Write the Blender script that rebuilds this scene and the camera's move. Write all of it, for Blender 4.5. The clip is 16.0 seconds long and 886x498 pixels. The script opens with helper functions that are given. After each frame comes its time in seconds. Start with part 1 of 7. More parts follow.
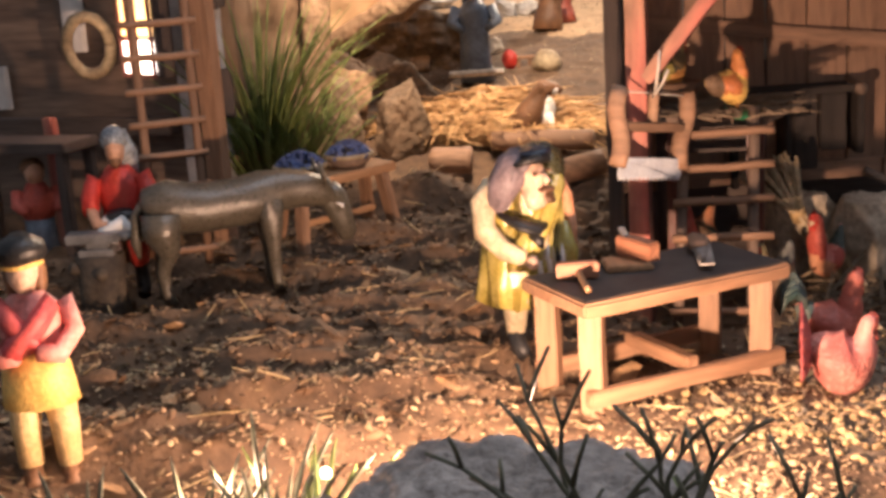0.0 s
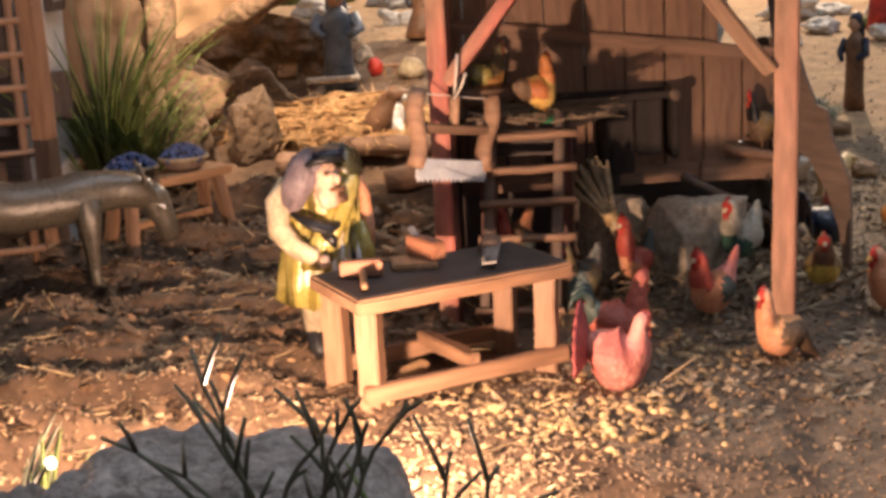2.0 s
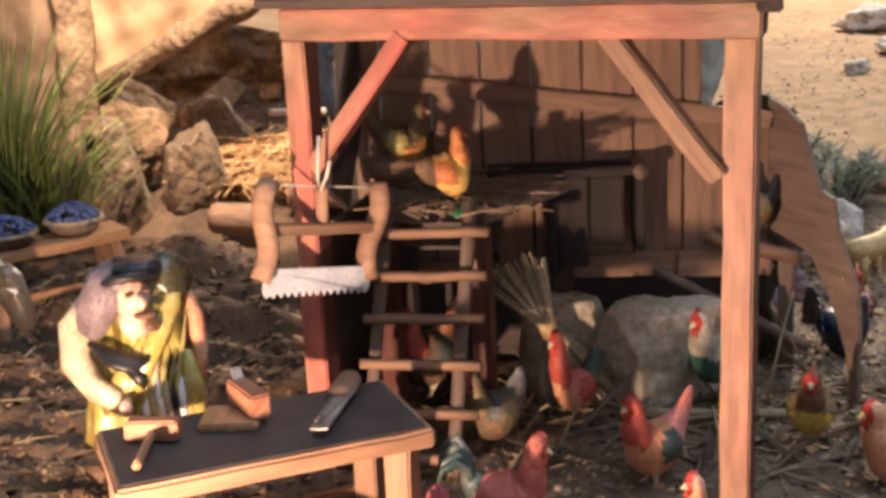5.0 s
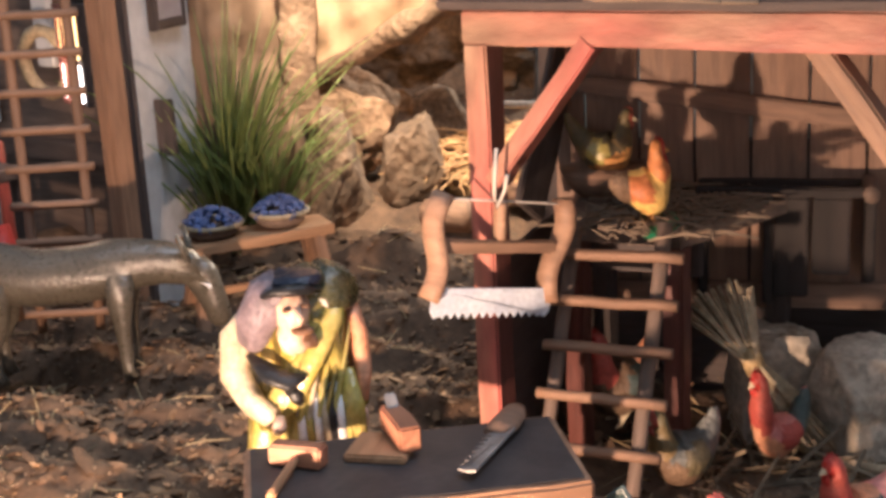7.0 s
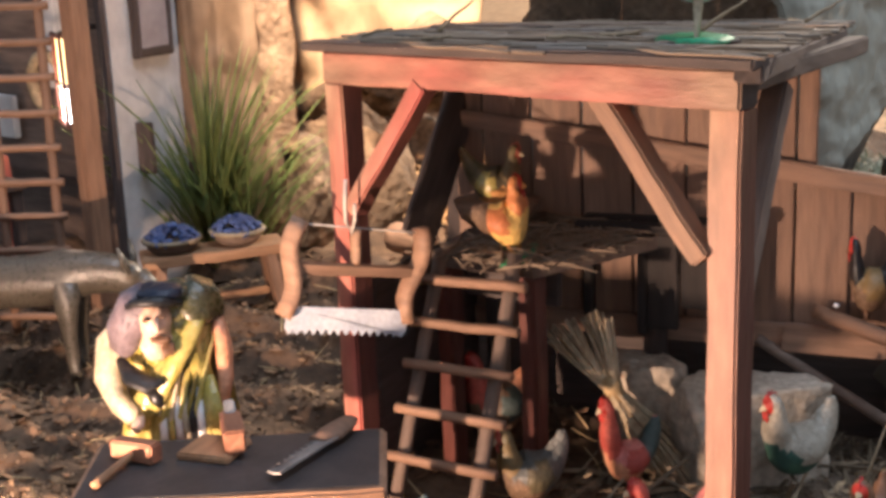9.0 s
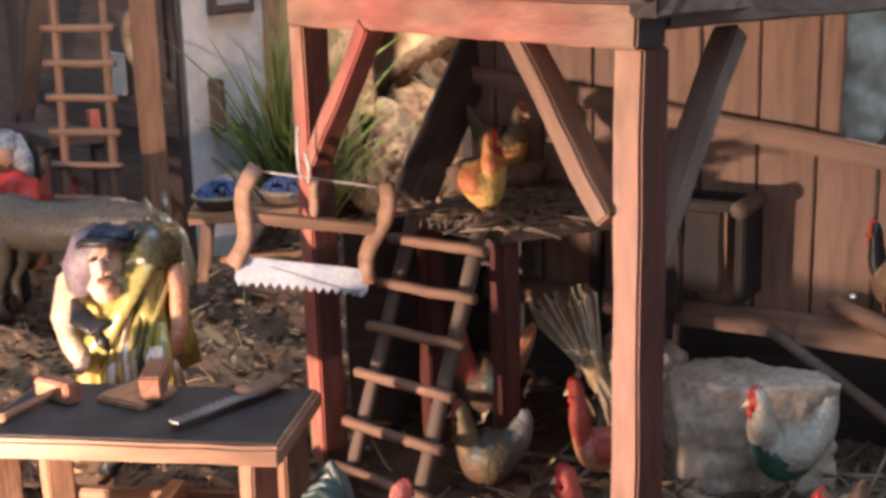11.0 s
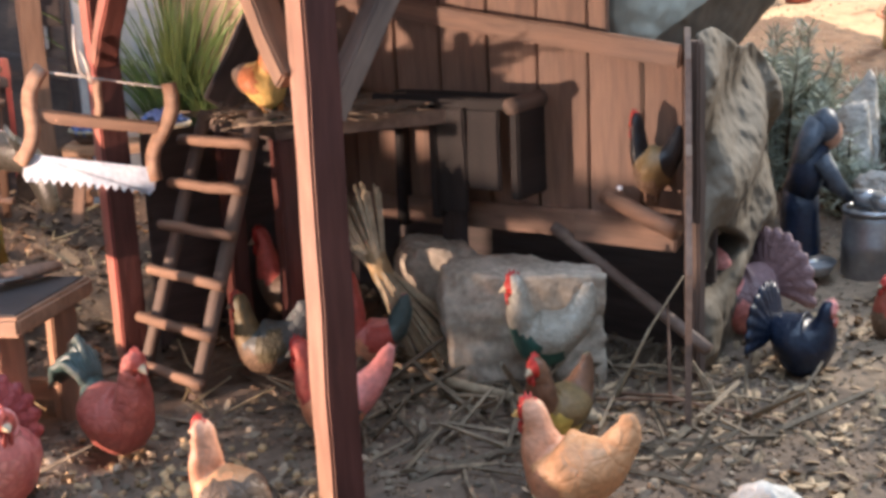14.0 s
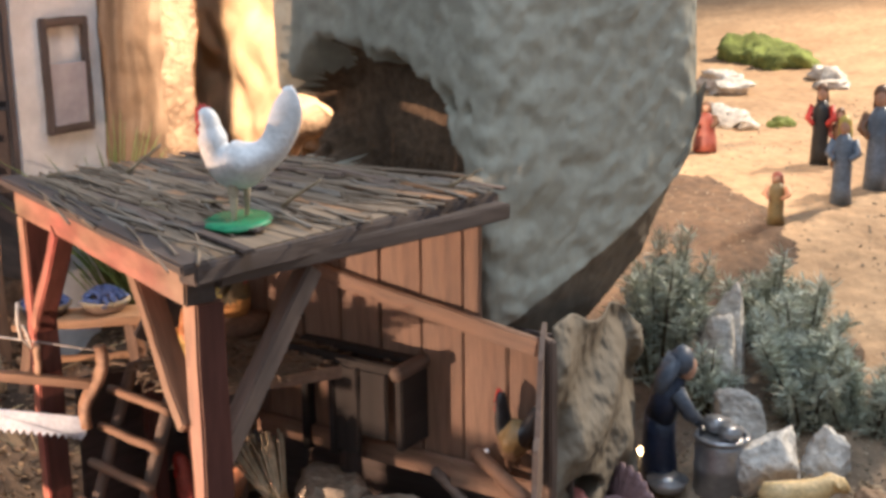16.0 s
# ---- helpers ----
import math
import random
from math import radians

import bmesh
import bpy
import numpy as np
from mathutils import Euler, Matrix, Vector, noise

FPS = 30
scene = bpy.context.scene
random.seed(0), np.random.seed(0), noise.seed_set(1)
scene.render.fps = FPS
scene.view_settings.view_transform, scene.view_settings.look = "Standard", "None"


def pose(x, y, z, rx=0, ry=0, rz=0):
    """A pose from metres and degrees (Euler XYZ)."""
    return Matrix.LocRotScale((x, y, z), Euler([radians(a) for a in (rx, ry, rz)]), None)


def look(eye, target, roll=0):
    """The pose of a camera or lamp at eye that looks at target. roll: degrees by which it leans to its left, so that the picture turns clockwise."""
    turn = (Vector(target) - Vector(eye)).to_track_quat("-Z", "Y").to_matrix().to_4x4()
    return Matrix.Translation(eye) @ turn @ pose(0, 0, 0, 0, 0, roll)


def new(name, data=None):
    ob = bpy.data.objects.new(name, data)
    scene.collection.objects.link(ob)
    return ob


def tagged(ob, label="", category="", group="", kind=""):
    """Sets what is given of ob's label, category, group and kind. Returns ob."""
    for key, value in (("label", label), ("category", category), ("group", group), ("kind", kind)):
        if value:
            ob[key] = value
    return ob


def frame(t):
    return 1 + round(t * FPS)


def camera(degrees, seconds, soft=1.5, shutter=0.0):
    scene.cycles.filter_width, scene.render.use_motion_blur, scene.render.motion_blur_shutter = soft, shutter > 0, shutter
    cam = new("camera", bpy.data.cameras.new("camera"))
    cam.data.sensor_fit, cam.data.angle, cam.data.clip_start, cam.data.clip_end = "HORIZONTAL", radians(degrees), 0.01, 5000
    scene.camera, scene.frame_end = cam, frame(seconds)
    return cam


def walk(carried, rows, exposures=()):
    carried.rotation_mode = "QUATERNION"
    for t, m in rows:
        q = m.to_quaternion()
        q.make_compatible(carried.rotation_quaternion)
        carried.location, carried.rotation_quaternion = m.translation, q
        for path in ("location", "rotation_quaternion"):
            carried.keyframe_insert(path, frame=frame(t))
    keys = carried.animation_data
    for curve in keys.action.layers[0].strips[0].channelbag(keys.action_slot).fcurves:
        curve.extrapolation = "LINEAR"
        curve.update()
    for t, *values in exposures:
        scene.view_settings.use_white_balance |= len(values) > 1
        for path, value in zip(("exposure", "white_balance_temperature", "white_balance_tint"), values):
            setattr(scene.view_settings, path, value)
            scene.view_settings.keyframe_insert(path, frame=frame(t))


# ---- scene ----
from mathutils.kdtree import KDTree

cam = camera(38.9, 16.0, soft=3.5)
# seconds, place and turn of the camera
PATH = [
    (0, -0.03616, -0.72863, 0.23867, 76.025, 3.656, 20.511),
    (0.5, -0.01566, -0.73047, 0.22566, 76.302, 3.566, 19.644),
    (1, 0.00472, -0.72897, 0.21658, 76.554, 3.639, 18.784),
    (1.5, 0.02699, -0.72120, 0.21381, 76.954, 3.485, 18.571),
    (2, 0.04412, -0.71026, 0.22764, 76.538, 2.828, 17.999),
    (2.5, 0.06144, -0.69183, 0.25315, 75.258, 2.615, 17.862),
    (3, 0.07917, -0.66286, 0.26174, 75.114, 2.323, 18.370),
    (3.5, 0.08683, -0.62290, 0.25732, 75.536, 2.143, 19.273),
    (6, 0.11324, -0.44442, 0.26044, 74.493, 2.905, 29.586),
    (6.5, 0.11743, -0.43617, 0.26589, 74.235, 2.928, 33.354),
    (7, 0.11403, -0.43525, 0.26463, 74.848, 2.872, 36.508),
    (7.5, 0.13146, -0.43413, 0.27830, 74.219, 3.007, 39.916),
    (8, 0.16710, -0.42754, 0.28547, 74.372, 2.774, 41.796),
    (8.5, 0.20761, -0.40835, 0.27835, 75.805, 2.526, 42.011),
    (11, 0.29182, -0.27680, 0.24285, 76.245, 1.455, 53.807),
    (11.5, 0.31662, -0.23682, 0.22134, 77.345, 2.225, 57.223),
    (12, 0.32861, -0.22346, 0.19418, 78.584, 1.764, 57.522),
    (12.5, 0.34112, -0.20974, 0.17364, 78.972, 1.969, 57.767),
    (13, 0.35517, -0.19742, 0.17133, 77.100, 2.238, 57.705),
    (13.5, 0.36526, -0.19914, 0.16651, 77.210, 1.929, 56.494),
    (14, 0.38442, -0.19213, 0.19635, 76.335, 2.302, 56.002),
    (14.5, 0.40155, -0.18986, 0.22952, 75.950, 2.199, 55.079),
    (15, 0.42109, -0.18775, 0.27679, 74.772, 1.618, 54.116),
    (15.5, 0.45394, -0.18407, 0.29853, 76.103, 1.864, 54.557),
    (16, 0.45524, -0.18943, 0.34823, 76.020, 0.586, 54.773),
]
# seconds, stops, kelvin and tint of the picture
EXPOSURE = [(0, -0.20, 6120, 18), (1.2, -0.23, 6120, 17), (2.4, -0.35, 6120, 17), (4, -0.18, 6000, 16), (6, 0.24, 5520, 12), (8.5, 0.27, 5500, 13), (11, 0.22, 5120, 11), (12.5, 0.42, 5000, 10), (14.5, 0.60, 5060, 9), (15.2, 0.58, 5240, 10), (16, 0.36, 5520, 11)]
walk(cam, [(t, pose(x, y, z, rx, ry, rz)) for t, x, y, z, rx, ry, rz in PATH], EXPOSURE)

# ---- light ----
world = bpy.data.worlds.new("hall")
world.use_nodes = True
scene.world = world
world.node_tree.nodes["Background"].inputs[0].default_value = (0.72, 0.73, 0.72, 1)
world.node_tree.nodes["Background"].inputs[1].default_value = 0.43


def lamp(name, place, watts, colour, radius, target=None, angle=60, soft=0.6):
    kind = "POINT" if target is None else "SPOT"
    data = bpy.data.lights.new(name, kind)
    data.energy, data.color, data.shadow_soft_size = watts, colour, radius
    ob = new(name, data)
    ob.location = place
    if target is not None:
        data.spot_size, data.spot_blend = radians(angle), soft
        ob.matrix_world = look(place, target)
    return ob


# the pale ceiling lamp of the hall, high over the visitor's side
hall = bpy.data.lights.new("hall_lamp", "AREA")
hall.energy, hall.color, hall.shape, hall.size, hall.size_y = 10.5, (0.90, 0.96, 1.0), "RECTANGLE", 0.9, 0.6
hall_ob = new("hall_lamp", hall)
hall_ob.matrix_world = look((0.34, 0.02, 1.65), (-0.05, 0.15, 0.1))
# the warm footlight hidden behind the rocks at the edge of the yard
lamp("footlight", (-0.158, -0.292, 0.043), 8.5, (1.0, 0.62, 0.37), 0.005)
# the lamps over the cliff, the yard and the far slope
lamp("cliff_lamp", (-0.30, 0.03, 0.62), 54, (1.0, 0.72, 0.45), 0.02, (-0.45, 0.40, 0.20), 50, 0.5)
# weak unseen fill lamp, added among the needles at the left of the rocks
lamp("second_footlight", (-0.285, -0.352, 0.040), 0.55, (1.0, 0.63, 0.38), 0.006)
lamp("slope_lamp", (-0.20, 1.95, 1.25), 205, (1.0, 0.76, 0.50), 0.05, (-0.45, 1.15, 0.10), 100, 0.5)

# ---- materials ----
MATS = {}


def mat(name, base, second=None, rough=0.6, scale=90.0, var=0.22, bump=0.25, bscale=420.0, stretch=(1, 1, 1), metal=0.0, mottle=0.5, each=0.0, spec=0.4, deep=0.0012):
    """A surface with two scales of variation, fine relief and, for pieces, a shift from piece to piece."""
    m = bpy.data.materials.new(name)
    m.use_nodes = True
    n, l = m.node_tree.nodes, m.node_tree.links
    b = n["Principled BSDF"]
    b.inputs["Metallic"].default_value, b.inputs["Specular IOR Level"].default_value = metal, spec
    co, mp = n.new("ShaderNodeTexCoord"), n.new("ShaderNodeMapping")
    mp.inputs["Scale"].default_value = stretch
    l.new(co.outputs["Object"], mp.inputs["Vector"])
    big, fine, rel = (n.new("ShaderNodeTexNoise") for _ in range(3))
    for node, s, d in ((big, scale * 0.35, 4), (fine, scale * 2.2, 6), (rel, bscale, 5)):
        node.inputs["Scale"].default_value, node.inputs["Detail"].default_value = s, d
        l.new(mp.outputs[0], node.inputs["Vector"])
    second = second or tuple(c * (1 - 2 * var) for c in base)
    ramp, mix = n.new("ShaderNodeValToRGB"), n.new("ShaderNodeMix")
    ramp.color_ramp.elements[0].position, ramp.color_ramp.elements[1].position = 0.5 - 0.22 * mottle, 0.5 + 0.32 * mottle
    ramp.color_ramp.elements[0].color, ramp.color_ramp.elements[1].color = (*second, 1), (*base, 1)
    l.new(big.outputs[0], ramp.inputs[0])
    mix.data_type, mix.blend_type = "RGBA", "MULTIPLY"
    grey = n.new("ShaderNodeMapRange")
    grey.inputs["From Min"].default_value, grey.inputs["From Max"].default_value = 0.3, 0.7
    grey.inputs["To Min"].default_value, grey.inputs["To Max"].default_value = 1 - var, 1 + var * 0.6
    l.new(fine.outputs[0], grey.inputs[0])
    mix.inputs[0].default_value = 1.0
    l.new(ramp.outputs[0], mix.inputs["A"])
    l.new(grey.outputs[0], mix.inputs["B"])
    out = mix.outputs["Result"]
    if each:
        info, hue = n.new("ShaderNodeObjectInfo"), n.new("ShaderNodeHueSaturation")
        rng = n.new("ShaderNodeMapRange")
        rng.inputs["To Min"].default_value, rng.inputs["To Max"].default_value = 1 - each, 1 + each
        l.new(info.outputs["Random"], rng.inputs[0])
        l.new(rng.outputs[0], hue.inputs["Value"])
        l.new(out, hue.inputs["Color"])
        out = hue.outputs[0]
    l.new(out, b.inputs["Base Color"])
    rr = n.new("ShaderNodeMapRange")
    rr.inputs["To Min"].default_value, rr.inputs["To Max"].default_value = max(0.05, rough - 0.12), min(1, rough + 0.12)
    l.new(fine.outputs[0], rr.inputs[0])
    l.new(rr.outputs[0], b.inputs["Roughness"])
    bp = n.new("ShaderNodeBump")
    bp.inputs["Strength"].default_value, bp.inputs["Distance"].default_value = bump, deep
    l.new(rel.outputs[0], bp.inputs["Height"])
    l.new(bp.outputs[0], b.inputs["Normal"])
    MATS[name] = m
    return m


def wood(name, base, second=None, rough=0.6, each=0.12, var=0.3):
    return mat(name, base, second, rough, 130, var, 0.35, 380, (0.12, 1, 1), each=each, mottle=0.8)


def paint(name, base, rough=0.45, var=0.22, second=None, spec=0.4):
    return mat(name, base, second, rough + 0.06, 190, var, 0.5, 420, spec=spec)


def glow(name, colour, strength):
    m = bpy.data.materials.new(name)
    m.use_nodes = True
    b = m.node_tree.nodes["Principled BSDF"]
    b.inputs["Base Color"].default_value = (*colour, 1)
    b.inputs["Emission Color"].default_value, b.inputs["Emission Strength"].default_value = (*colour, 1), strength
    MATS[name] = m
    return m


def plumage(name, base, edge, scale=260.0, rough=0.5):
    """Painted clay feathers: small scallops with darker rims and low relief over mottled paint."""
    m = mat(name, base, edge, rough, 150, 0.25, 0.4, 420)
    n, l = m.node_tree.nodes, m.node_tree.links
    b = n["Principled BSDF"]
    src = b.inputs["Base Color"].links[0].from_socket
    mp = [k for k in n if k.type == "MAPPING"][0]
    cell, ramp, mix = n.new("ShaderNodeTexVoronoi"), n.new("ShaderNodeValToRGB"), n.new("ShaderNodeMix")
    cell.feature, cell.inputs["Scale"].default_value = "DISTANCE_TO_EDGE", scale
    l.new(mp.outputs[0], cell.inputs["Vector"])
    ramp.color_ramp.elements[0].position, ramp.color_ramp.elements[1].position = 0.0, 0.16
    ramp.color_ramp.elements[0].color = (0.25, 0.25, 0.25, 1)
    l.new(cell.outputs["Distance"], ramp.inputs[0])
    mix.data_type = "RGBA"
    mix.inputs["A"].default_value = (*edge, 1)
    l.new(ramp.outputs[0], mix.inputs[0])
    l.new(src, mix.inputs["B"])
    l.new(mix.outputs["Result"], b.inputs["Base Color"])
    old = b.inputs["Normal"].links[0].from_node
    bump = n.new("ShaderNodeBump")
    bump.inputs["Strength"].default_value, bump.inputs["Distance"].default_value = 0.35, 0.001
    l.new(ramp.outputs[0], bump.inputs["Height"])
    l.new(old.outputs[0], bump.inputs["Normal"])
    l.new(bump.outputs[0], b.inputs["Normal"])
    return m


DUST = mat("dusty_earth", (0.215, 0.155, 0.105), (0.115, 0.083, 0.058), 0.92, 75, 0.35, 0.9, 360, mottle=0.9)
BANK = mat("bank_earth", (0.30, 0.22, 0.145), (0.19, 0.135, 0.088), 0.92, 60, 0.3, 0.9, 300, mottle=0.9)
EARTH = mat("earth", (0.185, 0.116, 0.068), (0.078, 0.047, 0.028), 0.9, 60, 0.4, 0.9, 330, mottle=0.9)
HAY = mat("bright_hay", (0.70, 0.45, 0.21), (0.38, 0.215, 0.09), 0.6, 110, 0.35, 0.3, 500)
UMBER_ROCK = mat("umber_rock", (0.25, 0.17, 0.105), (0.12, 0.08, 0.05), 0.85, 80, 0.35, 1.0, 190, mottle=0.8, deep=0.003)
SAND = mat("slope_sand", (0.47, 0.32, 0.185), (0.33, 0.21, 0.115), 0.9, 40, 0.25, 0.8, 220, mottle=1.0)
STRAW = mat("straw", (0.52, 0.37, 0.18), (0.28, 0.18, 0.085), 0.6, 110, 0.35, 0.3, 500)
DRYSTRAW = mat("dry_straw", (0.42, 0.34, 0.22), (0.24, 0.18, 0.11), 0.7, 110, 0.35, 0.3, 500)
TAN = wood("tan_wood", (0.46, 0.27, 0.145), (0.30, 0.155, 0.075))
PINE = wood("pine_wood", (0.32, 0.19, 0.115), (0.22, 0.12, 0.068))
PEAR = wood("pear_wood", (0.36, 0.17, 0.095), (0.25, 0.105, 0.06))
PEAR_LIGHT = wood("pale_brown_wood", (0.40, 0.245, 0.15), (0.29, 0.165, 0.10))
BROOM = mat("broom_straw", (0.62, 0.52, 0.35), (0.40, 0.31, 0.19), 0.6, 120, 0.3, 0.3, 500)
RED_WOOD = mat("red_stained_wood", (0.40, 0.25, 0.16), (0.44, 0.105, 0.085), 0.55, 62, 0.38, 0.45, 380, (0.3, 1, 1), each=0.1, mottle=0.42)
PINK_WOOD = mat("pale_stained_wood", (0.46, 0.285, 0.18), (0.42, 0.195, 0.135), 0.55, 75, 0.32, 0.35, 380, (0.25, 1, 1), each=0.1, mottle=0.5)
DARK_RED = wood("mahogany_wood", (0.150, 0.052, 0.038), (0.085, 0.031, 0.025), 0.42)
GREY_WOOD = wood("grey_wood", (0.23, 0.165, 0.125), (0.13, 0.09, 0.07), 0.75)
ASH_WOOD = wood("weathered_wood", (0.34, 0.29, 0.24), (0.20, 0.165, 0.13), 0.8)
THATCH = wood("old_reed", (0.31, 0.235, 0.165), (0.215, 0.16, 0.11), 0.85)
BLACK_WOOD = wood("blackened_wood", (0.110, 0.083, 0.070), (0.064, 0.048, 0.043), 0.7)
# near-black wood of the feed rack, with the shade it stands in included
RACK_SHADE = wood("shaded_rack_wood", (0.042, 0.033, 0.029), (0.022, 0.018, 0.016), 0.75)
BOARD = wood("board_wood", (0.325, 0.203, 0.135), (0.225, 0.132, 0.086), 0.65, 0.1)
TWIG = wood("twig_wood", (0.28, 0.165, 0.10), (0.17, 0.098, 0.062), 0.7)
SLATE = mat("dark_tabletop", (0.066, 0.054, 0.049), (0.042, 0.034, 0.033), 0.68, 120, 0.25, 0.2, 500)
STEEL = mat("painted_steel", (0.74, 0.77, 0.82), (0.58, 0.62, 0.70), 0.38, 200, 0.15, 0.2, 500, metal=0.15)
DULL_STEEL = mat("dull_steel", (0.36, 0.34, 0.32), (0.22, 0.20, 0.19), 0.62, 200, 0.2, 0.2, 500, metal=0.5)
CORD = mat("cord", (0.72, 0.66, 0.58), None, 0.8, 300, 0.15, 0.4, 1500)
PAPER = mat("rock_paper", (0.42, 0.405, 0.325), (0.33, 0.32, 0.255), 0.8, 45, 0.16, 0.5, 120, mottle=0.9)
CLIFF = mat("cliff_paper", (0.62, 0.42, 0.245), (0.44, 0.28, 0.15), 0.8, 16, 0.2, 0.5, 120, mottle=1.0)
PANEL = mat("brown_cliff_paper", (0.29, 0.195, 0.12), (0.18, 0.115, 0.068), 0.8, 22, 0.2, 0.6, 120, mottle=1.0)
STONE = mat("pale_stone", (0.58, 0.50, 0.39), (0.38, 0.32, 0.245), 0.85, 110, 0.35, 1.0, 230, mottle=0.8)
ROCK = mat("grey_rock", (0.47, 0.42, 0.385), (0.24, 0.21, 0.19), 0.8, 110, 0.4, 1.0, 190, mottle=0.7, deep=0.004)
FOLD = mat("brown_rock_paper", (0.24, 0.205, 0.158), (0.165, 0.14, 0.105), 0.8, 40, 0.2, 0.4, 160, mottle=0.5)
KRAFT = mat("pale_brown_paper", (0.20, 0.168, 0.122), (0.145, 0.120, 0.086), 0.8, 45, 0.18, 0.4, 150, mottle=0.8)
CORK = mat("brown_stone", (0.38, 0.25, 0.15), (0.19, 0.12, 0.07), 0.85, 60, 0.35, 1.0, 190, mottle=0.8, deep=0.003)
WHITE_ROCK = mat("white_rock", (0.70, 0.665, 0.60), (0.46, 0.42, 0.37), 0.8, 90, 0.3, 1.0, 200, deep=0.003)
PLASTER = mat("white_plaster", (0.72, 0.70, 0.68), (0.55, 0.53, 0.51), 0.85, 40, 0.12, 0.3, 240)
NEEDLE = mat("pine_needles", (0.25, 0.30, 0.085), (0.14, 0.19, 0.05), 0.45, 120, 0.3, 0.1, 400)
HEATH = mat("grey_green_leaves", (0.56, 0.58, 0.47), (0.34, 0.37, 0.29), 0.6, 90, 0.3, 0.1, 400)
SPRIG = mat("sprig_leaves", (0.17, 0.17, 0.115), (0.085, 0.088, 0.058), 0.5, 120, 0.3, 0.1, 400)

# ---- building blocks ----


def smooth(a, b, v):
    u = min(1.0, max(0.0, (v - a) / (b - a)))
    return u * u * (3 - 2 * u)


def ground_height(x, y):
    """The bare ground: level round the shed, rising to the back and towards the house."""
    if y >= 3:
        return 0.11
    east = smooth(-0.25, -0.12, x)
    return 0.11 * (smooth(0.05, 0.8, y) * (1 - east) + smooth(0.2, 0.9, y) * east) + 0.018 * smooth(-0.2, -0.45, x)


def thing(name, place, label="", category="", group="", kind=""):
    ob = new(name)
    ob.empty_display_size = 0.01
    ob.location = place
    bpy.context.view_layer.update()
    return tagged(ob, label, category, group, kind)


def mesh_of(bm, name, mats, shade=False):
    me = bpy.data.meshes.new(name)
    bmesh.ops.recalc_face_normals(bm, faces=bm.faces)
    bm.to_mesh(me)
    bm.free()
    for m in mats if isinstance(mats, (list, tuple)) else [mats]:
        me.materials.append(m)
    if shade:
        me.polygons.foreach_set("use_smooth", [True] * len(me.polygons))
    return me


def where(ob):
    """The pose in the world, worked out from the parents."""
    m = ob.matrix_basis
    if ob.parent:
        m = where(ob.parent) @ ob.matrix_parent_inverse @ m
    return m


def part(name, bm, material, parent, label="", m=None, shade=False):
    ob = new(name, mesh_of(bm, name, material, shade))
    ob.parent = parent
    ob.matrix_parent_inverse = where(parent).inverted()
    if m is not None:
        ob.matrix_basis = m
    if label:
        ob["label"] = label
    return ob


def solo(name, bm, material, m, label, category, group="", kind="", shade=True):
    place, turn, size = m.decompose()
    bmesh.ops.transform(bm, matrix=Matrix.Diagonal((*size, 1)), verts=bm.verts)
    ob = new(name, mesh_of(bm, name, material, shade))
    ob.matrix_basis = Matrix.LocRotScale(place, turn, None)
    return tagged(ob, label, category, group, kind)


def axis(p0, p1, up=(0, 0, 1)):
    """The pose whose x runs from p0 towards p1."""
    p0, p1, up = Vector(p0), Vector(p1), Vector(up)
    x = (p1 - p0).normalized()
    if abs(x.dot(up.normalized())) > 0.98:
        up = Vector((0, 1, 0))
    y = up.cross(x).normalized()
    z = x.cross(y)
    m = Matrix((x, y, z)).transposed().to_4x4()
    m.translation = p0
    return m


def box_bm(x0, x1, y0, y1, z0, z1, bevel=0.0008, rough=0.0, cuts=0, seed=0):
    bm = bmesh.new()
    bmesh.ops.create_cube(bm, size=1)
    for v in bm.verts:
        v.co = ((x0 + x1) / 2 + v.co.x * (x1 - x0), (y0 + y1) / 2 + v.co.y * (y1 - y0), (z0 + z1) / 2 + v.co.z * (z1 - z0))
    if cuts:
        long = [e for e in bm.edges if abs(e.verts[0].co.x - e.verts[1].co.x) > 0.5 * (x1 - x0)]
        bmesh.ops.subdivide_edges(bm, edges=long, cuts=cuts)
    if bevel:
        sharp = [e for e in bm.edges if len(e.link_faces) == 2 and e.calc_face_angle(0) > 0.5]
        bmesh.ops.bevel(bm, geom=sharp, offset=bevel, segments=2, affect="EDGES", clamp_overlap=True)
    if rough:
        for v in bm.verts:
            v.co += rough * noise.noise_vector(v.co * 60 + Vector((seed * 7.3, seed, 1.7)))
    return bm


def bar(name, p0, p1, w, h, material, parent, up=(0, 0, 1), bevel=0.0009, rough=0.0007, cuts=7, label=""):
    """A squared timber from p0 to p1, w across and h along up."""
    length = (Vector(p1) - Vector(p0)).length
    seed = (p0[0] * 31 + p0[1] * 57 + p0[2] * 91 + p1[2] * 13) * 10
    bm = box_bm(0, length, -w / 2, w / 2, -h / 2, h / 2, bevel, rough, cuts, seed)
    return part(name, bm, material, parent, label, axis(p0, p1, up))


def side_material(ob, way, material):
    """Gives the sides of a timber that face one way another material."""
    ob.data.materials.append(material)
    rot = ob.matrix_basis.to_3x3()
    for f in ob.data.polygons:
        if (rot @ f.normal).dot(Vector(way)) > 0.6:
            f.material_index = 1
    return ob


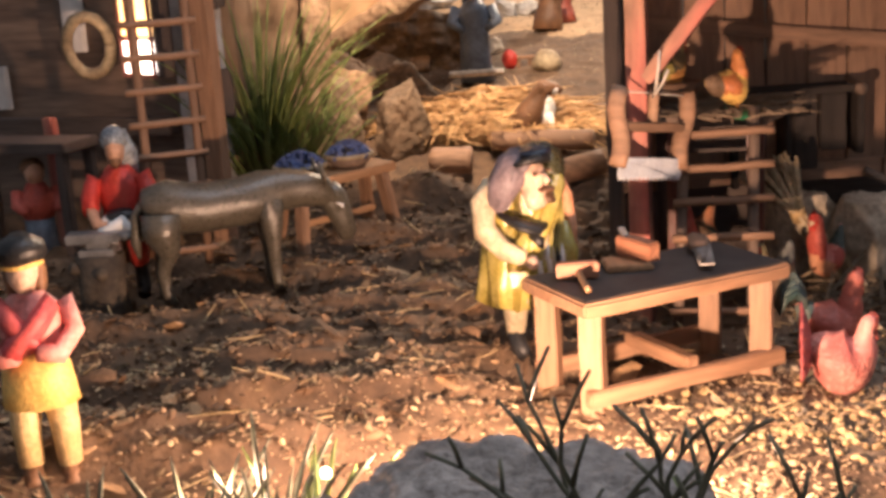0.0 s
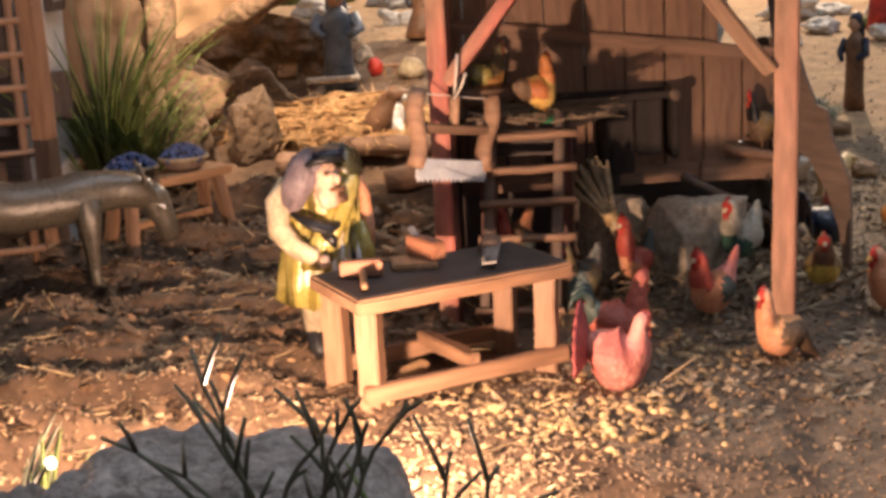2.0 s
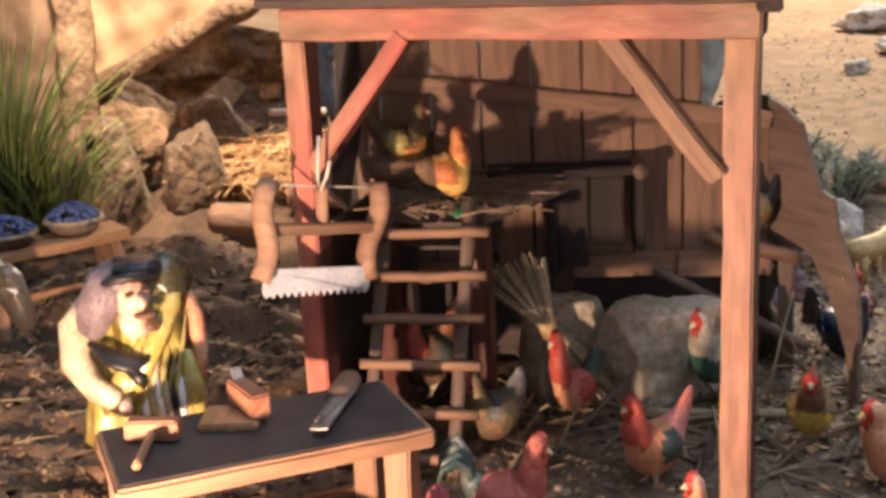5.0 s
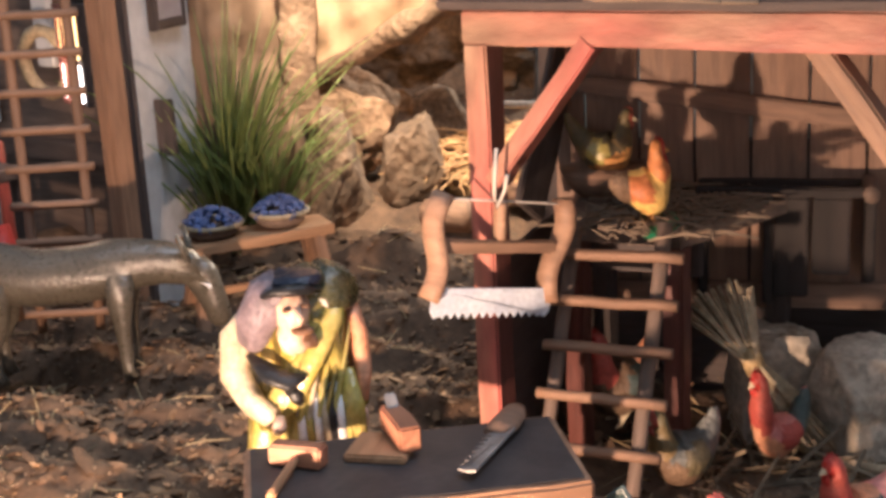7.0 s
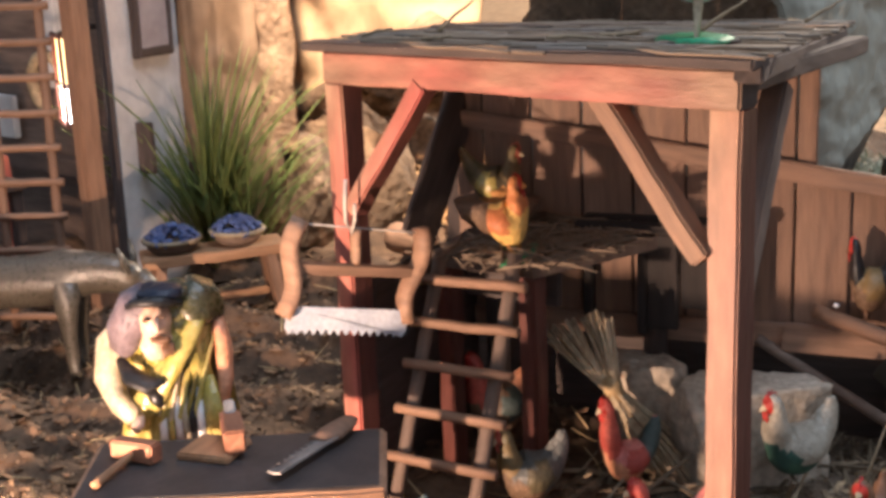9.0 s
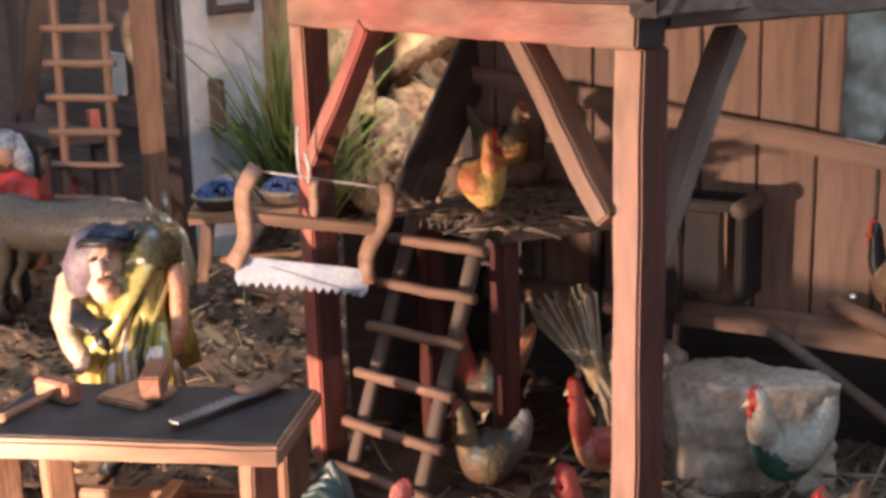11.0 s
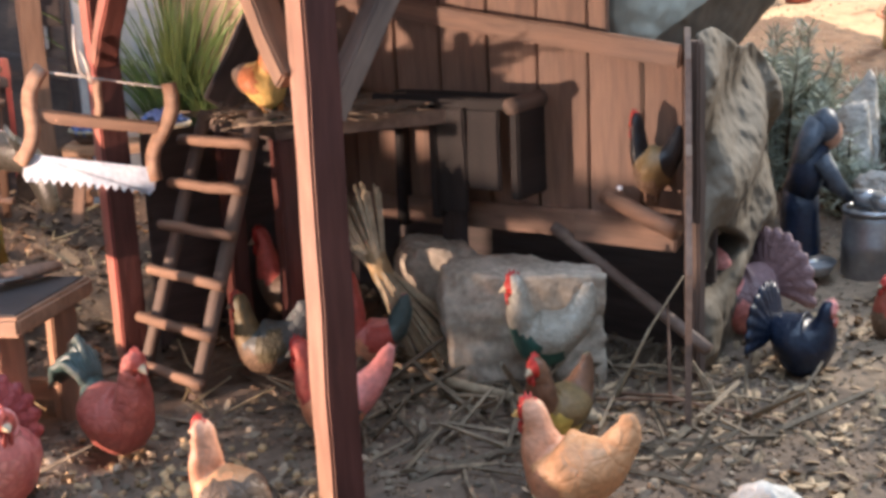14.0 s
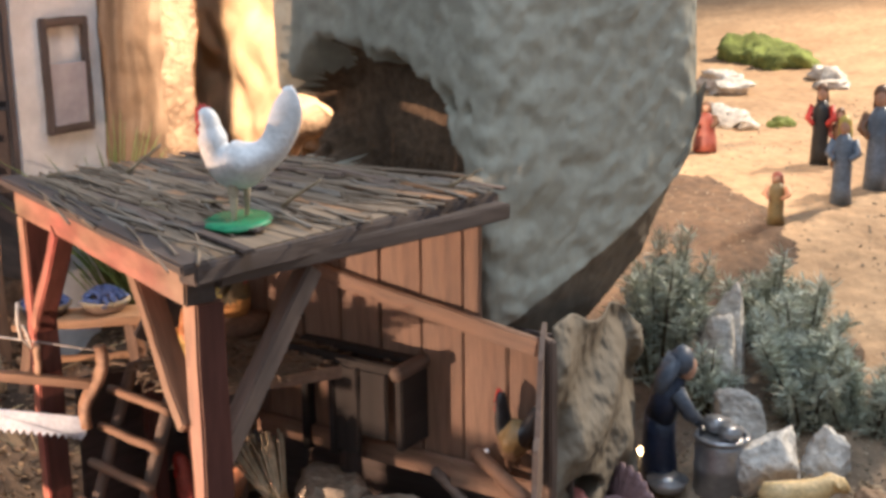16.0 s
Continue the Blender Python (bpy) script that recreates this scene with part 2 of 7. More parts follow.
def tube(bm, pts, radii, seg=8, slot=0, flat=1.0):
    """A round limb through pts, closed at both ends. flat: thickness across, as a share of the width."""
    pts = [Vector(p) for p in pts]
    rings, side = [], None
    for i, p in enumerate(pts):
        t = (pts[min(i + 1, len(pts) - 1)] - pts[max(i - 1, 0)]).normalized()
        if side is None:
            side = Vector((0, 1, 0)) if abs(t.y) < 0.9 else Vector((1, 0, 0))
        side = (side - t * side.dot(t)).normalized()
        other = t.cross(side)
        r = radii[i] if isinstance(radii, (list, tuple)) else radii
        ra, rb = r if isinstance(r, (list, tuple)) else (r, r * flat)
        rings.append([bm.verts.new(p + side * ra * math.cos(a) + other * rb * math.sin(a)) for a in (2 * math.pi * k / seg for k in range(seg))])
    faces = []
    for a, b in zip(rings, rings[1:]):
        for k in range(seg):
            faces.append(bm.faces.new((a[k], a[(k + 1) % seg], b[(k + 1) % seg], b[k])))
    faces += [bm.faces.new(rings[0][::-1]), bm.faces.new(rings[-1])]
    for f in faces:
        f.material_index, f.smooth = slot, True
    return rings


def rod(name, p0, p1, r, material, parent, r1=None, seg=8, wob=0.0, label=""):
    length = (Vector(p1) - Vector(p0)).length
    bm = bmesh.new()
    k = 7
    off = [wob * noise.noise_vector(Vector((i * 0.7 + p0[0] * 40, p0[1] * 40, p0[2] * 40))) for i in range(k)]
    tube(bm, [(length * i / (k - 1), off[i].y, off[i].z) for i in range(k)], [r + ((r1 or r) - r) * i / (k - 1) for i in range(k)], seg)
    return part(name, bm, material, parent, label, axis(p0, p1))


def lump(bm, centre, radii, slot=0, rough=0.0, freq=30.0, seed=0, turn=None, sub=3):
    """A rounded body, uneven if wanted."""
    made = bmesh.ops.create_icosphere(bm, subdivisions=sub, radius=1)["verts"]
    rot = turn.to_3x3() if turn is not None else Matrix.Identity(3)
    for v in made:
        d = v.co.copy()
        p = Vector((d.x * radii[0], d.y * radii[1], d.z * radii[2]))
        if rough:
            p += d * rough * noise.fractal(p * freq + Vector((seed, seed * 2.1, 0)), 1.0, 2.0, 3)
        v.co = Vector(centre) + rot @ p
    for f in {f for v in made for f in v.link_faces}:
        f.material_index, f.smooth = slot, True
    return made


def boulder(name, centre, radii, material, label, seed=0, rough=0.25, turn=0.0, sub=4, group="", category="rock"):
    """A broken stone: an uneven ball cut by a few planes."""
    bm = bmesh.new()
    bmesh.ops.create_icosphere(bm, subdivisions=sub, radius=1)
    rnd = random.Random(seed)
    cuts = [(Vector((rnd.gauss(0, 1), rnd.gauss(0, 1), rnd.gauss(0, 0.7))).normalized(), rnd.uniform(0.48, 0.80)) for _ in range(12)]
    for v in bm.verts:
        for nrm, d in cuts:
            over = v.co.dot(nrm) - d
            if over > 0:
                v.co -= nrm * over * 0.97
        q = v.co * 1.7 + Vector((seed * 3.1, 0, 0))
        crack = noise.voronoi(q * 1.3)[0]
        ridge = 1 - abs(noise.fractal(q * 2.1, 0.8, 2.2, 5))
        v.co *= 1 + rough * (0.5 * noise.fractal(q, 0.9, 2.1, 5) + 0.35 * (ridge - 0.75) + 0.5 * min(0.16, crack[1] - crack[0]))
        v.co = Vector((v.co.x * radii[0], v.co.y * radii[1], v.co.z * radii[2]))
    x, y, z = centre
    return solo(name, bm, material, pose(x, y, z, 0, 0, turn), label, category, group, shade=True)

# ---- ground ----


def relief(x, y):
    """Small unevenness of the trodden earth: furrows under the yard, lumps elsewhere."""
    p = Vector((x, y, 0))
    along, across = 0.94 * x + 0.34 * y, 0.94 * y - 0.34 * x
    furrow = noise.noise(Vector((along * 5, across * 19, 0))) + 0.75 * noise.noise(Vector((along * 14, across * 60, 5)))
    ridge = 1 - 2 * abs(noise.noise(Vector((along * 5 + 3, across * 19, 8))))
    z = 0.0022 * noise.noise(p * 14) + 0.0016 * noise.noise(p * 55 + Vector((3, 1, 0)))
    z += (0.0215 * furrow + 0.0135 * (ridge - 0.6) + 0.003 * noise.noise(p * 40)) * smooth(-0.13, -0.21, x) * smooth(0.5, 0.2, y) * smooth(-0.44, -0.40, y)
    return z + 0.0019 * noise.noise(p * 105) + 0.0009 * noise.noise(p * 190)


def ground_z(x, y):
    return ground_height(x, y) + relief(x, y) + 0.16 * smooth(1.1, 2.6, y)


def build_ground():
    near = [-1.1 + i * 0.0048 for i in range(355)], [-0.8 + i * 0.0048 for i in range(440)]
    xs = [-5, -3, -2, -1.5, -1.25] + near[0] + [0.7, 0.9, 1.3, 2, 4]
    ys = [-4, -2, -1.3, -0.95] + near[1] + [1.33, 1.4, 1.5, 1.65, 1.8, 2, 2.3, 2.7, 3.2, 5]
    verts = [(x, y, ground_z(x, y)) for y in ys for x in xs]
    w = len(xs)
    faces = [(j * w + i, j * w + i + 1, (j + 1) * w + i + 1, (j + 1) * w + i) for j in range(len(ys) - 1) for i in range(w - 1)]
    me = bpy.data.meshes.new("ground")
    me.from_pydata(verts, [], faces)
    me.materials.append(EARTH)
    me.materials.append(SAND)
    me.materials.append(DUST)
    me.materials.append(BANK)
    for f in me.polygons:
        c = f.center
        if c.x + 0.06 * noise.noise(c * 17) + 0.02 * noise.noise(c * 60) > -0.13 - 0.5 * min(0, c.y + 0.05):
            f.material_index = 2
        if c.x > -0.08 and c.y + 0.03 * noise.noise(c * 20) > 0.235:
            f.material_index = 3
        if c.y + 0.05 * noise.noise(c * 14) > 0.50 + 0.2 * smooth(0.0, -0.35, c.x):
            f.material_index = 1
    me.polygons.foreach_set("use_smooth", [True] * len(faces))
    return tagged(new("ground", me), "brown trodden earth with furrows and scattered litter", "ground", kind="structure")


build_ground()


def crumpled(name, outline, depth, material, label, cells=(70, 60), amp=0.02, freq=9.0, seed=0, thick=0.004, category="rock", kind="", fine=0.004, inside=None):
    """A sheet of stiff crumpled paper. outline(u, v) gives a place on the smooth sheet, depth its outward way."""
    nu, nv = cells
    out = Vector(depth).normalized()
    verts = []
    for back in (0, 1):
        for j in range(nv + 1):
            for i in range(nu + 1):
                p = Vector(outline(i / nu, j / nv))
                q = p * freq + Vector((seed * 5.7, seed * 1.3, 0))
                cells_d = noise.voronoi(q)[0]
                small = noise.voronoi(q * 2.7 + Vector((9.1, 0, 0)))[0]
                fold = (cells_d[1] - cells_d[0]) * 1.1 + 0.7 * noise.noise(q * 0.55) + 0.38 * (small[1] - small[0])
                p = p + out * (amp * fold + fine * noise.fractal(q * 3.2, 0.9, 2.1, 4) - back * thick)
                verts.append(p)
    w, off = nu + 1, (nu + 1) * (nv + 1)
    faces = []
    for j in range(nv):
        for i in range(nu):
            a = j * w + i
            faces.append((a, a + 1, a + w + 1, a + w))
            faces.append((off + a, off + a + w, off + a + w + 1, off + a + 1))
    rim = [i for i in range(nu)] + [nu + j * w for j in range(nv)] + [nv * w + nu - i for i in range(nu)] + [(nv - j) * w for j in range(nv)]
    for a, b in zip(rim, rim[1:] + rim[:1]):
        faces.append((b, a, off + a, off + b))
    me = bpy.data.meshes.new(name)
    me.from_pydata(verts, [], faces)
    me.materials.append(material)
    me.polygons.foreach_set("use_smooth", [True] * len(faces))
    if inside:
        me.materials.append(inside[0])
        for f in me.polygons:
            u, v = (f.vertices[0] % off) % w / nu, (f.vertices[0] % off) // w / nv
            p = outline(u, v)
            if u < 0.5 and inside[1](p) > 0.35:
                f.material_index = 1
    ob = tagged(new(name, me), label, category, kind=kind)
    return ob


# the tan cliff behind the house and the yard, with the sloping gap at its foot
def cliff_foot(x):
    return 0.05 + 0.062 * smooth(-0.72, -0.62, x) + 0.095 * min(1, max(0, (x + 0.62) / 0.2))


def cliff(u, v):
    x = -1.15 + 0.76 * u
    low = cliff_foot(x)
    return x, 0.34 + 0.03 * math.sin(u * 6), low + (0.62 - low) * v


crumpled("cliff", cliff, (0.25, -1, 0.1), CLIFF, "tan crumpled rock paper cliff above the yard", (130, 100), 0.034, 6.5, 3, kind="structure")


# the hanging panel of paper between the house and the cliff, and its sharp fold
def side_panel(u, v):
    k = 0.006 * math.sin(u * 9 + 2.5 * v) + 0.003 * math.sin(u * 23)
    return -0.585 + 0.062 * u + k, 0.190 + 0.050 * u - 0.4 * k, 0.06 + 0.44 * v


crumpled("cliff_panel", side_panel, (0.7, -0.7, 0.0), PANEL, "tan hanging panel of rock paper beside the house", (60, 90), 0.010, 11, 14, kind="structure", fine=0.003)


def side_fold(u, v):
    return -0.536 + 0.026 * u + 0.006 * math.sin(7 * v), 0.242 - 0.022 * math.sin(3.14 * u), 0.115 + 0.39 * v


crumpled("cliff_fold", side_fold, (0.3, -1, 0.0), CORK, "brown upright fold of rock paper beside the cliff", (24, 90), 0.008, 15, 17, kind="structure", fine=0.003)


def back_cliff(u, v):
    return -0.95 + 0.46 * u, 0.47 + 0.10 * u, 0.05 + (0.20 - 0.10 * u) * v


crumpled("cliff_back", back_cliff, (0.3, -1, 0.2), UMBER_ROCK, "brown rock below the cliff edge", (110, 70), 0.03, 20, 6, kind="structure")
bm = bmesh.new()
tube(bm, [(x, 0.300 + 0.01 * noise.noise(Vector((x * 20, 0, 0))), cliff_foot(x) + 0.008 * noise.noise(Vector((x * 25, 3, 0)))) for x in (-0.66 + 0.015 * k for k in range(18))], [0.007 + 0.010 * abs(noise.noise(Vector((k * 0.35, 5, 1)))) for k in range(18)], 9)
tagged(solo("cliff_ridge", bm, CORK, Matrix.Identity(4), "red-brown ridge along the foot of the cliff", "rock", kind="structure"))


# the grey-green cliff that hangs over the back of the shed, with its shallow cave, and runs back past the wall end
ROUTE = [(-0.256, 0.186), (-0.19, 0.192), (-0.12, 0.196), (-0.078, 0.199), (-0.057, 0.207), (-0.055, 0.255), (-0.056, 0.315), (-0.060, 0.356), (-0.080, 0.366), (-0.16, 0.366)]


def route(k):
    """A place on the rounded plan line of the hanging sheet, k from 0 to 9."""
    i = min(8, int(k))
    f = k - i
    p = [Vector(ROUTE[min(9, max(0, i + d))]) for d in (-1, 0, 1, 2)]
    return 0.5 * (2 * p[1] + (p[2] - p[0]) * f + (2 * p[0] - 5 * p[1] + 4 * p[2] - p[3]) * f * f + (3 * p[1] - p[0] - 3 * p[2] + p[3]) * f ** 3)


def hem(y):
    """Height of the slanting lower edge of the sheet past the wall end."""
    return float(np.interp(y, [0.205, 0.25, 0.29, 0.32, 0.345, 0.358, 0.366], [0.143, 0.163, 0.181, 0.198, 0.216, 0.235, 0.265]))


def overhang(u, v):
    k = 9 * u
    p = route(k)
    low = 0.105 + 0.030 * smooth(0.4, 0.6, k) + 0.008 * smooth(2.5, 4, k) if k < 4 else hem(p.y) + 0.05 * smooth(7.5, 9, k)
    z = low + (0.75 - low) * v ** 1.15
    return p.x - 0.06 * (z - 0.2), p.y + (0.040 * cave_depth((p.x, p.y, z)) if k < 4 else 0), z


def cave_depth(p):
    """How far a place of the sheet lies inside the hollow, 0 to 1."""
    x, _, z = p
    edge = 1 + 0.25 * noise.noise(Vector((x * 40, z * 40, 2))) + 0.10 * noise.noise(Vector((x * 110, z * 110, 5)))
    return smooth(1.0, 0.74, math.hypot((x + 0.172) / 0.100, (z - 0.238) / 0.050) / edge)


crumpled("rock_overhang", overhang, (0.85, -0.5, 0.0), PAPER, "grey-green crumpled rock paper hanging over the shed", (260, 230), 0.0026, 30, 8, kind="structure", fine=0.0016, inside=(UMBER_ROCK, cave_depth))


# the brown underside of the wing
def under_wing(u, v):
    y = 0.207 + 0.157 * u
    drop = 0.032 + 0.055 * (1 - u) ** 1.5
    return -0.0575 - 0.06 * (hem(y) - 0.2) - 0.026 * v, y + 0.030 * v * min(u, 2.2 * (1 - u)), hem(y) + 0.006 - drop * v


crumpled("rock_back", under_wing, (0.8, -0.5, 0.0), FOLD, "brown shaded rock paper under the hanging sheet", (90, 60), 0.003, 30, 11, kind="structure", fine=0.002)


# brown folds of paper below it, beside the end of the board wall
def folds(u, v):
    top = 0.153 - 0.030 * u * u + 0.003 * math.sin(11 * u)
    belly = 0.019 * math.sin(3.1 * u) * (1 - 0.4 * v)
    crease = 0.009 * math.sin(9 * v + 5 * u + 1.2 * math.sin(7 * u)) * smooth(0.0, 0.25, u) + 0.008 * math.sin(17 * v - 8 * u)
    gap = 0.018 * smooth(1.0, 0.3, math.hypot((u - 0.30 - 0.5 * (v - 0.4)) / 0.26, (v - 0.44 + 0.15 * u) / 0.055)) + 0.03 * smooth(1.0, 0.3, math.hypot((u - 0.26) / 0.24, (v - 0.25 - 0.28 * u) / 0.05))
    out = belly + crease - gap
    return -0.010 - 0.066 * u + 0.8 * out, 0.206 + 0.122 * u - 0.45 * out, -0.01 + (top + 0.01) * v


crumpled("rock_foot", folds, (0.8, -0.5, 0.1), KRAFT, "grey-brown folded rock paper leaning by the wall end", (110, 140), 0.0045, 30, 5, kind="structure", fine=0.0020)

# ---- the shed ----
shed = thing("shed", (-0.09, 0.1, 0), "open wooden poultry shed with a reed roof and a board wall", "shed")
WALL_A, WALL_B = Vector((-0.232, 0.1215, 0)), Vector((-0.0155, 0.2038, 0))
ALONG = (WALL_B - WALL_A).normalized()
OUT = Vector((ALONG.y, -ALONG.x, 0))
side_material(bar("post", (0.0065, 0.0085, -0.01), (0.0065, 0.0085, 0.2095), 0.013, 0.013, PINK_WOOD, shed, label="corner post, pale in front and dark red-brown at the side"), (1, 0, 0), DARK_RED)
side_material(bar("post", (-0.1935, 0.004, -0.01), (-0.1935, 0.004, 0.2095), 0.012, 0.013, RED_WOOD, shed, label="post with worn red stain in front, dark red-brown at the side"), (1, 0, 0), DARK_RED)
side_material(bar("beam", (-0.2, 0.0035, 0.2165), (0.0155, 0.0035, 0.2165), 0.013, 0.0145, RED_WOOD, shed, label="front beam with red stain worn to bare wood"), (1, 0, 0), BLACK_WOOD)
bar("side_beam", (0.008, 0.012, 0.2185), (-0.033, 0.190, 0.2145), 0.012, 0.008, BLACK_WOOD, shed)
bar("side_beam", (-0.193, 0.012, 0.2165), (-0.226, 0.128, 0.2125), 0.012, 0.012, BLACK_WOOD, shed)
side_material(bar("brace", (-0.188, 0.002, 0.150), (-0.138, 0.002, 0.212), 0.0085, 0.0105, RED_WOOD, shed, (0, 1, 0)), (1, 0, 0), DARK_RED)
bar("brace", (-0.0015, 0.004, 0.1525), (-0.048, 0.004, 0.212), 0.0085, 0.0105, PINE, shed, (0, 1, 0))
bar("brace", (0.007, 0.012, 0.140), (-0.006, 0.064, 0.2105), 0.0085, 0.0105, GREY_WOOD, shed, (1, 0, 0))
# dark panel added in place of the shaded cavity under the wall
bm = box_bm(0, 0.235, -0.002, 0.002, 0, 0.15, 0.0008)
part("back_panel", bm, BLACK_WOOD, shed, "dark panel added for the shade under the wall", Matrix.Translation((-0.245, 0.150, -0.01)) @ Matrix.Rotation(math.atan2(ALONG.y, ALONG.x), 4, "Z"))
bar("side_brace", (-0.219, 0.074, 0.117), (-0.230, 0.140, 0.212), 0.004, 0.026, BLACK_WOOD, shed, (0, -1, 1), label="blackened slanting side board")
# dark panel added so that the space under the loft reads as shade
bar("side_wall", (-0.1985, 0.020, 0.056), (-0.222, 0.122, 0.056), 0.003, 0.114, BLACK_WOOD, shed, label="dark low panel added for the shade under the loft")
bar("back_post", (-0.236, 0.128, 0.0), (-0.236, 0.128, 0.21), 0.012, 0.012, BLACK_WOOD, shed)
bar("end_post", (-0.003, 0.198, -0.012), (-0.0045, 0.198, 0.152), 0.0085, 0.005, GREY_WOOD, shed, label="weathered grey end lath of the wall")


# the ragged end panel that juts forward from the wall end
JUT = Vector((0.722, -0.692, 0))
RAGGED = [(0.0, 0.157), (0.012, 0.154), (0.028, 0.146), (0.035, 0.131), (0.046, 0.113), (0.056, 0.110), (0.060, 0.094), (0.068, 0.081), (0.077, 0.066), (0.079, 0.048), (0.080, 0.004), (0.074, 0.006), (0.070, 0.030), (0.058, 0.054), (0.040, 0.076), (0.0, 0.080)]
bm = bmesh.new()
front = [bm.verts.new((s, -0.0013, z)) for s, z in RAGGED]
rear = [bm.verts.new((s, 0.0013, z)) for s, z in RAGGED]
bm.faces.new(front), bm.faces.new(rear[::-1])
for k in range(len(RAGGED)):
    j = (k + 1) % len(RAGGED)
    bm.faces.new((front[j], front[k], rear[k], rear[j]))
bmesh.ops.triangulate(bm, faces=[f for f in bm.faces if len(f.verts) > 4])
m = Matrix((JUT, Vector((0, 0, 1)).cross(JUT), Vector((0, 0, 1)))).transposed().to_4x4()
m.translation = (-0.0155, 0.204, 0)
part("end_panel", bm, GREY_WOOD, shed, "ragged brown end panel of the wall", m)


def wall_place(s, z, out=0.0):
    p = WALL_A + ALONG * s + OUT * out
    return p.x, p.y, z


def wall_board(s0, s1, z0, z1, k):
    bm = box_bm(0, z1 - z0, -(s1 - s0) / 2 + 0.0007, (s1 - s0) / 2 - 0.0007, -0.0018, 0.0018, 0.0005, 0.0004, 6, k)
    m = Matrix((Vector((0, 0, 1)), ALONG, Vector((0, 0, 1)).cross(ALONG))).transposed().to_4x4()
    m.translation = wall_place((s0 + s1) / 2, z0, 0.0012 * ((k * 7) % 5) / 5)
    part("board", bm, BOARD, shed, m=m)


LENGTH = (WALL_B - WALL_A).length
edges = [0, 0.0165, 0.0445, 0.0725, 0.1005, 0.1285, 0.1565, 0.1838, 0.2114, LENGTH]
for k, (s0, s1) in enumerate(zip(edges, edges[1:])):
    mid = (s0 + s1) / 2
    rail_z = 0.1775 - 0.139 * mid
    wall_board(s0, s1, 0.062, rail_z, k)
    if s0 < 0.19:
        wall_board(s0, min(s1, 0.1945), rail_z + 0.0005, 0.2095, k + 20)
for z0, z1, h in ((0.1768, 0.1446, 0.0100), (0.0635, 0.0660, 0.013)):
    bar("rail", wall_place(0.0, z0, 0.005), wall_place(LENGTH, z1, 0.005), 0.004, h, BOARD, shed)
bar("kick_board", wall_place(0.180, 0.066, 0.009), wall_place(LENGTH, 0.0655, 0.009), 0.004, 0.015, BOARD, shed, label="brown board below the perch")

# the roof: a bed of boards, reeds and laths
roof_corners = [Vector((-0.206, -0.003, 0.2275)), Vector((0.021, -0.003, 0.2275)), Vector((-0.041, 0.192, 0.2230)), Vector((-0.243, 0.137, 0.2230))]


def roof_point(u, v, up=0.0):
    a, b, c, d = roof_corners
    p = (a.lerp(b, u)).lerp(d.lerp(c, u), v)
    return Vector((p.x, p.y, p.z + up))


bm = bmesh.new()
low = [bm.verts.new(roof_point(u, v, -0.004)) for u, v in ((0.01, 0.01), (0.99, 0.01), (0.99, 0.99), (0.01, 0.99))]
top = [bm.verts.new(roof_point(u, v, 0.0)) for u, v in ((0.01, 0.01), (0.99, 0.01), (0.99, 0.99), (0.01, 0.99))]
bm.faces.new(low[::-1]), bm.faces.new(top)
for k in range(4):
    bm.faces.new((low[k], low[(k + 1) % 4], top[(k + 1) % 4], top[k]))
part("roof_deck", bm, THATCH, shed)
bar("edge_board", roof_point(-0.015, 0.012, -0.0012), roof_point(1.01, 0.012, -0.0012), 0.012, 0.0045, BLACK_WOOD, shed, label="blackened board under the front edge of the reeds")
bar("edge_board", roof_point(0.988, 0.0, -0.0045), roof_point(0.988, 1.0, -0.0045), 0.010, 0.0075, BLACK_WOOD, shed, label="blackened board under the side edge of the reeds")
rnd = random.Random(11)
for k in range(290):
    v = rnd.random() ** 0.9
    u0 = rnd.uniform(-0.03, 0.80)
    u1 = min(1.03, u0 + rnd.uniform(0.10, 0.42))
    lift = rnd.uniform(0.0003, 0.0024)
    p0, p1 = roof_point(u0, v, lift), roof_point(u1, v + rnd.gauss(0, 0.05), lift + rnd.uniform(-0.0008, 0.001))
    if k % 5 == 0:
        bar("lath", p0, p1, rnd.uniform(0.004, 0.011), 0.0014, (THATCH, GREY_WOOD, BLACK_WOOD, THATCH, TAN)[k // 5 % 5], shed, rough=0.0003, cuts=3)
    else:
        rod("reed", p0, p1, rnd.uniform(0.0004, 0.0010), (THATCH, ASH_WOOD, THATCH, THATCH, THATCH)[k * 7 % 5], shed, seg=5, wob=0.001)
for u, v, d in ((0.10, 0.10, (0.016, 0.004, 0.003)), (0.30, 0.03, (0.020, -0.004, 0.002)), (0.62, 0.30, (0.018, 0.010, 0.002)), (0.80, 0.42, (0.016, 0.012, 0.014)), (0.20, 0.35, (0.010, 0.016, 0.015)), (0.93, 0.9, (0.014, 0.010, 0.010)), (0.55, 0.16, (0.022, 0.002, 0.001))):
    p = roof_point(u, v, 0.003)
    rod("stalk", p, p + Vector(d), 0.0011, DRYSTRAW, shed, 0.0005, seg=5, wob=0.001, label="pale dry stalk lying on the roof")

# ---- workbench and tools ----
bench = thing("workbench", (-0.166, -0.117, 0), "wooden workbench with a dark top and crossed stretchers", "workbench")
B0, BX, BY = Vector((-0.1868, -0.1632, 0)), Vector((0.70, 0.714, 0)).normalized(), Vector((-0.714, 0.70, 0)).normalized()
BL, BW, BH = 0.127, 0.065, 0.0615


def on_bench(a, b, z=0.0):
    p = B0 + BX * a + BY * b
    return p.x, p.y, BH + z


def bench_at(a, b, z):
    p = B0 + BX * a + BY * b
    return p.x, p.y, z


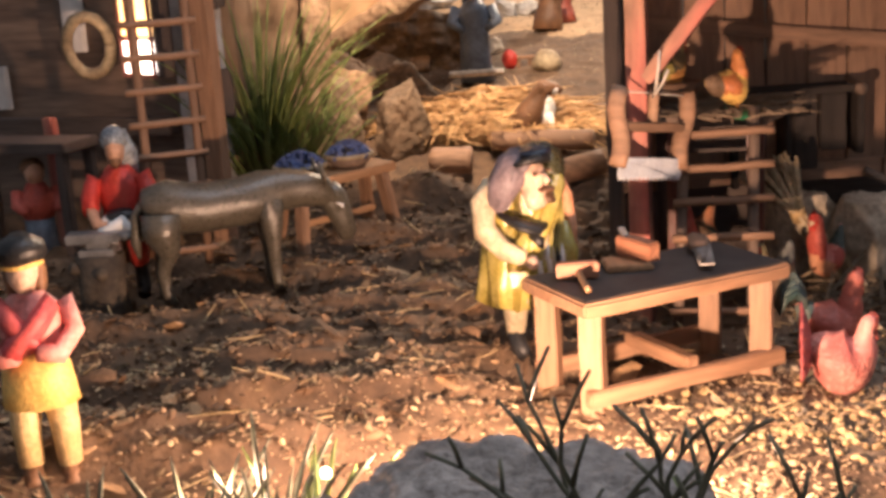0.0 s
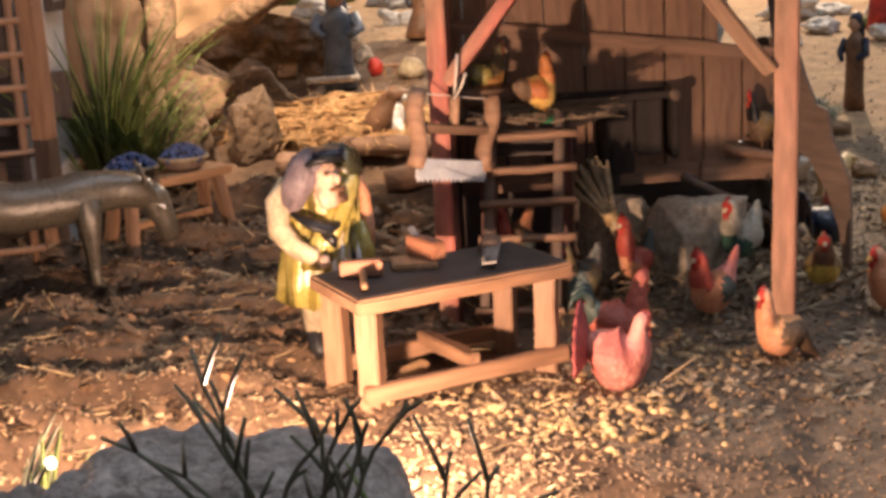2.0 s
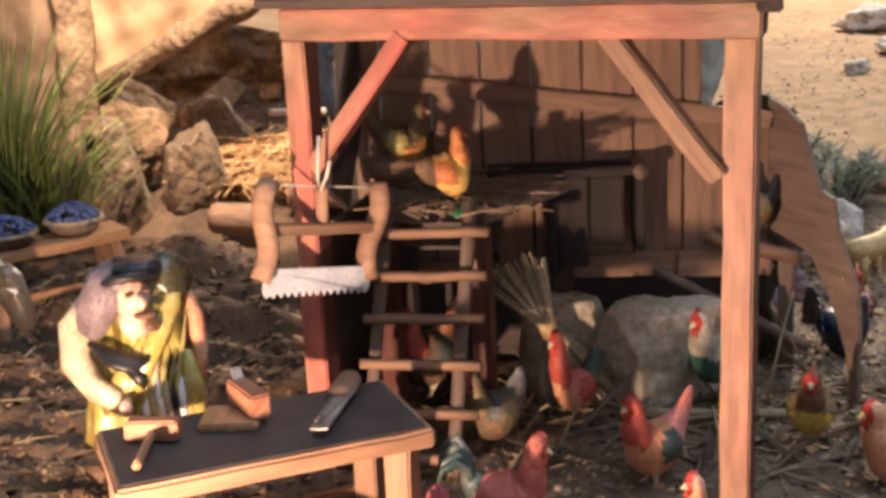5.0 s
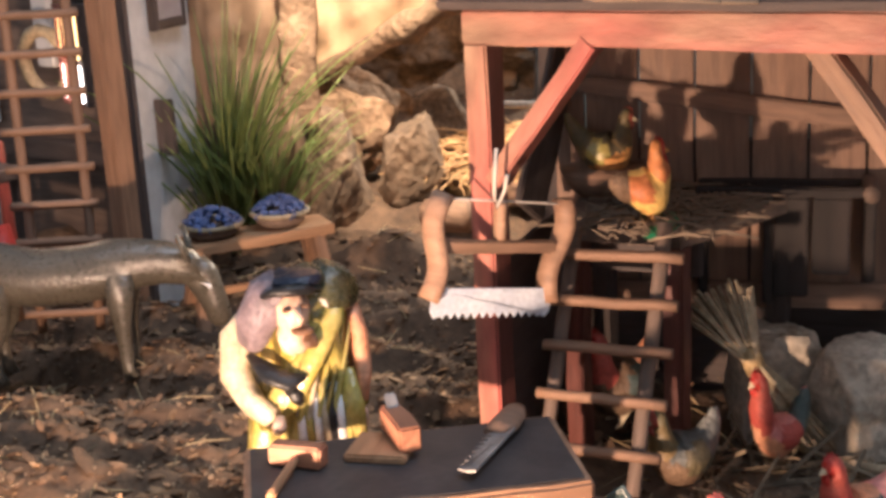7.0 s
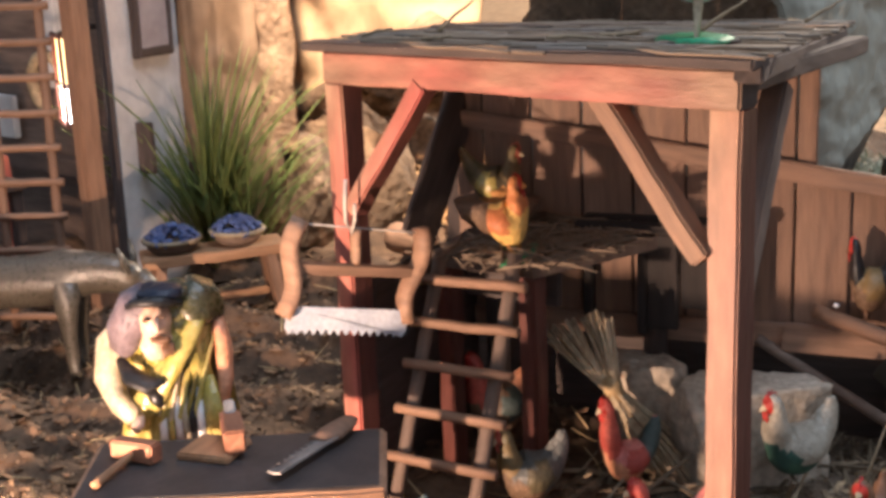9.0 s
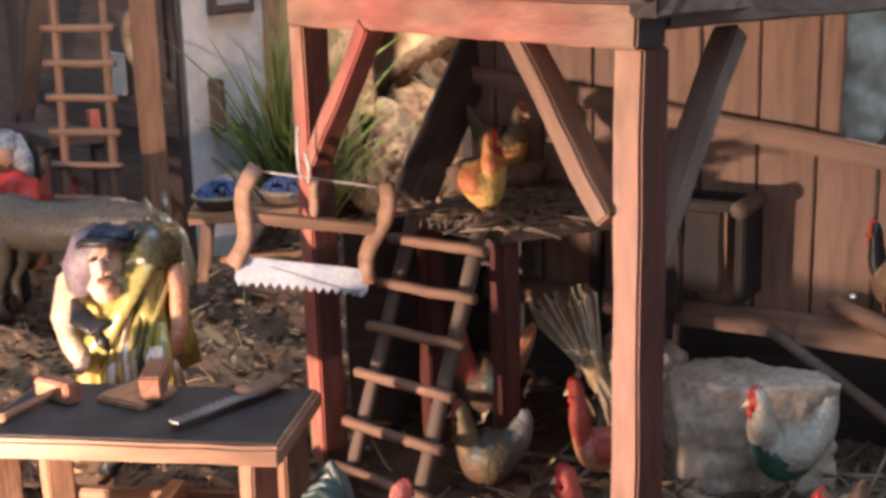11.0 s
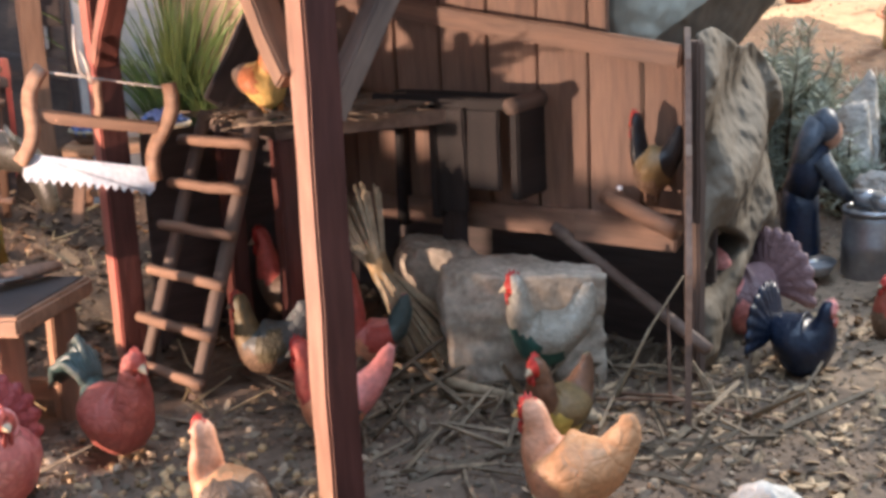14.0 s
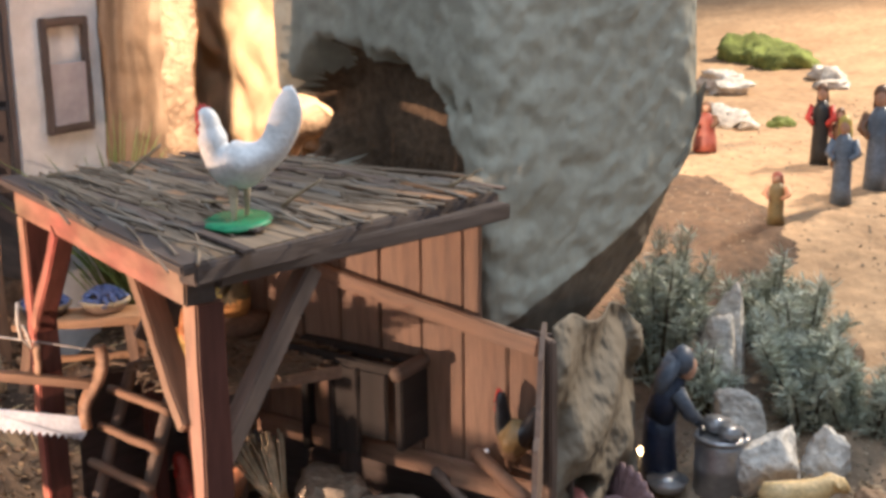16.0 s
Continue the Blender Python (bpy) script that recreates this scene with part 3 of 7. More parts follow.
bar("tabletop", bench_at(0, BW / 2, BH - 0.004), bench_at(BL, BW / 2, BH - 0.004), BW, 0.008, PINE, bench, bevel=0.0014)
bm = box_bm(0.003, BL - 0.003, -BW / 2 + 0.003, BW / 2 - 0.003, 0, 0.0006, 0.0002)
part("top_covering", bm, SLATE, bench, "dark brown covering of the top", axis(bench_at(0, BW / 2, BH + 0.0001), bench_at(1, BW / 2, BH + 0.0001)))
for a, b in ((0.010, 0.010), (BL - 0.012, 0.010), (0.010, BW - 0.010), (BL - 0.012, BW - 0.010)):
    bar("leg", bench_at(a, b, -0.006), bench_at(a, b, BH - 0.007), 0.0115, 0.0115, PINE, bench)
for b in (0.005, ):
    bar("stretcher", bench_at(0.002, b - 0.002, 0.011), bench_at(BL - 0.004, b - 0.002, 0.011), 0.006, 0.009, PINE, bench)
bar("stretcher", bench_at(0.004, BW - 0.006, 0.011), bench_at(BL - 0.004, BW - 0.006, 0.011), 0.006, 0.009, PINE, bench)
bar("cross_stretcher", bench_at(BL * 0.52, 0.004, 0.017), bench_at(BL * 0.5, BW - 0.006, 0.017), 0.008, 0.008, PINE, bench)
mallet = thing("mallet", on_bench(0.02, 0.035), "small wooden mallet lying on the workbench", "mallet")
bar("head", on_bench(0.012, 0.047, 0.0055), on_bench(0.031, 0.036, 0.0055), 0.008, 0.0085, PEAR, mallet)
rod("handle", on_bench(0.021, 0.040, 0.005), on_bench(0.010, 0.012, 0.003), 0.0018, TAN, mallet)
plane = thing("hand_plane", on_bench(0.065, 0.035), "wooden hand plane tilted on a small board on the workbench", "hand plane")
bar("board", on_bench(0.0495, 0.0345, 0.0024), on_bench(0.058, 0.056, 0.0024), 0.024, 0.0036, TAN, plane)
bar("body", on_bench(0.0642, 0.0340, 0.0092), on_bench(0.0594, 0.0590, 0.0098), 0.0088, 0.0104, PEAR, plane)
bar("iron", on_bench(0.0606, 0.0525, 0.012), on_bench(0.0594, 0.0592, 0.0190), 0.0050, 0.0014, DULL_STEEL, plane)
saw = thing("hand_saw", on_bench(0.09, 0.03), "small hand saw with a wooden handle lying on the workbench", "saw")


def toothed(length, high, teeth, thick, deep=0.0025, taper=0.6):
    """A saw blade along x, teeth below."""
    bm = bmesh.new()
    prof = [(0, 0)]
    for k in range(teeth):
        prof += [(length * (k + 0.5) / teeth, -deep), (length * (k + 1) / teeth, 0)]
    prof += [(length, high * taper), (0, high)]
    front = [bm.verts.new((x, -thick / 2, z)) for x, z in prof]
    back = [bm.verts.new((x, thick / 2, z)) for x, z in prof]
    bm.faces.new(front), bm.faces.new(back[::-1])
    for k in range(len(prof)):
        j = (k + 1) % len(prof)
        bm.faces.new((front[j], front[k], back[k], back[j]))
    bmesh.ops.triangulate(bm, faces=[f for f in bm.faces if len(f.verts) > 4])
    return bm


m = axis(on_bench(0.101, 0.046, 0.0045), on_bench(0.082, 0.012, 0.0045)) @ pose(0, 0, 0, -82, 0, 0)
part("blade", toothed(0.040, 0.0065, 10, 0.0009, 0.0042, 0.55), DULL_STEEL, saw, m=m)
bm = bmesh.new()
tube(bm, [on_bench(0.098, 0.042, 0.0045), on_bench(0.103, 0.048, 0.005), on_bench(0.108, 0.056, 0.0055), on_bench(0.111, 0.064, 0.005)], [(0.0050, 0.0026), (0.0066, 0.0028), (0.0058, 0.0026), (0.0042, 0.0022)], 12)
part("handle", bm, TWIG, saw, shade=True)

# ---- bow saw hanging from the post ----
bow = thing("bow_saw", (-0.186, -0.01, 0.12), "bow saw with wooden frame and bright blade hanging on the post", "saw")
P0, P1 = Vector((-0.1975, -0.0375, 0.1005)), Vector((-0.1715, 0.0150, 0.0905))
part("blade", toothed((P1 - P0).length, 0.0105, 15, 0.001, 0.003, 0.95), STEEL, bow, "bright toothed blade", axis(P0, P1))


def curvy(name, p0, p1, r, parent, bend):
    bm = bmesh.new()
    p0, p1 = Vector(p0), Vector(p1)
    pts = [p0.lerp(p1, k / 8) + Vector(bend) * math.sin(k / 8 * 6.3) for k in range(9)]
    tube(bm, pts, [(r * 0.72, r * 1.25)] * 9, 10)
    return part(name, bm, PEAR_LIGHT, parent)


side = (P1 - P0).normalized()
curvy("frame_arm", P0 + Vector((0, -0.001, 0.006)), (-0.198, -0.023, 0.149), 0.0042, bow, side * 0.0030)
curvy("frame_arm", P1 + Vector((0, 0.001, 0.004)), (-0.169, 0.0255, 0.139), 0.0042, bow, side * -0.0030)
bar("crosspiece", (-0.198, -0.031, 0.128), (-0.170, 0.020, 0.1185), 0.004, 0.006, TWIG, bow)
curvy("toggle", (-0.184, -0.004, 0.126), (-0.1825, -0.003, 0.1425), 0.0026, bow, (0, 0.0005, 0))
rod("string", (-0.198, -0.023, 0.147), (-0.169, 0.0245, 0.137), 0.0005, CORD, bow)
bm = bmesh.new()
loop = [(-0.177, -0.013, 0.168), (-0.1778, -0.0135, 0.158), (-0.1795, -0.012, 0.148), (-0.183, -0.006, 0.1405), (-0.1765, -0.009, 0.149), (-0.1725, -0.0125, 0.157)]
tube(bm, loop, 0.0009, 6)
solo("cord_loop", bm, CORD, Matrix.Identity(4), "white cord loop tied round the post", "cord")

# ---- ladder and loft ----
ladder = thing("ladder", (-0.15, 0.02, 0), "rustic twig ladder leaning on the loft", "ladder")
LT, LB = Vector((-0.1735, 0.0445, 0.124)), Vector((-0.1715, 0.0, 0.0))
RT, RB = Vector((-0.1325, 0.0515, 0.126)), Vector((-0.1285, 0.0085, 0.0))
rod("rail", LB, LT, 0.0034, GREY_WOOD, ladder, wob=0.001)
rod("rail", RB, RT, 0.0036, GREY_WOOD, ladder, wob=0.001)
for z in (0.1115, 0.092, 0.0725, 0.052, 0.030, 0.010):
    k = z / 0.124
    a, b = LB.lerp(LT, k), RB.lerp(RT, k)
    d = (b - a).normalized()
    f = Vector((0.003, -0.0065, 0))
    rod("rung", a - d * 0.007 + f, b + d * 0.010 + f, 0.0027, TWIG, ladder, wob=0.0008)
loft = thing("loft", (-0.16, 0.1, 0.06), "blackened wooden loft platform strewn with straw", "loft")
deck = [(-0.186, 0.05), (-0.128, 0.058), (-0.108, 0.158), (-0.212, 0.118)]
bm = bmesh.new()
tops = [bm.verts.new((x, y, 0.120)) for x, y in deck]
lows = [bm.verts.new((x, y, 0.113)) for x, y in deck]
bm.faces.new(tops), bm.faces.new(lows[::-1])
for k in range(4):
    bm.faces.new((tops[k], lows[k], lows[(k + 1) % 4], tops[(k + 1) % 4]))
part("deck", bm, GREY_WOOD, loft)
for x, y in ((-0.133, 0.064), (-0.118, 0.148), (-0.182, 0.058), (-0.2, 0.115)):
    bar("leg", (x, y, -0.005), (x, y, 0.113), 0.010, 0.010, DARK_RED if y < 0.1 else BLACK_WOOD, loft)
# added board: its depth limits how high light reaches on the wall behind
bar("apron_board", (-0.183, 0.072, 0.1035), (-0.128, 0.080, 0.1035), 0.003, 0.019, BLACK_WOOD, loft, label="dark board added under the loft edge to shade the wall")
trough = thing("feed_rack", (-0.12, 0.16, 0.08), "dark wooden feed rack on the board wall, its shade put into the colour", "rack")
for sx, z0, z1, reach in ((0.158, 0.079, 0.1215, 0.027), (0.1105, 0.066, 0.1215, 0.025), (0.0775, 0.056, 0.1215, 0.010)):
    bar("divider", wall_place(sx, (z0 + z1) / 2, 0.002), wall_place(sx, (z0 + z1) / 2, reach), 0.005, z1 - z0, RACK_SHADE, trough, (0, 0, 1))
rod("head_roll", wall_place(0.158, 0.1240, 0.001), wall_place(0.158, 0.1230, 0.029), 0.0042, GREY_WOOD, trough)
bar("top_rail", wall_place(0.075, 0.1235, 0.024), wall_place(0.155, 0.1235, 0.024), 0.005, 0.005, RACK_SHADE, trough)
bar("top_rail", wall_place(0.075, 0.1235, 0.006), wall_place(0.155, 0.1235, 0.006), 0.007, 0.004, RACK_SHADE, trough)
# slats added to stand for the shaded inside of the rack
bar("front_slat", wall_place(0.1215, 0.070, 0.024), wall_place(0.1215, 0.121, 0.024), 0.016, 0.003, RACK_SHADE, trough, OUT)
bar("front_slat", wall_place(0.1400, 0.082, 0.0245), wall_place(0.1400, 0.121, 0.0245), 0.018, 0.003, RACK_SHADE, trough, OUT)

# ---- stones and broom in the shed ----


def block(name, x, y, z, sx, sy, sz, turn, seed, label, material=STONE, slope=0.0, taper=0.0):
    """A roughly squared stone: chipped corners, pitted faces and a top that slopes along x."""
    bm = bmesh.new()
    bmesh.ops.create_cube(bm, size=1)
    bmesh.ops.subdivide_edges(bm, edges=bm.edges[:], cuts=26, use_grid_fill=True)
    rnd = random.Random(seed)
    chips = [(Vector((rnd.choice((-1, 1)) * rnd.uniform(0.5, 1), rnd.choice((-1, 1)) * rnd.uniform(0.3, 1), rnd.uniform(-0.1, 1))).normalized(), rnd.uniform(0.60, 0.74)) for _ in range(9)]
    for v in bm.verts:
        q = v.co.copy()
        for nrm, d in chips:
            over = q.dot(nrm) - d
            if over > 0:
                q -= nrm * over * 0.9
        k = 1 - taper * (q.z + 0.5)
        p = Vector((q.x * sx * k, q.y * sy * k, (q.z + 0.5) * sz * (1 + slope * q.x)))
        w = p * 34 + Vector((seed * 3, 0, 0))
        pit = noise.voronoi(w * 2.1)[0]
        p += q.normalized() * (0.0026 * noise.fractal(w, 0.8, 2, 4) + 0.0022 * (min(0.5, pit[1] - pit[0]) - 0.3) + 0.0007 * noise.noise(w * 8))
        v.co = p
    return solo(name, bm, material, pose(x, y, z, 0, 0, turn), label, "stone")


block("stone_block", -0.0625, 0.1440, -0.004, 0.072, 0.040, 0.056, 62, 3, "squared pale rough stone block on the straw", slope=-0.10)
block("stone_block", -0.1140, 0.1340, -0.002, 0.040, 0.034, 0.058, 38, 9, "smaller pale stone block behind the broom")
broom = thing("broom", (-0.108, 0.1, 0), "straw hand broom leaning on the stone block", "broom")
rnd = random.Random(5)
TIE, FOOT = Vector((-0.111, 0.098, 0.050)), Vector((-0.088, 0.117, 0.012))
bm = bmesh.new()
for k in range(70):
    a, r = rnd.uniform(0, 6.28), math.sqrt(rnd.random())
    off = Vector((math.cos(a), math.sin(a), 0))
    spread = 0.5 + 0.5 * r
    p0 = FOOT + Vector((off.x * 0.018 * r, off.y * 0.018 * r, -0.010 * off.x * r + rnd.uniform(-0.002, 0.004)))
    p1 = TIE + off * 0.0035 * r
    p2 = TIE + Vector((-0.020, -0.003, 0.031)) * rnd.uniform(0.75, 1.10) + Vector((off.x * 0.019 * r, off.y * 0.014 * r, off.x * 0.009 * r))
    tube(bm, [p0, p0.lerp(p1, 0.6), p1, p1.lerp(p2, 0.5), p2], [0.0009, 0.0009, 0.0010, 0.0010, 0.0008], 5)
part("bristle", bm, BROOM, broom)
bm = bmesh.new()
tube(bm, [TIE + Vector((0.002, 0.002, -0.006)), TIE + Vector((-0.002, -0.001, 0.007))], 0.0052, 10)
part("binding", bm, STRAW, broom)

# ---- painted figurines ----
SKIN = paint("painted_skin", (0.62, 0.36, 0.24))
RED = paint("red_paint", (0.55, 0.045, 0.03))
CORAL = paint("coral_red_paint", (0.52, 0.115, 0.08), second=(0.40, 0.07, 0.05))
GOLD = paint("golden_buff_paint", (0.62, 0.33, 0.10), second=(0.50, 0.22, 0.06))
YELLOW = paint("yellow_paint", (0.66, 0.50, 0.10))
PINK = paint("salmon_pink_paint", (0.74, 0.33, 0.29), second=(0.60, 0.20, 0.17))
RUST = paint("rust_red_paint", (0.36, 0.10, 0.06), second=(0.25, 0.055, 0.035))
BROWN = paint("brown_paint", (0.20, 0.10, 0.05))
UMBER = paint("dark_olive_paint", (0.12, 0.10, 0.05), second=(0.20, 0.13, 0.05))
BLACK = paint("black_paint", (0.022, 0.022, 0.024), 0.32)
TEAL = paint("green_black_paint", (0.03, 0.055, 0.05), 0.3, second=(0.09, 0.11, 0.10))
WHITE = paint("white_paint", (0.82, 0.81, 0.80), 0.4, 0.12)
CREAM = paint("cream_paint", (0.66, 0.54, 0.36))
BOTTLE = paint("dark_bottle_green_paint", (0.035, 0.034, 0.016), 0.22, second=(0.075, 0.066, 0.022), spec=0.7)
OLIVE = paint("olive_yellow_paint", (0.34, 0.27, 0.045), 0.14, second=(0.44, 0.36, 0.11), spec=0.8)
# dark copy of the olive, painting shade into the folds of the coat
OLIVE_SHADE = paint("shaded_olive_paint", (0.105, 0.082, 0.018), 0.10, second=(0.26, 0.205, 0.045), spec=0.9)
ROSE_GREY = plumage("rose_grey_feathers", (0.36, 0.235, 0.235), (0.22, 0.14, 0.145), 200)
FERN_RED = plumage("pink_red_feathers", (0.60, 0.20, 0.145), (0.36, 0.09, 0.065), 230)
FLEECE = paint("yellowed_cream_paint", (0.70, 0.53, 0.28), second=(0.55, 0.38, 0.17))
ASH_CLOTH = paint("grey_white_paint", (0.42, 0.45, 0.46), second=(0.16, 0.18, 0.21), var=0.6)
MAUVE = paint("mauve_grey_paint", (0.20, 0.160, 0.182), second=(0.115, 0.09, 0.105), var=0.35)
NAVY = paint("navy_paint", (0.016, 0.024, 0.05), 0.3)
DUSK = paint("dusk_grey_paint", (0.085, 0.10, 0.13), 0.35)
SLATE_BLUE = paint("slate_blue_paint", (0.16, 0.20, 0.26), 0.35)
GREEN = paint("green_base_paint", (0.03, 0.30, 0.13))
DONKEY = paint("donkey_grey_paint", (0.092, 0.080, 0.060), 0.24, 0.2, (0.075, 0.064, 0.048), spec=0.6)
SILVER = mat("tin", (0.42, 0.42, 0.43), (0.28, 0.28, 0.29), 0.35, 120, 0.15, 0.15, 400, metal=0.7)
BARK = mat("bark", (0.11, 0.085, 0.06), (0.05, 0.038, 0.028), 0.85, 120, 0.35, 1.0, 300)

BUFF = plumage("buff_feathers", (0.86, 0.52, 0.27), (0.60, 0.30, 0.13), 170)
SALMON = plumage("salmon_feathers", (0.80, 0.39, 0.32), (0.46, 0.13, 0.11), 210)
DRAB = plumage("brown_feathers", (0.27, 0.175, 0.105), (0.12, 0.075, 0.045), 240)
OLIVE_DRAB = plumage("olive_feathers", (0.20, 0.165, 0.085), (0.10, 0.08, 0.045), 220)
ASH = plumage("ash_feathers", (0.26, 0.26, 0.24), (0.10, 0.10, 0.09), 220)
HOAR = plumage("dusty_white_feathers", (0.50, 0.47, 0.39), (0.30, 0.27, 0.21), 240)
PEACH = paint("peach_paint", (0.68, 0.36, 0.22), second=(0.60, 0.26, 0.13))
AMBER = paint("amber_paint", (0.60, 0.26, 0.08), second=(0.50, 0.17, 0.06))

CARMINE = plumage("dark_red_feathers", (0.46, 0.13, 0.12), (0.22, 0.04, 0.045), 260)
VERDIGRIS = paint("dull_green_paint", (0.06, 0.15, 0.10), second=(0.035, 0.085, 0.07))
SUN = paint("sun_yellow_paint", (0.84, 0.60, 0.20), second=(0.72, 0.45, 0.12))
SHAWL = paint("red_shawl_paint", (0.60, 0.11, 0.10), second=(0.42, 0.05, 0.06))
FAIR = paint("fair_skin_paint", (0.82, 0.55, 0.40))


def paint_rings(rings, slots):
    """Gives each stretch of a limb its own paint."""
    for k, (a, b) in enumerate(zip(rings, rings[1:])):
        for f in {f for v in a for f in v.link_faces} & {f for v in b for f in v.link_faces}:
            f.material_index = slots[min(k, len(slots) - 1)]


def weld(bm):
    """Joins the separate lumps of a moulded body into one mesh, each at its nearest point."""
    bm.verts.ensure_lookup_table()
    bm.verts.index_update()
    seen, islands = set(), []
    for v in bm.verts:
        if v in seen:
            continue
        stack, group = [v], []
        seen.add(v)
        while stack:
            q = stack.pop()
            group.append(q)
            for e in q.link_edges:
                o = e.other_vert(q)
                if o not in seen:
                    seen.add(o)
                    stack.append(o)
        islands.append(group)
    islands.sort(key=len, reverse=True)
    merge = {}
    joined = list(islands[0])
    left = islands[1:]
    while left:
        tree = KDTree(len(joined))
        for k, v in enumerate(joined):
            tree.insert(v.co, k)
        tree.balance()
        best = min(((tree.find(v.co)[2], i, v, tree.find(v.co)[1]) for i, g in enumerate(left) for v in g[::2]), key=lambda r: r[0])
        merge[best[2]] = joined[best[3]]
        joined = joined + left.pop(best[1])
    flat = {}
    for a, b in merge.items():
        while b in merge:
            b = merge[b]
        flat[a] = b
    if flat:
        bmesh.ops.weld_verts(bm, targetmap=flat)
    return bm


def loft(bm, stations, seg=20, steps=3, s=1.0, lift=0.0):
    """A smooth body through stations (x, z, half width, half height, paint)."""
    dense, slots = [], []
    for i in range(len(stations) - 1):
        p = [stations[min(len(stations) - 1, max(0, i + d))][:4] for d in (-1, 0, 1, 2)]
        for k in range(steps):
            f = k / steps
            dense.append([0.5 * (2 * b + (c - a) * f + (2 * a - 5 * b + 4 * c - d) * f * f + (3 * b - a - 3 * c + d) * f ** 3) for a, b, c, d in zip(*p)])
            slots.append(stations[i][4])
    dense.append(list(stations[-1][:4]))
    rings = tube(bm, [(x * s, 0, (z + lift) * s) for x, z, _, _ in dense], [(max(0.003, a) * s, max(0.003, b) * s) for _, _, a, b in dense], seg)
    paint_rings(rings, slots)
    return rings


TAILS = {
    "hen": [(-0.74, 0.86, 0.012, 0.035, 2), (-0.67, 0.75, 0.04, 0.10, 2), (-0.53, 0.58, 0.08, 0.145, 2)],
    "low": [(-0.80, 0.12, 0.03, 0.03, 2), (-0.64, 0.19, 0.10, 0.07, 2), (-0.46, 0.29, 0.17, 0.13, 2)],
    "flat": [(-0.64, 0.66, 0.02, 0.06, 2), (-0.59, 0.59, 0.07, 0.13, 2), (-0.46, 0.49, 0.13, 0.17, 2)],
    "up": [(-0.60, 1.08, 0.02, 0.05, 2), (-0.60, 0.90, 0.06, 0.17, 2), (-0.48, 0.60, 0.12, 0.18, 2)],
    "perk": [(-0.64, 0.52, 0.02, 0.05, 2), (-0.57, 0.49, 0.06, 0.10, 2), (-0.46, 0.45, 0.12, 0.16, 2)],
    "stub": [(-0.52, 0.80, 0.02, 0.06, 2), (-0.52, 0.68, 0.06, 0.13, 2), (-0.42, 0.52, 0.12, 0.17, 2)],
    "cock": [(-0.52, 0.62, 0.03, 0.06, 2), (-0.46, 0.55, 0.09, 0.12, 2), (-0.38, 0.48, 0.15, 0.17, 0)],
    "turkey": [(-0.52, 0.44, 0.04, 0.06, 2), (-0.46, 0.44, 0.12, 0.14, 0), (-0.38, 0.44, 0.18, 0.19, 0)],
}


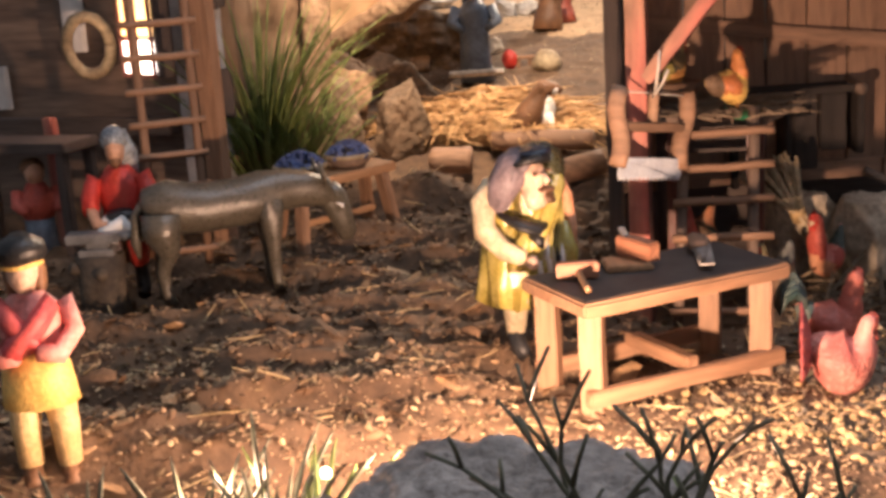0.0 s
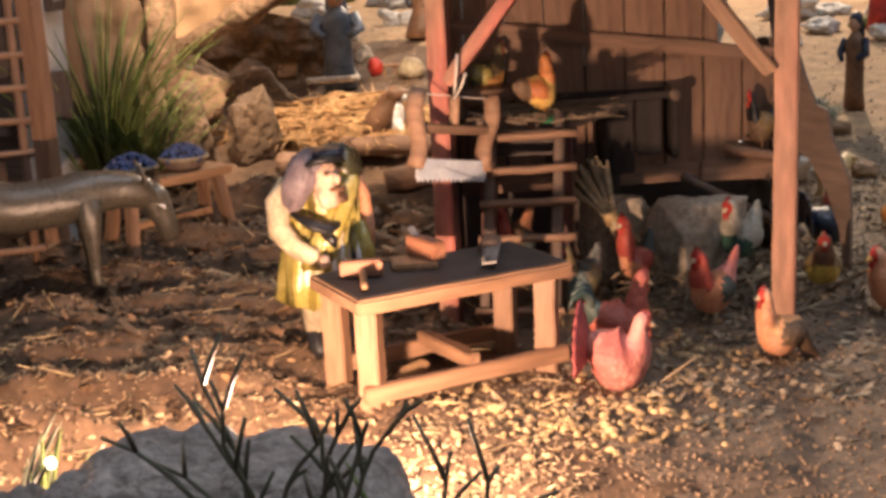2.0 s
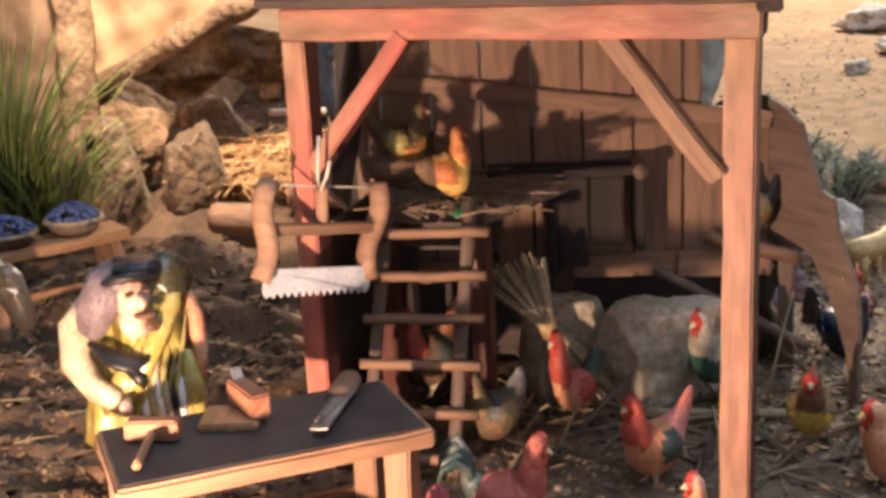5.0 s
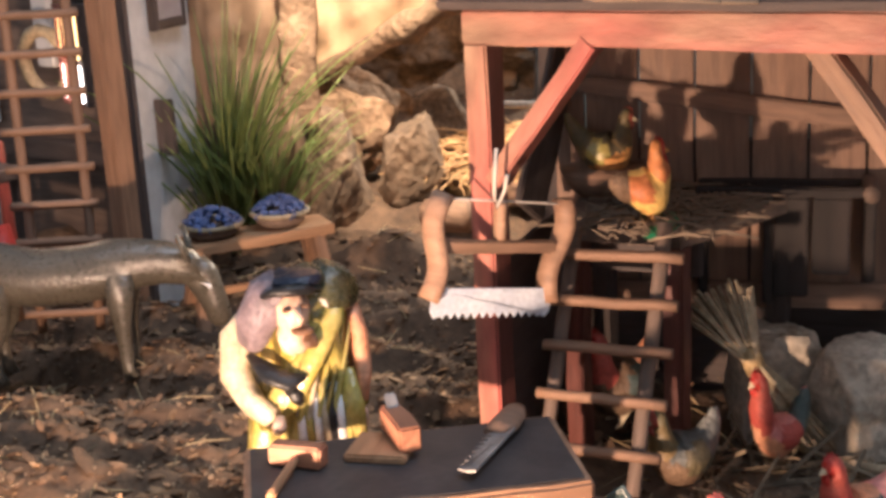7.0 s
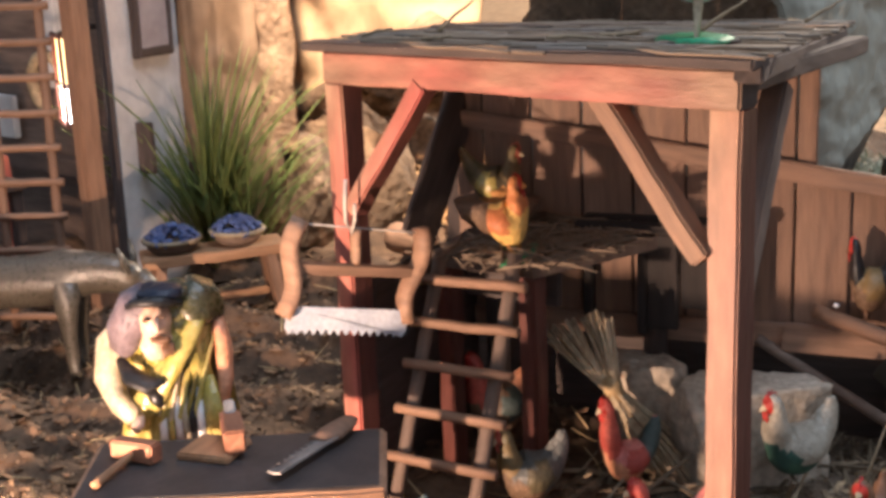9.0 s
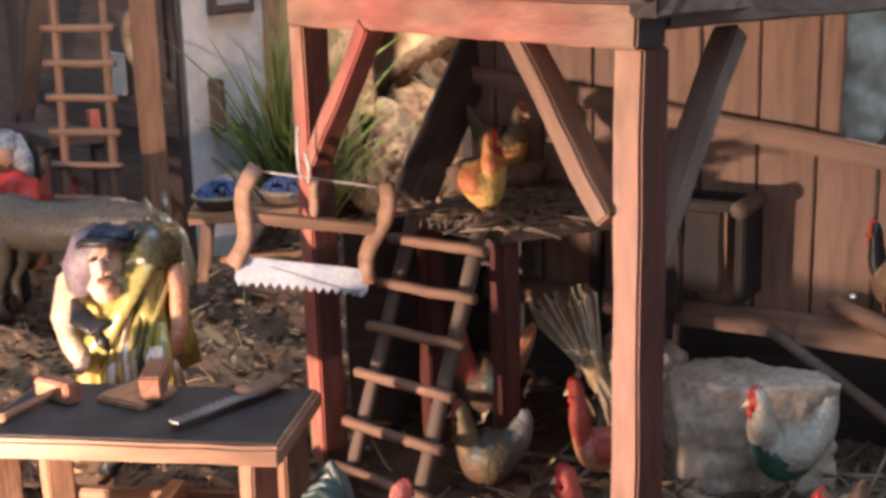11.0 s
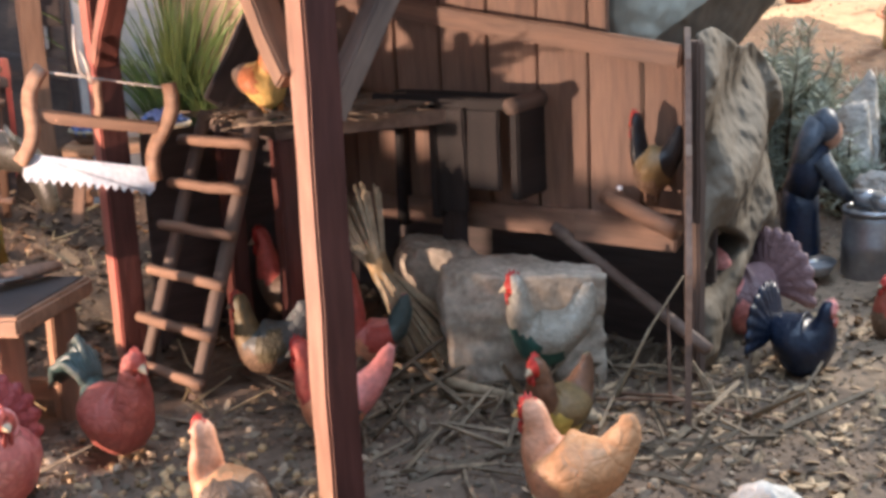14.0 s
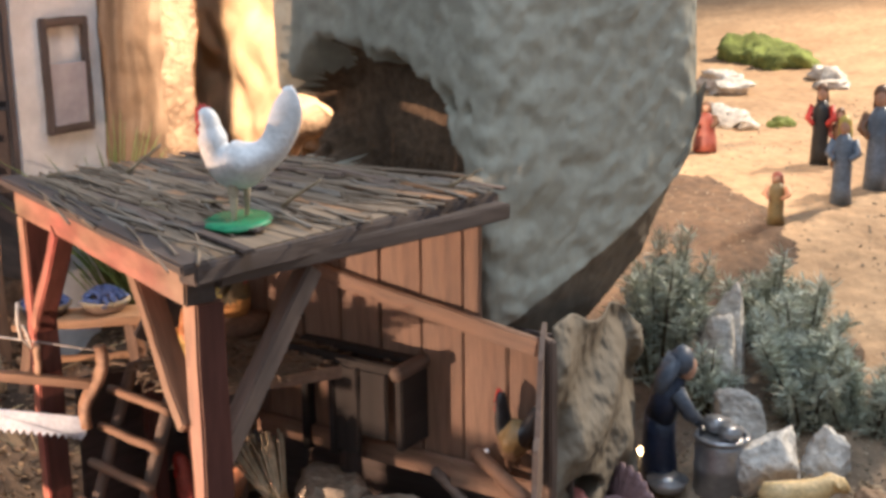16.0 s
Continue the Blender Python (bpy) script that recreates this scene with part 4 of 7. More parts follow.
def bird_bm(s, tail="hen", legs=0.0, neck=1.0, lean=0.0, plump=1.0, seed=1, base=False, long=0.70, stout=1.18):
    """A fowl that looks along x. Paints: 0 body, 1 neck, 2 tail, 3 comb, 4 beak and feet, 5 wing, 6 stand, 7 breast."""
    bm = bmesh.new()
    n, p = neck, plump
    body = TAILS[tail] + [(-0.30, 0.42, 0.21 * p, 0.215 * p, 0), (-0.06, 0.335, 0.275 * p, 0.30 * p, 0), (0.15, 0.355, 0.26 * p, 0.29 * p, 0), (0.265, 0.455, 0.195 * p, 0.215 * p, 1),
                         (0.305, 0.45 + 0.13 * n, 0.135 * stout, 0.145 * stout, 1), (0.325, 0.45 + 0.235 * n, 0.105 * stout, 0.112 * stout, 1), (0.365, 0.45 + 0.32 * n, 0.098 * stout, 0.108 * stout, 1),
                         (0.425, 0.45 + 0.335 * n, 0.082, 0.088, 3), (0.485, 0.45 + 0.315 * n, 0.040, 0.040, 4), (0.56, 0.45 + 0.285 * n, 0.004, 0.004, 4)]
    loft(bm, body, 20, 3, s, legs)
    # the folded wing stands a little proud of the side; the breast has its own paint
    for v in bm.verts:
        x, y, z = v.co.x / s, v.co.y / s, v.co.z / s - legs
        e = ((x + 0.12 + 0.25 * (z - 0.4)) / 0.29) ** 2 + ((z - 0.41) / 0.15) ** 2
        if e < 1 and abs(y) > 0.08:
            v.co.y += math.copysign(0.055 * s * math.sqrt(1 - e), y)
    for f in bm.faces:
        c = f.calc_center_median() / s
        z = c.z - legs
        e = ((c.x + 0.12 + 0.25 * (z - 0.4)) / 0.29) ** 2 + ((z - 0.41) / 0.15) ** 2
        if f.material_index == 0 and e < 0.9 and abs(c.y) > 0.12:
            f.material_index = 5
        elif f.material_index in (0, 1) and z < 0.30 + 0.35 * c.x and z < 0.45 + 0.10 * n:
            f.material_index = 7
    top = 0.45 + 0.335 * n + 0.075
    crest = [(0.30, 0.0), (0.33, 0.055), (0.355, 0.03), (0.38, 0.085), (0.405, 0.045), (0.43, 0.085), (0.455, 0.035), (0.475, 0.05), (0.495, -0.02)]
    rim = [(x, top - 0.01 + h) for x, h in crest] + [(0.44, top - 0.06), (0.34, top - 0.07)]
    sides = [[bm.verts.new((x * s, k * 0.016 * s * (0.5 if 0 < i < 8 else 1.3), (z + legs) * s)) for i, (x, z) in enumerate(rim)] for k in (-1, 1)]
    made = [bm.faces.new(sides[0]), bm.faces.new(sides[1][::-1])] + [bm.faces.new((sides[0][(i + 1) % 11], sides[0][i], sides[1][i], sides[1][(i + 1) % 11])) for i in range(11)]
    for f in made:
        f.material_index, f.smooth = 3, False
    for side in (-1, 1):
        lump(bm, (0.462 * s, side * 0.026 * s, (top - 0.185 + legs) * s), (0.026 * s, 0.020 * s, 0.055 * s), 3, sub=2)
        lump(bm, (0.425 * s, side * 0.072 * s, (top - 0.075 + legs) * s), (0.013 * s, 0.008 * s, 0.013 * s), 8, sub=1)
        if legs:
            fx = side * 0.05
            tube(bm, [((0.0 + fx) * s, side * 0.1 * s, (0.16 + legs) * s), ((0.02 + fx) * s, side * 0.1 * s, 0.02 * s), ((0.12 + fx) * s, side * 0.11 * s, 0.005 * s)], [0.05 * s, 0.026 * s, 0.016 * s], 8, 4)
    rnd = random.Random(seed)
    if tail == "cock":
        for k in range(13):
            side = (k - 6) / 6
            up = rnd.uniform(0.8, 1.15) * (1 - 0.25 * abs(side))
            pts = [(-0.36, side * 0.05, 0.48), (-0.46, side * 0.10, 0.50 + 0.24 * up), (-0.60, side * 0.15, 0.50 + 0.38 * up), (-0.76, side * 0.18, 0.50 + 0.30 * up), (-0.86, side * 0.19, 0.50 + 0.05 * up)]
            tube(bm, [(a * s, b * s, (c + legs) * s) for a, b, c in pts], [(0.030 * s, 0.045 * s), (0.028 * s, 0.055 * s), (0.026 * s, 0.055 * s), (0.022 * s, 0.045 * s), (0.006 * s, 0.01 * s)], 7, 2)
    elif tail == "turkey":
        # one ribbed fan with a scalloped rim
        na, nr = 76, 7
        grid = []
        for back in (0, 1):
            for j in range(nr):
                for i in range(na + 1):
                    a = radians(-104 + 208 * i / na)
                    rib = abs(math.sin(math.pi * 13 * i / na))
                    r = 0.10 + (0.39 + 0.05 * rib) * j / (nr - 1)
                    d = Vector((-0.30 - 0.10 * (j / nr) ** 2, math.sin(a), math.cos(a)))
                    q = Vector((-0.40, 0, 0.40 + legs)) + d * r + Vector((1, 0, 0.25)) * (0.020 * rib * (j / nr) + (0.018 if back else -0.018))
                    grid.append(bm.verts.new(q * s))
        off, w = nr * (na + 1), na + 1
        for j in range(nr - 1):
            for i in range(na):
                a = j * w + i
                for q in ((a, a + w, a + w + 1, a + 1), (off + a, off + a + 1, off + a + w + 1, off + a + w)):
                    f = bm.faces.new([grid[k] for k in q])
                    f.material_index, f.smooth = 2, True
        edge = list(range(na + 1)) + [j * w + na for j in range(1, nr)] + [(nr - 1) * w + i for i in range(na - 1, -1, -1)] + [j * w for j in range(nr - 2, 0, -1)]
        for a, b in zip(edge, edge[1:] + edge[:1]):
            f = bm.faces.new((grid[a], grid[b], grid[off + b], grid[off + a]))
            f.material_index = 2
    if base:
        tube(bm, [(0.05 * s, 0, -0.012 * s), (0.05 * s, 0, 0.012 * s), (0.05 * s, 0, 0.040 * s)], [(0.46 * s, 0.40 * s), (0.46 * s, 0.40 * s), (0.38 * s, 0.33 * s)], 20, 6)
    weld(bm)
    floor = -0.02 * s if base else 0.0
    for v in bm.verts:
        v.co.x = v.co.x * long + lean * v.co.z
        v.co += 0.010 * s * noise.noise_vector(v.co / s * 4 + Vector((seed, 0, 0))) + 0.005 * s * noise.noise_vector(v.co / s * 13)
        v.co.z = max(v.co.z, floor)
    return bm


def fowl(name, x, y, z, turn, s, paints, label, category="hen", group="poultry of the yard", rear=0, breast=None, **kw):
    return solo(name, bird_bm(s, **kw), list(paints) + [GREEN, breast or paints[0], BLACK], pose(x, y, z, 0, -rear, turn), label, category, group)


fowl("rooster", -0.1440, 0.0660, 0.1202, 30, 0.0450, (SUN, AMBER, DRAB, RED, GOLD, AMBER), "golden rooster with yellow breast and amber wings on the loft edge", "rooster", neck=0.78, legs=0.04, tail="perk", seed=2, plump=0.84, long=0.56, rear=14, stout=1.35, base=True, breast=SUN)
fowl("turkey", -0.071, -0.0935, -0.001, 6, 0.050, (SALMON, PINK, CARMINE, CORAL, CREAM, SALMON), "salmon pink turkey with spread dark red tail beside the workbench", "turkey", tail="turkey", neck=0.85, plump=1.12, seed=3)
fowl("hen", -0.0800, -0.043, 0.002, 20, 0.050, (FERN_RED, FERN_RED, TEAL, CORAL, CREAM, FERN_RED), "rust red cock with dark green tail by the workbench", "rooster", tail="cock", neck=1.15, seed=4, plump=0.95)
fowl("hen", 0.005, -0.037, 0.0, 208, 0.044, (BUFF, PEACH, DRAB, RED, CREAM, DRAB), "golden buff hen with brown wings on the gravel", neck=1.05, seed=5, lean=0.05, tail="low", plump=0.85, rear=10, breast=PEACH)
fowl("hen", 0.0690, 0.066, 0.0, 214, 0.049, (BUFF, PEACH, BUFF, RED, SUN, BUFF), "plump golden buff hen with raised tail", neck=0.90, seed=6, plump=1.0, long=0.78, tail="stub", breast=PEACH)
fowl("hen", -0.037, 0.031, 0.0, 236, 0.047, (PEACH, CORAL, PINK, RED, CREAM, TEAL), "red-necked cock with a pale tail behind the post", "rooster", neck=1.15, seed=7, plump=0.9, legs=0.06, breast=PEACH)
fowl("rooster", -0.092, 0.083, 0.006, 236, 0.046, (PINK, CORAL, TEAL, RED, CREAM, CORAL), "slim pink and red rooster with dark green tail beside the broom", "rooster", neck=1.55, seed=8, plump=0.74, legs=0.0, tail="stub", long=0.60, breast=PEACH)
fowl("rooster", -0.0290, 0.133, 0.010, 240, 0.051, (HOAR, HOAR, HOAR, RED, CREAM, HOAR), "white rooster with a green breast in front of the stone block", "rooster", neck=1.1, seed=9, plump=0.82, tail="stub", breast=VERDIGRIS)
fowl("hen", -0.121, 0.043, 0.004, 236, 0.046, (ASH, UMBER, ASH, CORAL, CREAM, OLIVE_DRAB), "dull olive hen with grey tail by the ladder", neck=1.05, seed=10, plump=0.95, tail="stub", breast=DRAB)
# the yellow breast paints in the footlight's rim on the brown body
fowl("hen", 0.0255, 0.0955, 0.004, 275, 0.043, (UMBER, BROWN, BROWN, RED, CREAM, UMBER), "dark brown cock with red face on the straw, footlight painted yellow on its breast", "rooster", neck=1.1, seed=11, plump=0.85, tail="stub", breast=YELLOW)
fowl("hen", -0.0200, 0.1880, 0.0785, 208, 0.043, (UMBER, BLACK, BLACK, RED, BROWN, UMBER), "brown hen with black neck and tail perched by the wall", neck=1.10, seed=12, plump=0.86, tail="stub", legs=0.06, long=0.50, breast=DRAB)
fowl("hen", -0.0310, 0.0455, 0.2290, 232, 0.045, (WHITE, WHITE, WHITE, RED, CREAM, WHITE), "white rooster on a green stand on the shed roof", "rooster", neck=1.0, legs=0.22, plump=0.78, tail="up", seed=13, base=True, long=0.82)
fowl("hen", -0.198, 0.116, 0.127, 20, 0.040, (OLIVE_DRAB, UMBER, UMBER, RUST, CREAM, OLIVE), "olive hen sitting in a basket on the loft", neck=1.1, seed=14, breast=GOLD)
fowl("rooster", -0.176, 0.084, 0.010, 250, 0.052, (DRAB, CORAL, PEACH, RED, CREAM, TEAL), "brown cock with green wings in the dark under the loft", "rooster", neck=1.15, seed=15, legs=0.05)
fowl("turkey", 0.0235, 0.2385, 0.0, 22, 0.044, (NAVY, NAVY, NAVY, PINK, CREAM, NAVY), "blue-black turkey with pink head by the wall end", "turkey", tail="turkey", neck=0.8, plump=1.12, seed=16)
fowl("turkey", -0.0330, 0.2590, 0.002, 262, 0.054, (ROSE_GREY, PINK, ROSE_GREY, PINK, CREAM, ROSE_GREY), "mauve pink turkey with fanned tail by the rock", "turkey", tail="turkey", neck=0.8, plump=1.1, seed=17, breast=PINK)
fowl("hen", 0.075, 0.268, 0.002, 120, 0.046, (CREAM, CREAM, CREAM, CORAL, CREAM, GOLD), "cream hen pecking on the gravel", neck=0.8, seed=18)
fowl("hen", 0.026, 0.296, 0.003, 250, 0.033, (DRAB, RUST, DRAB, RED, CREAM, BROWN), "rust brown hen on the gravel", neck=1.2, seed=19, tail="stub", rear=12)
basket = bmesh.new()
tube(basket, [(0, 0, 0), (0, 0, 0.005), (0, 0, 0.014)], [0.014, 0.020, 0.0235], 20)
solo("nest_basket", basket, TWIG, pose(-0.198, 0.115, 0.120), "round brown nest basket on the loft straw", "basket")


def person(name, m, parts, paints, label, category="figurine", group="clay figurines"):
    """A clay figure as one mesh: parts are limbs ('t', points, radii, paint) and lumps ('l', centre, radii, paint)."""
    bm = bmesh.new()
    for kind, a, b, slot in parts:
        if kind == "t":
            tube(bm, a, b, 12, slot)
        else:
            lump(bm, a, b, slot, 0.006, 30, len(a) + slot)
    for v in bm.verts:
        v.co += 0.010 * noise.noise_vector(v.co * 7) + 0.004 * noise.noise_vector(v.co * 22)
    return solo(name, weld(bm), paints, m, label, category, group)


def scaled(x, y, z, turn, s, tilt=0):
    return pose(x, y, z, 0, tilt, turn) @ Matrix.Diagonal((s, s, s, 1))




def robe(bm, pts, radii, folds, depth, slot, second=None, seg=48, phase=0.0, twist=1.5):
    """A draped garment: rings through pts with upright folds that deepen towards the hem. second: darker paint that
    puts shade into the fold valleys.
    """
    rings = []
    for i, (p, (ra, rb)) in enumerate(zip(pts, radii)):
        k = i / (len(pts) - 1)
        ring = []
        for j in range(seg):
            a = 2 * math.pi * j / seg
            f = 1 + depth * (1 - k) * (math.sin(folds * a + phase + twist * k) + 0.4 * math.sin(2.3 * folds * a + 2 + phase))
            ring.append(bm.verts.new((p[0] + rb * f * math.cos(a), p[1] + ra * f * math.sin(a), p[2] + 0.012 * math.sin(folds * a) * (1 - k))))
        rings.append(ring)
    for a, b in zip(rings, rings[1:]):
        for j in range(seg):
            q = bm.faces.new((a[j], a[(j + 1) % seg], b[(j + 1) % seg], b[j]))
            q.smooth = True
            q.material_index = second if second is not None and math.sin(folds * 2 * math.pi * (j + 0.5) / seg + phase + 0.8) < -0.72 else slot
    for ring in (rings[0][::-1], rings[-1]):
        q = bm.faces.new(ring)
        q.material_index = slot


# carpenter stooping at the bench, his head sunk before the chest, a mauve scarf over head and shoulder, a sash across the coat
bm = bmesh.new()
for side, sx in ((-1, 0.03), (1, 0.0)):
    tube(bm, [(0.13 + sx, side * 0.08, 0.004), (0.06 + sx, side * 0.08, 0.03), (0.03 + sx, side * 0.08, 0.09)], [(0.038, 0.03), (0.048, 0.042), (0.040, 0.040)], 12, 3)
    tube(bm, [(0.03 + sx, side * 0.08, 0.07), (0.05 + sx, side * 0.08, 0.19), (0.0, side * 0.07, 0.32)], [0.046, 0.060, 0.085], 12, 1)
# white shirt hem, then the olive coat in deep folds, open over the pleats
robe(bm, [(0.02, 0.03, 0.215), (0.02, 0.02, 0.28), (0.01, 0.01, 0.40), (0.0, 0, 0.50)], [(0.165, 0.150), (0.165, 0.150), (0.16, 0.145), (0.15, 0.13)], 9, 0.10, 1, twist=1.5)
robe(bm, [(0.0, -0.055, 0.20), (0.01, -0.05, 0.30), (0.0, -0.03, 0.42), (0.0, 0, 0.54)], [(0.150, 0.170), (0.155, 0.175), (0.165, 0.165), (0.165, 0.145)], 6, 0.17, 0, 6, twist=2.8)
robe(bm, [(-0.03, 0.03, 0.34), (-0.02, 0.03, 0.44), (-0.01, 0.02, 0.56), (0.0, 0.02, 0.67), (0.02, 0.02, 0.755), (0.06, 0.02, 0.80)], [(0.18, 0.170), (0.18, 0.170), (0.18, 0.165), (0.175, 0.15), (0.14, 0.115), (0.05, 0.05)], 7, 0.16, 0, 6, phase=1.0, twist=5.0)
lump(bm, (0.015, 0.105, 0.748), (0.120, 0.125, 0.088), 7, 0.02, 12, 3)
lump(bm, (0.045, 0.060, 0.795), (0.085, 0.080, 0.050), 7, 0.015, 16, 4)
# the sash and the folds of cloth drawn across the chest, lit and shaded olive in turn
for q, (w, slot) in enumerate(((0.042, 0), (0.032, 6), (0.044, 0), (0.026, 6), (0.040, 0), (0.026, 6))):
    o = 0.040 * q
    tube(bm, [(0.05, 0.175 - 0.5 * o, 0.765 - 0.2 * o), (0.125, 0.135 - 0.6 * o, 0.70 - 0.4 * o), (0.178, 0.055 - 0.6 * o, 0.58 - 0.5 * o), (0.185, -0.02 - 0.5 * o, 0.47 - 0.3 * o), (0.165, -0.08 - 0.3 * o, 0.37)], [(w * 0.6, 0.016), (w, 0.022), (w, 0.024), (w, 0.022), (w * 0.5, 0.012)], 10, slot)
for q in range(9):
    y0 = 0.150 - 0.030 * q
    tube(bm, [(0.120 - 0.02 * abs(q - 4), y0 + 0.05, 0.66), (0.168 - 0.012 * abs(q - 4), y0 + 0.01, 0.53), (0.180 - 0.012 * abs(q - 4), y0 - 0.03, 0.40), (0.165 - 0.012 * abs(q - 4), y0 - 0.05, 0.27)], [(0.004, 0.004), (0.011, 0.016), (0.012, 0.018), (0.008, 0.010)], 8, (0, 6, 0, 1, 0, 6, 0, 0, 6)[q])
# black pouch on its belt
tube(bm, [(0.13, -0.16, 0.590), (0.20, -0.10, 0.560), (0.225, -0.02, 0.535), (0.21, 0.035, 0.545)], [(0.014, 0.010), (0.036, 0.022), (0.038, 0.024), (0.012, 0.01)], 12, 3)
tube(bm, [(0.20, -0.03, 0.52), (0.215, 0.0, 0.48), (0.20, 0.01, 0.45)], [(0.02, 0.012), (0.03, 0.016), (0.010, 0.008)], 10, 3)
for q in range(7):
    y0 = 0.0 + 0.027 * q
    tube(bm, [(0.160 - 0.25 * y0, y0, 0.49), (0.182 - 0.3 * y0, y0 + 0.004, 0.39), (0.190 - 0.3 * y0, y0 + 0.008, 0.29)], [(0.011, 0.010), (0.014, 0.013), (0.017, 0.014)], 8, (8, 0, 8, 1, 3, 8, 0)[q])
tube(bm, [(0.10, 0.17, 0.52), (0.125, 0.19, 0.40), (0.12, 0.20, 0.30)], [(0.03, 0.02), (0.04, 0.028), (0.03, 0.02)], 10, 0)
# arms: the shirt sleeve bent to the bench, the other hanging at the side
tube(bm, [(0.03, -0.14, 0.69), (0.05, -0.215, 0.62), (0.10, -0.225, 0.52), (0.17, -0.16, 0.455), (0.235, -0.09, 0.43)], [0.055, 0.062, 0.056, 0.042, 0.030], 16, 1)
tube(bm, [(0.01, 0.190, 0.690), (0.03, 0.222, 0.61), (0.06, 0.232, 0.50), (0.09, 0.215, 0.41)], [0.034, 0.038, 0.032, 0.022], 14, 13)
lump(bm, (0.262, -0.07, 0.415), (0.036, 0.026, 0.024), 9)
lump(bm, (0.10, 0.21, 0.360), (0.022, 0.024, 0.036), 9)
# head with brow, nose and dark moustache
lump(bm, (0.150, 0.0, 0.728), (0.070, 0.062, 0.084), 9)
lump(bm, (0.175, 0.0, 0.665), (0.055, 0.060, 0.060), 9, 0.010, 30)
tube(bm, [(0.222, 0.018, 0.752), (0.244, 0.026, 0.722), (0.228, 0.026, 0.712)], [0.008, 0.015, 0.008], 8, 9)
for y0 in (-0.012, 0.045):
    lump(bm, (0.218, y0, 0.757), (0.012, 0.016, 0.007), 5, sub=2)
lump(bm, (0.220, 0.035, 0.692), (0.022, 0.038, 0.012), 5, 0.006, 40)
lump(bm, (0.200, 0.060, 0.655), (0.022, 0.026, 0.026), 5, 0.008, 40)
# scarf: bunched lobes beside the cheek, drawn over the head, with a dark cap band across it
tube(bm, [(0.115, -0.030, 0.790), (0.120, -0.090, 0.755), (0.112, -0.135, 0.690), (0.092, -0.150, 0.625), (0.085, -0.145, 0.595)], [(0.070, 0.062), (0.078, 0.070), (0.074, 0.066), (0.056, 0.050), (0.02, 0.02)], 20, 4)
for q in range(4):
    tube(bm, [(0.160 - 0.022 * q, -0.060 - 0.020 * q, 0.800), (0.178 - 0.022 * q, -0.105 - 0.022 * q, 0.735), (0.150 - 0.020 * q, -0.140 - 0.018 * q, 0.640)], [0.008, 0.018, 0.008], 10, 4)
robe(bm, [(0.095, -0.045, 0.735), (0.110, -0.040, 0.775), (0.118, -0.018, 0.815), (0.12, 0.0, 0.838)], [(0.090, 0.078), (0.092, 0.080), (0.078, 0.068), (0.03, 0.03)], 5, 0.14, 4, phase=0.5, twist=2.2)
lump(bm, (0.125, 0.015, 0.822), (0.082, 0.082, 0.031), 12, 0.012, 18)
tube(bm, [(0.165, -0.105, 0.775), (0.200, -0.060, 0.800), (0.212, 0.0, 0.812), (0.190, 0.060, 0.806), (0.130, 0.100, 0.790)], [0.010, 0.016, 0.018, 0.016, 0.010], 10, 3)
for v in bm.verts:
    v.co += 0.009 * noise.noise_vector(v.co * 9) + 0.010 * noise.noise_vector(v.co * 20)
solo("carpenter_figurine", weld(bm), [OLIVE, CREAM, SKIN, BLACK, MAUVE, BROWN, OLIVE_SHADE, BOTTLE, WHITE, FAIR, DUSK, DUSK, NAVY, PEACH], pose(-0.248, -0.066, 0.006, 0, 0, -50) @ Matrix.Diagonal((0.132, 0.118, 0.140, 1)), "clay carpenter in glossy olive coat and mauve scarf stooping", "figurine", "clay figurines")

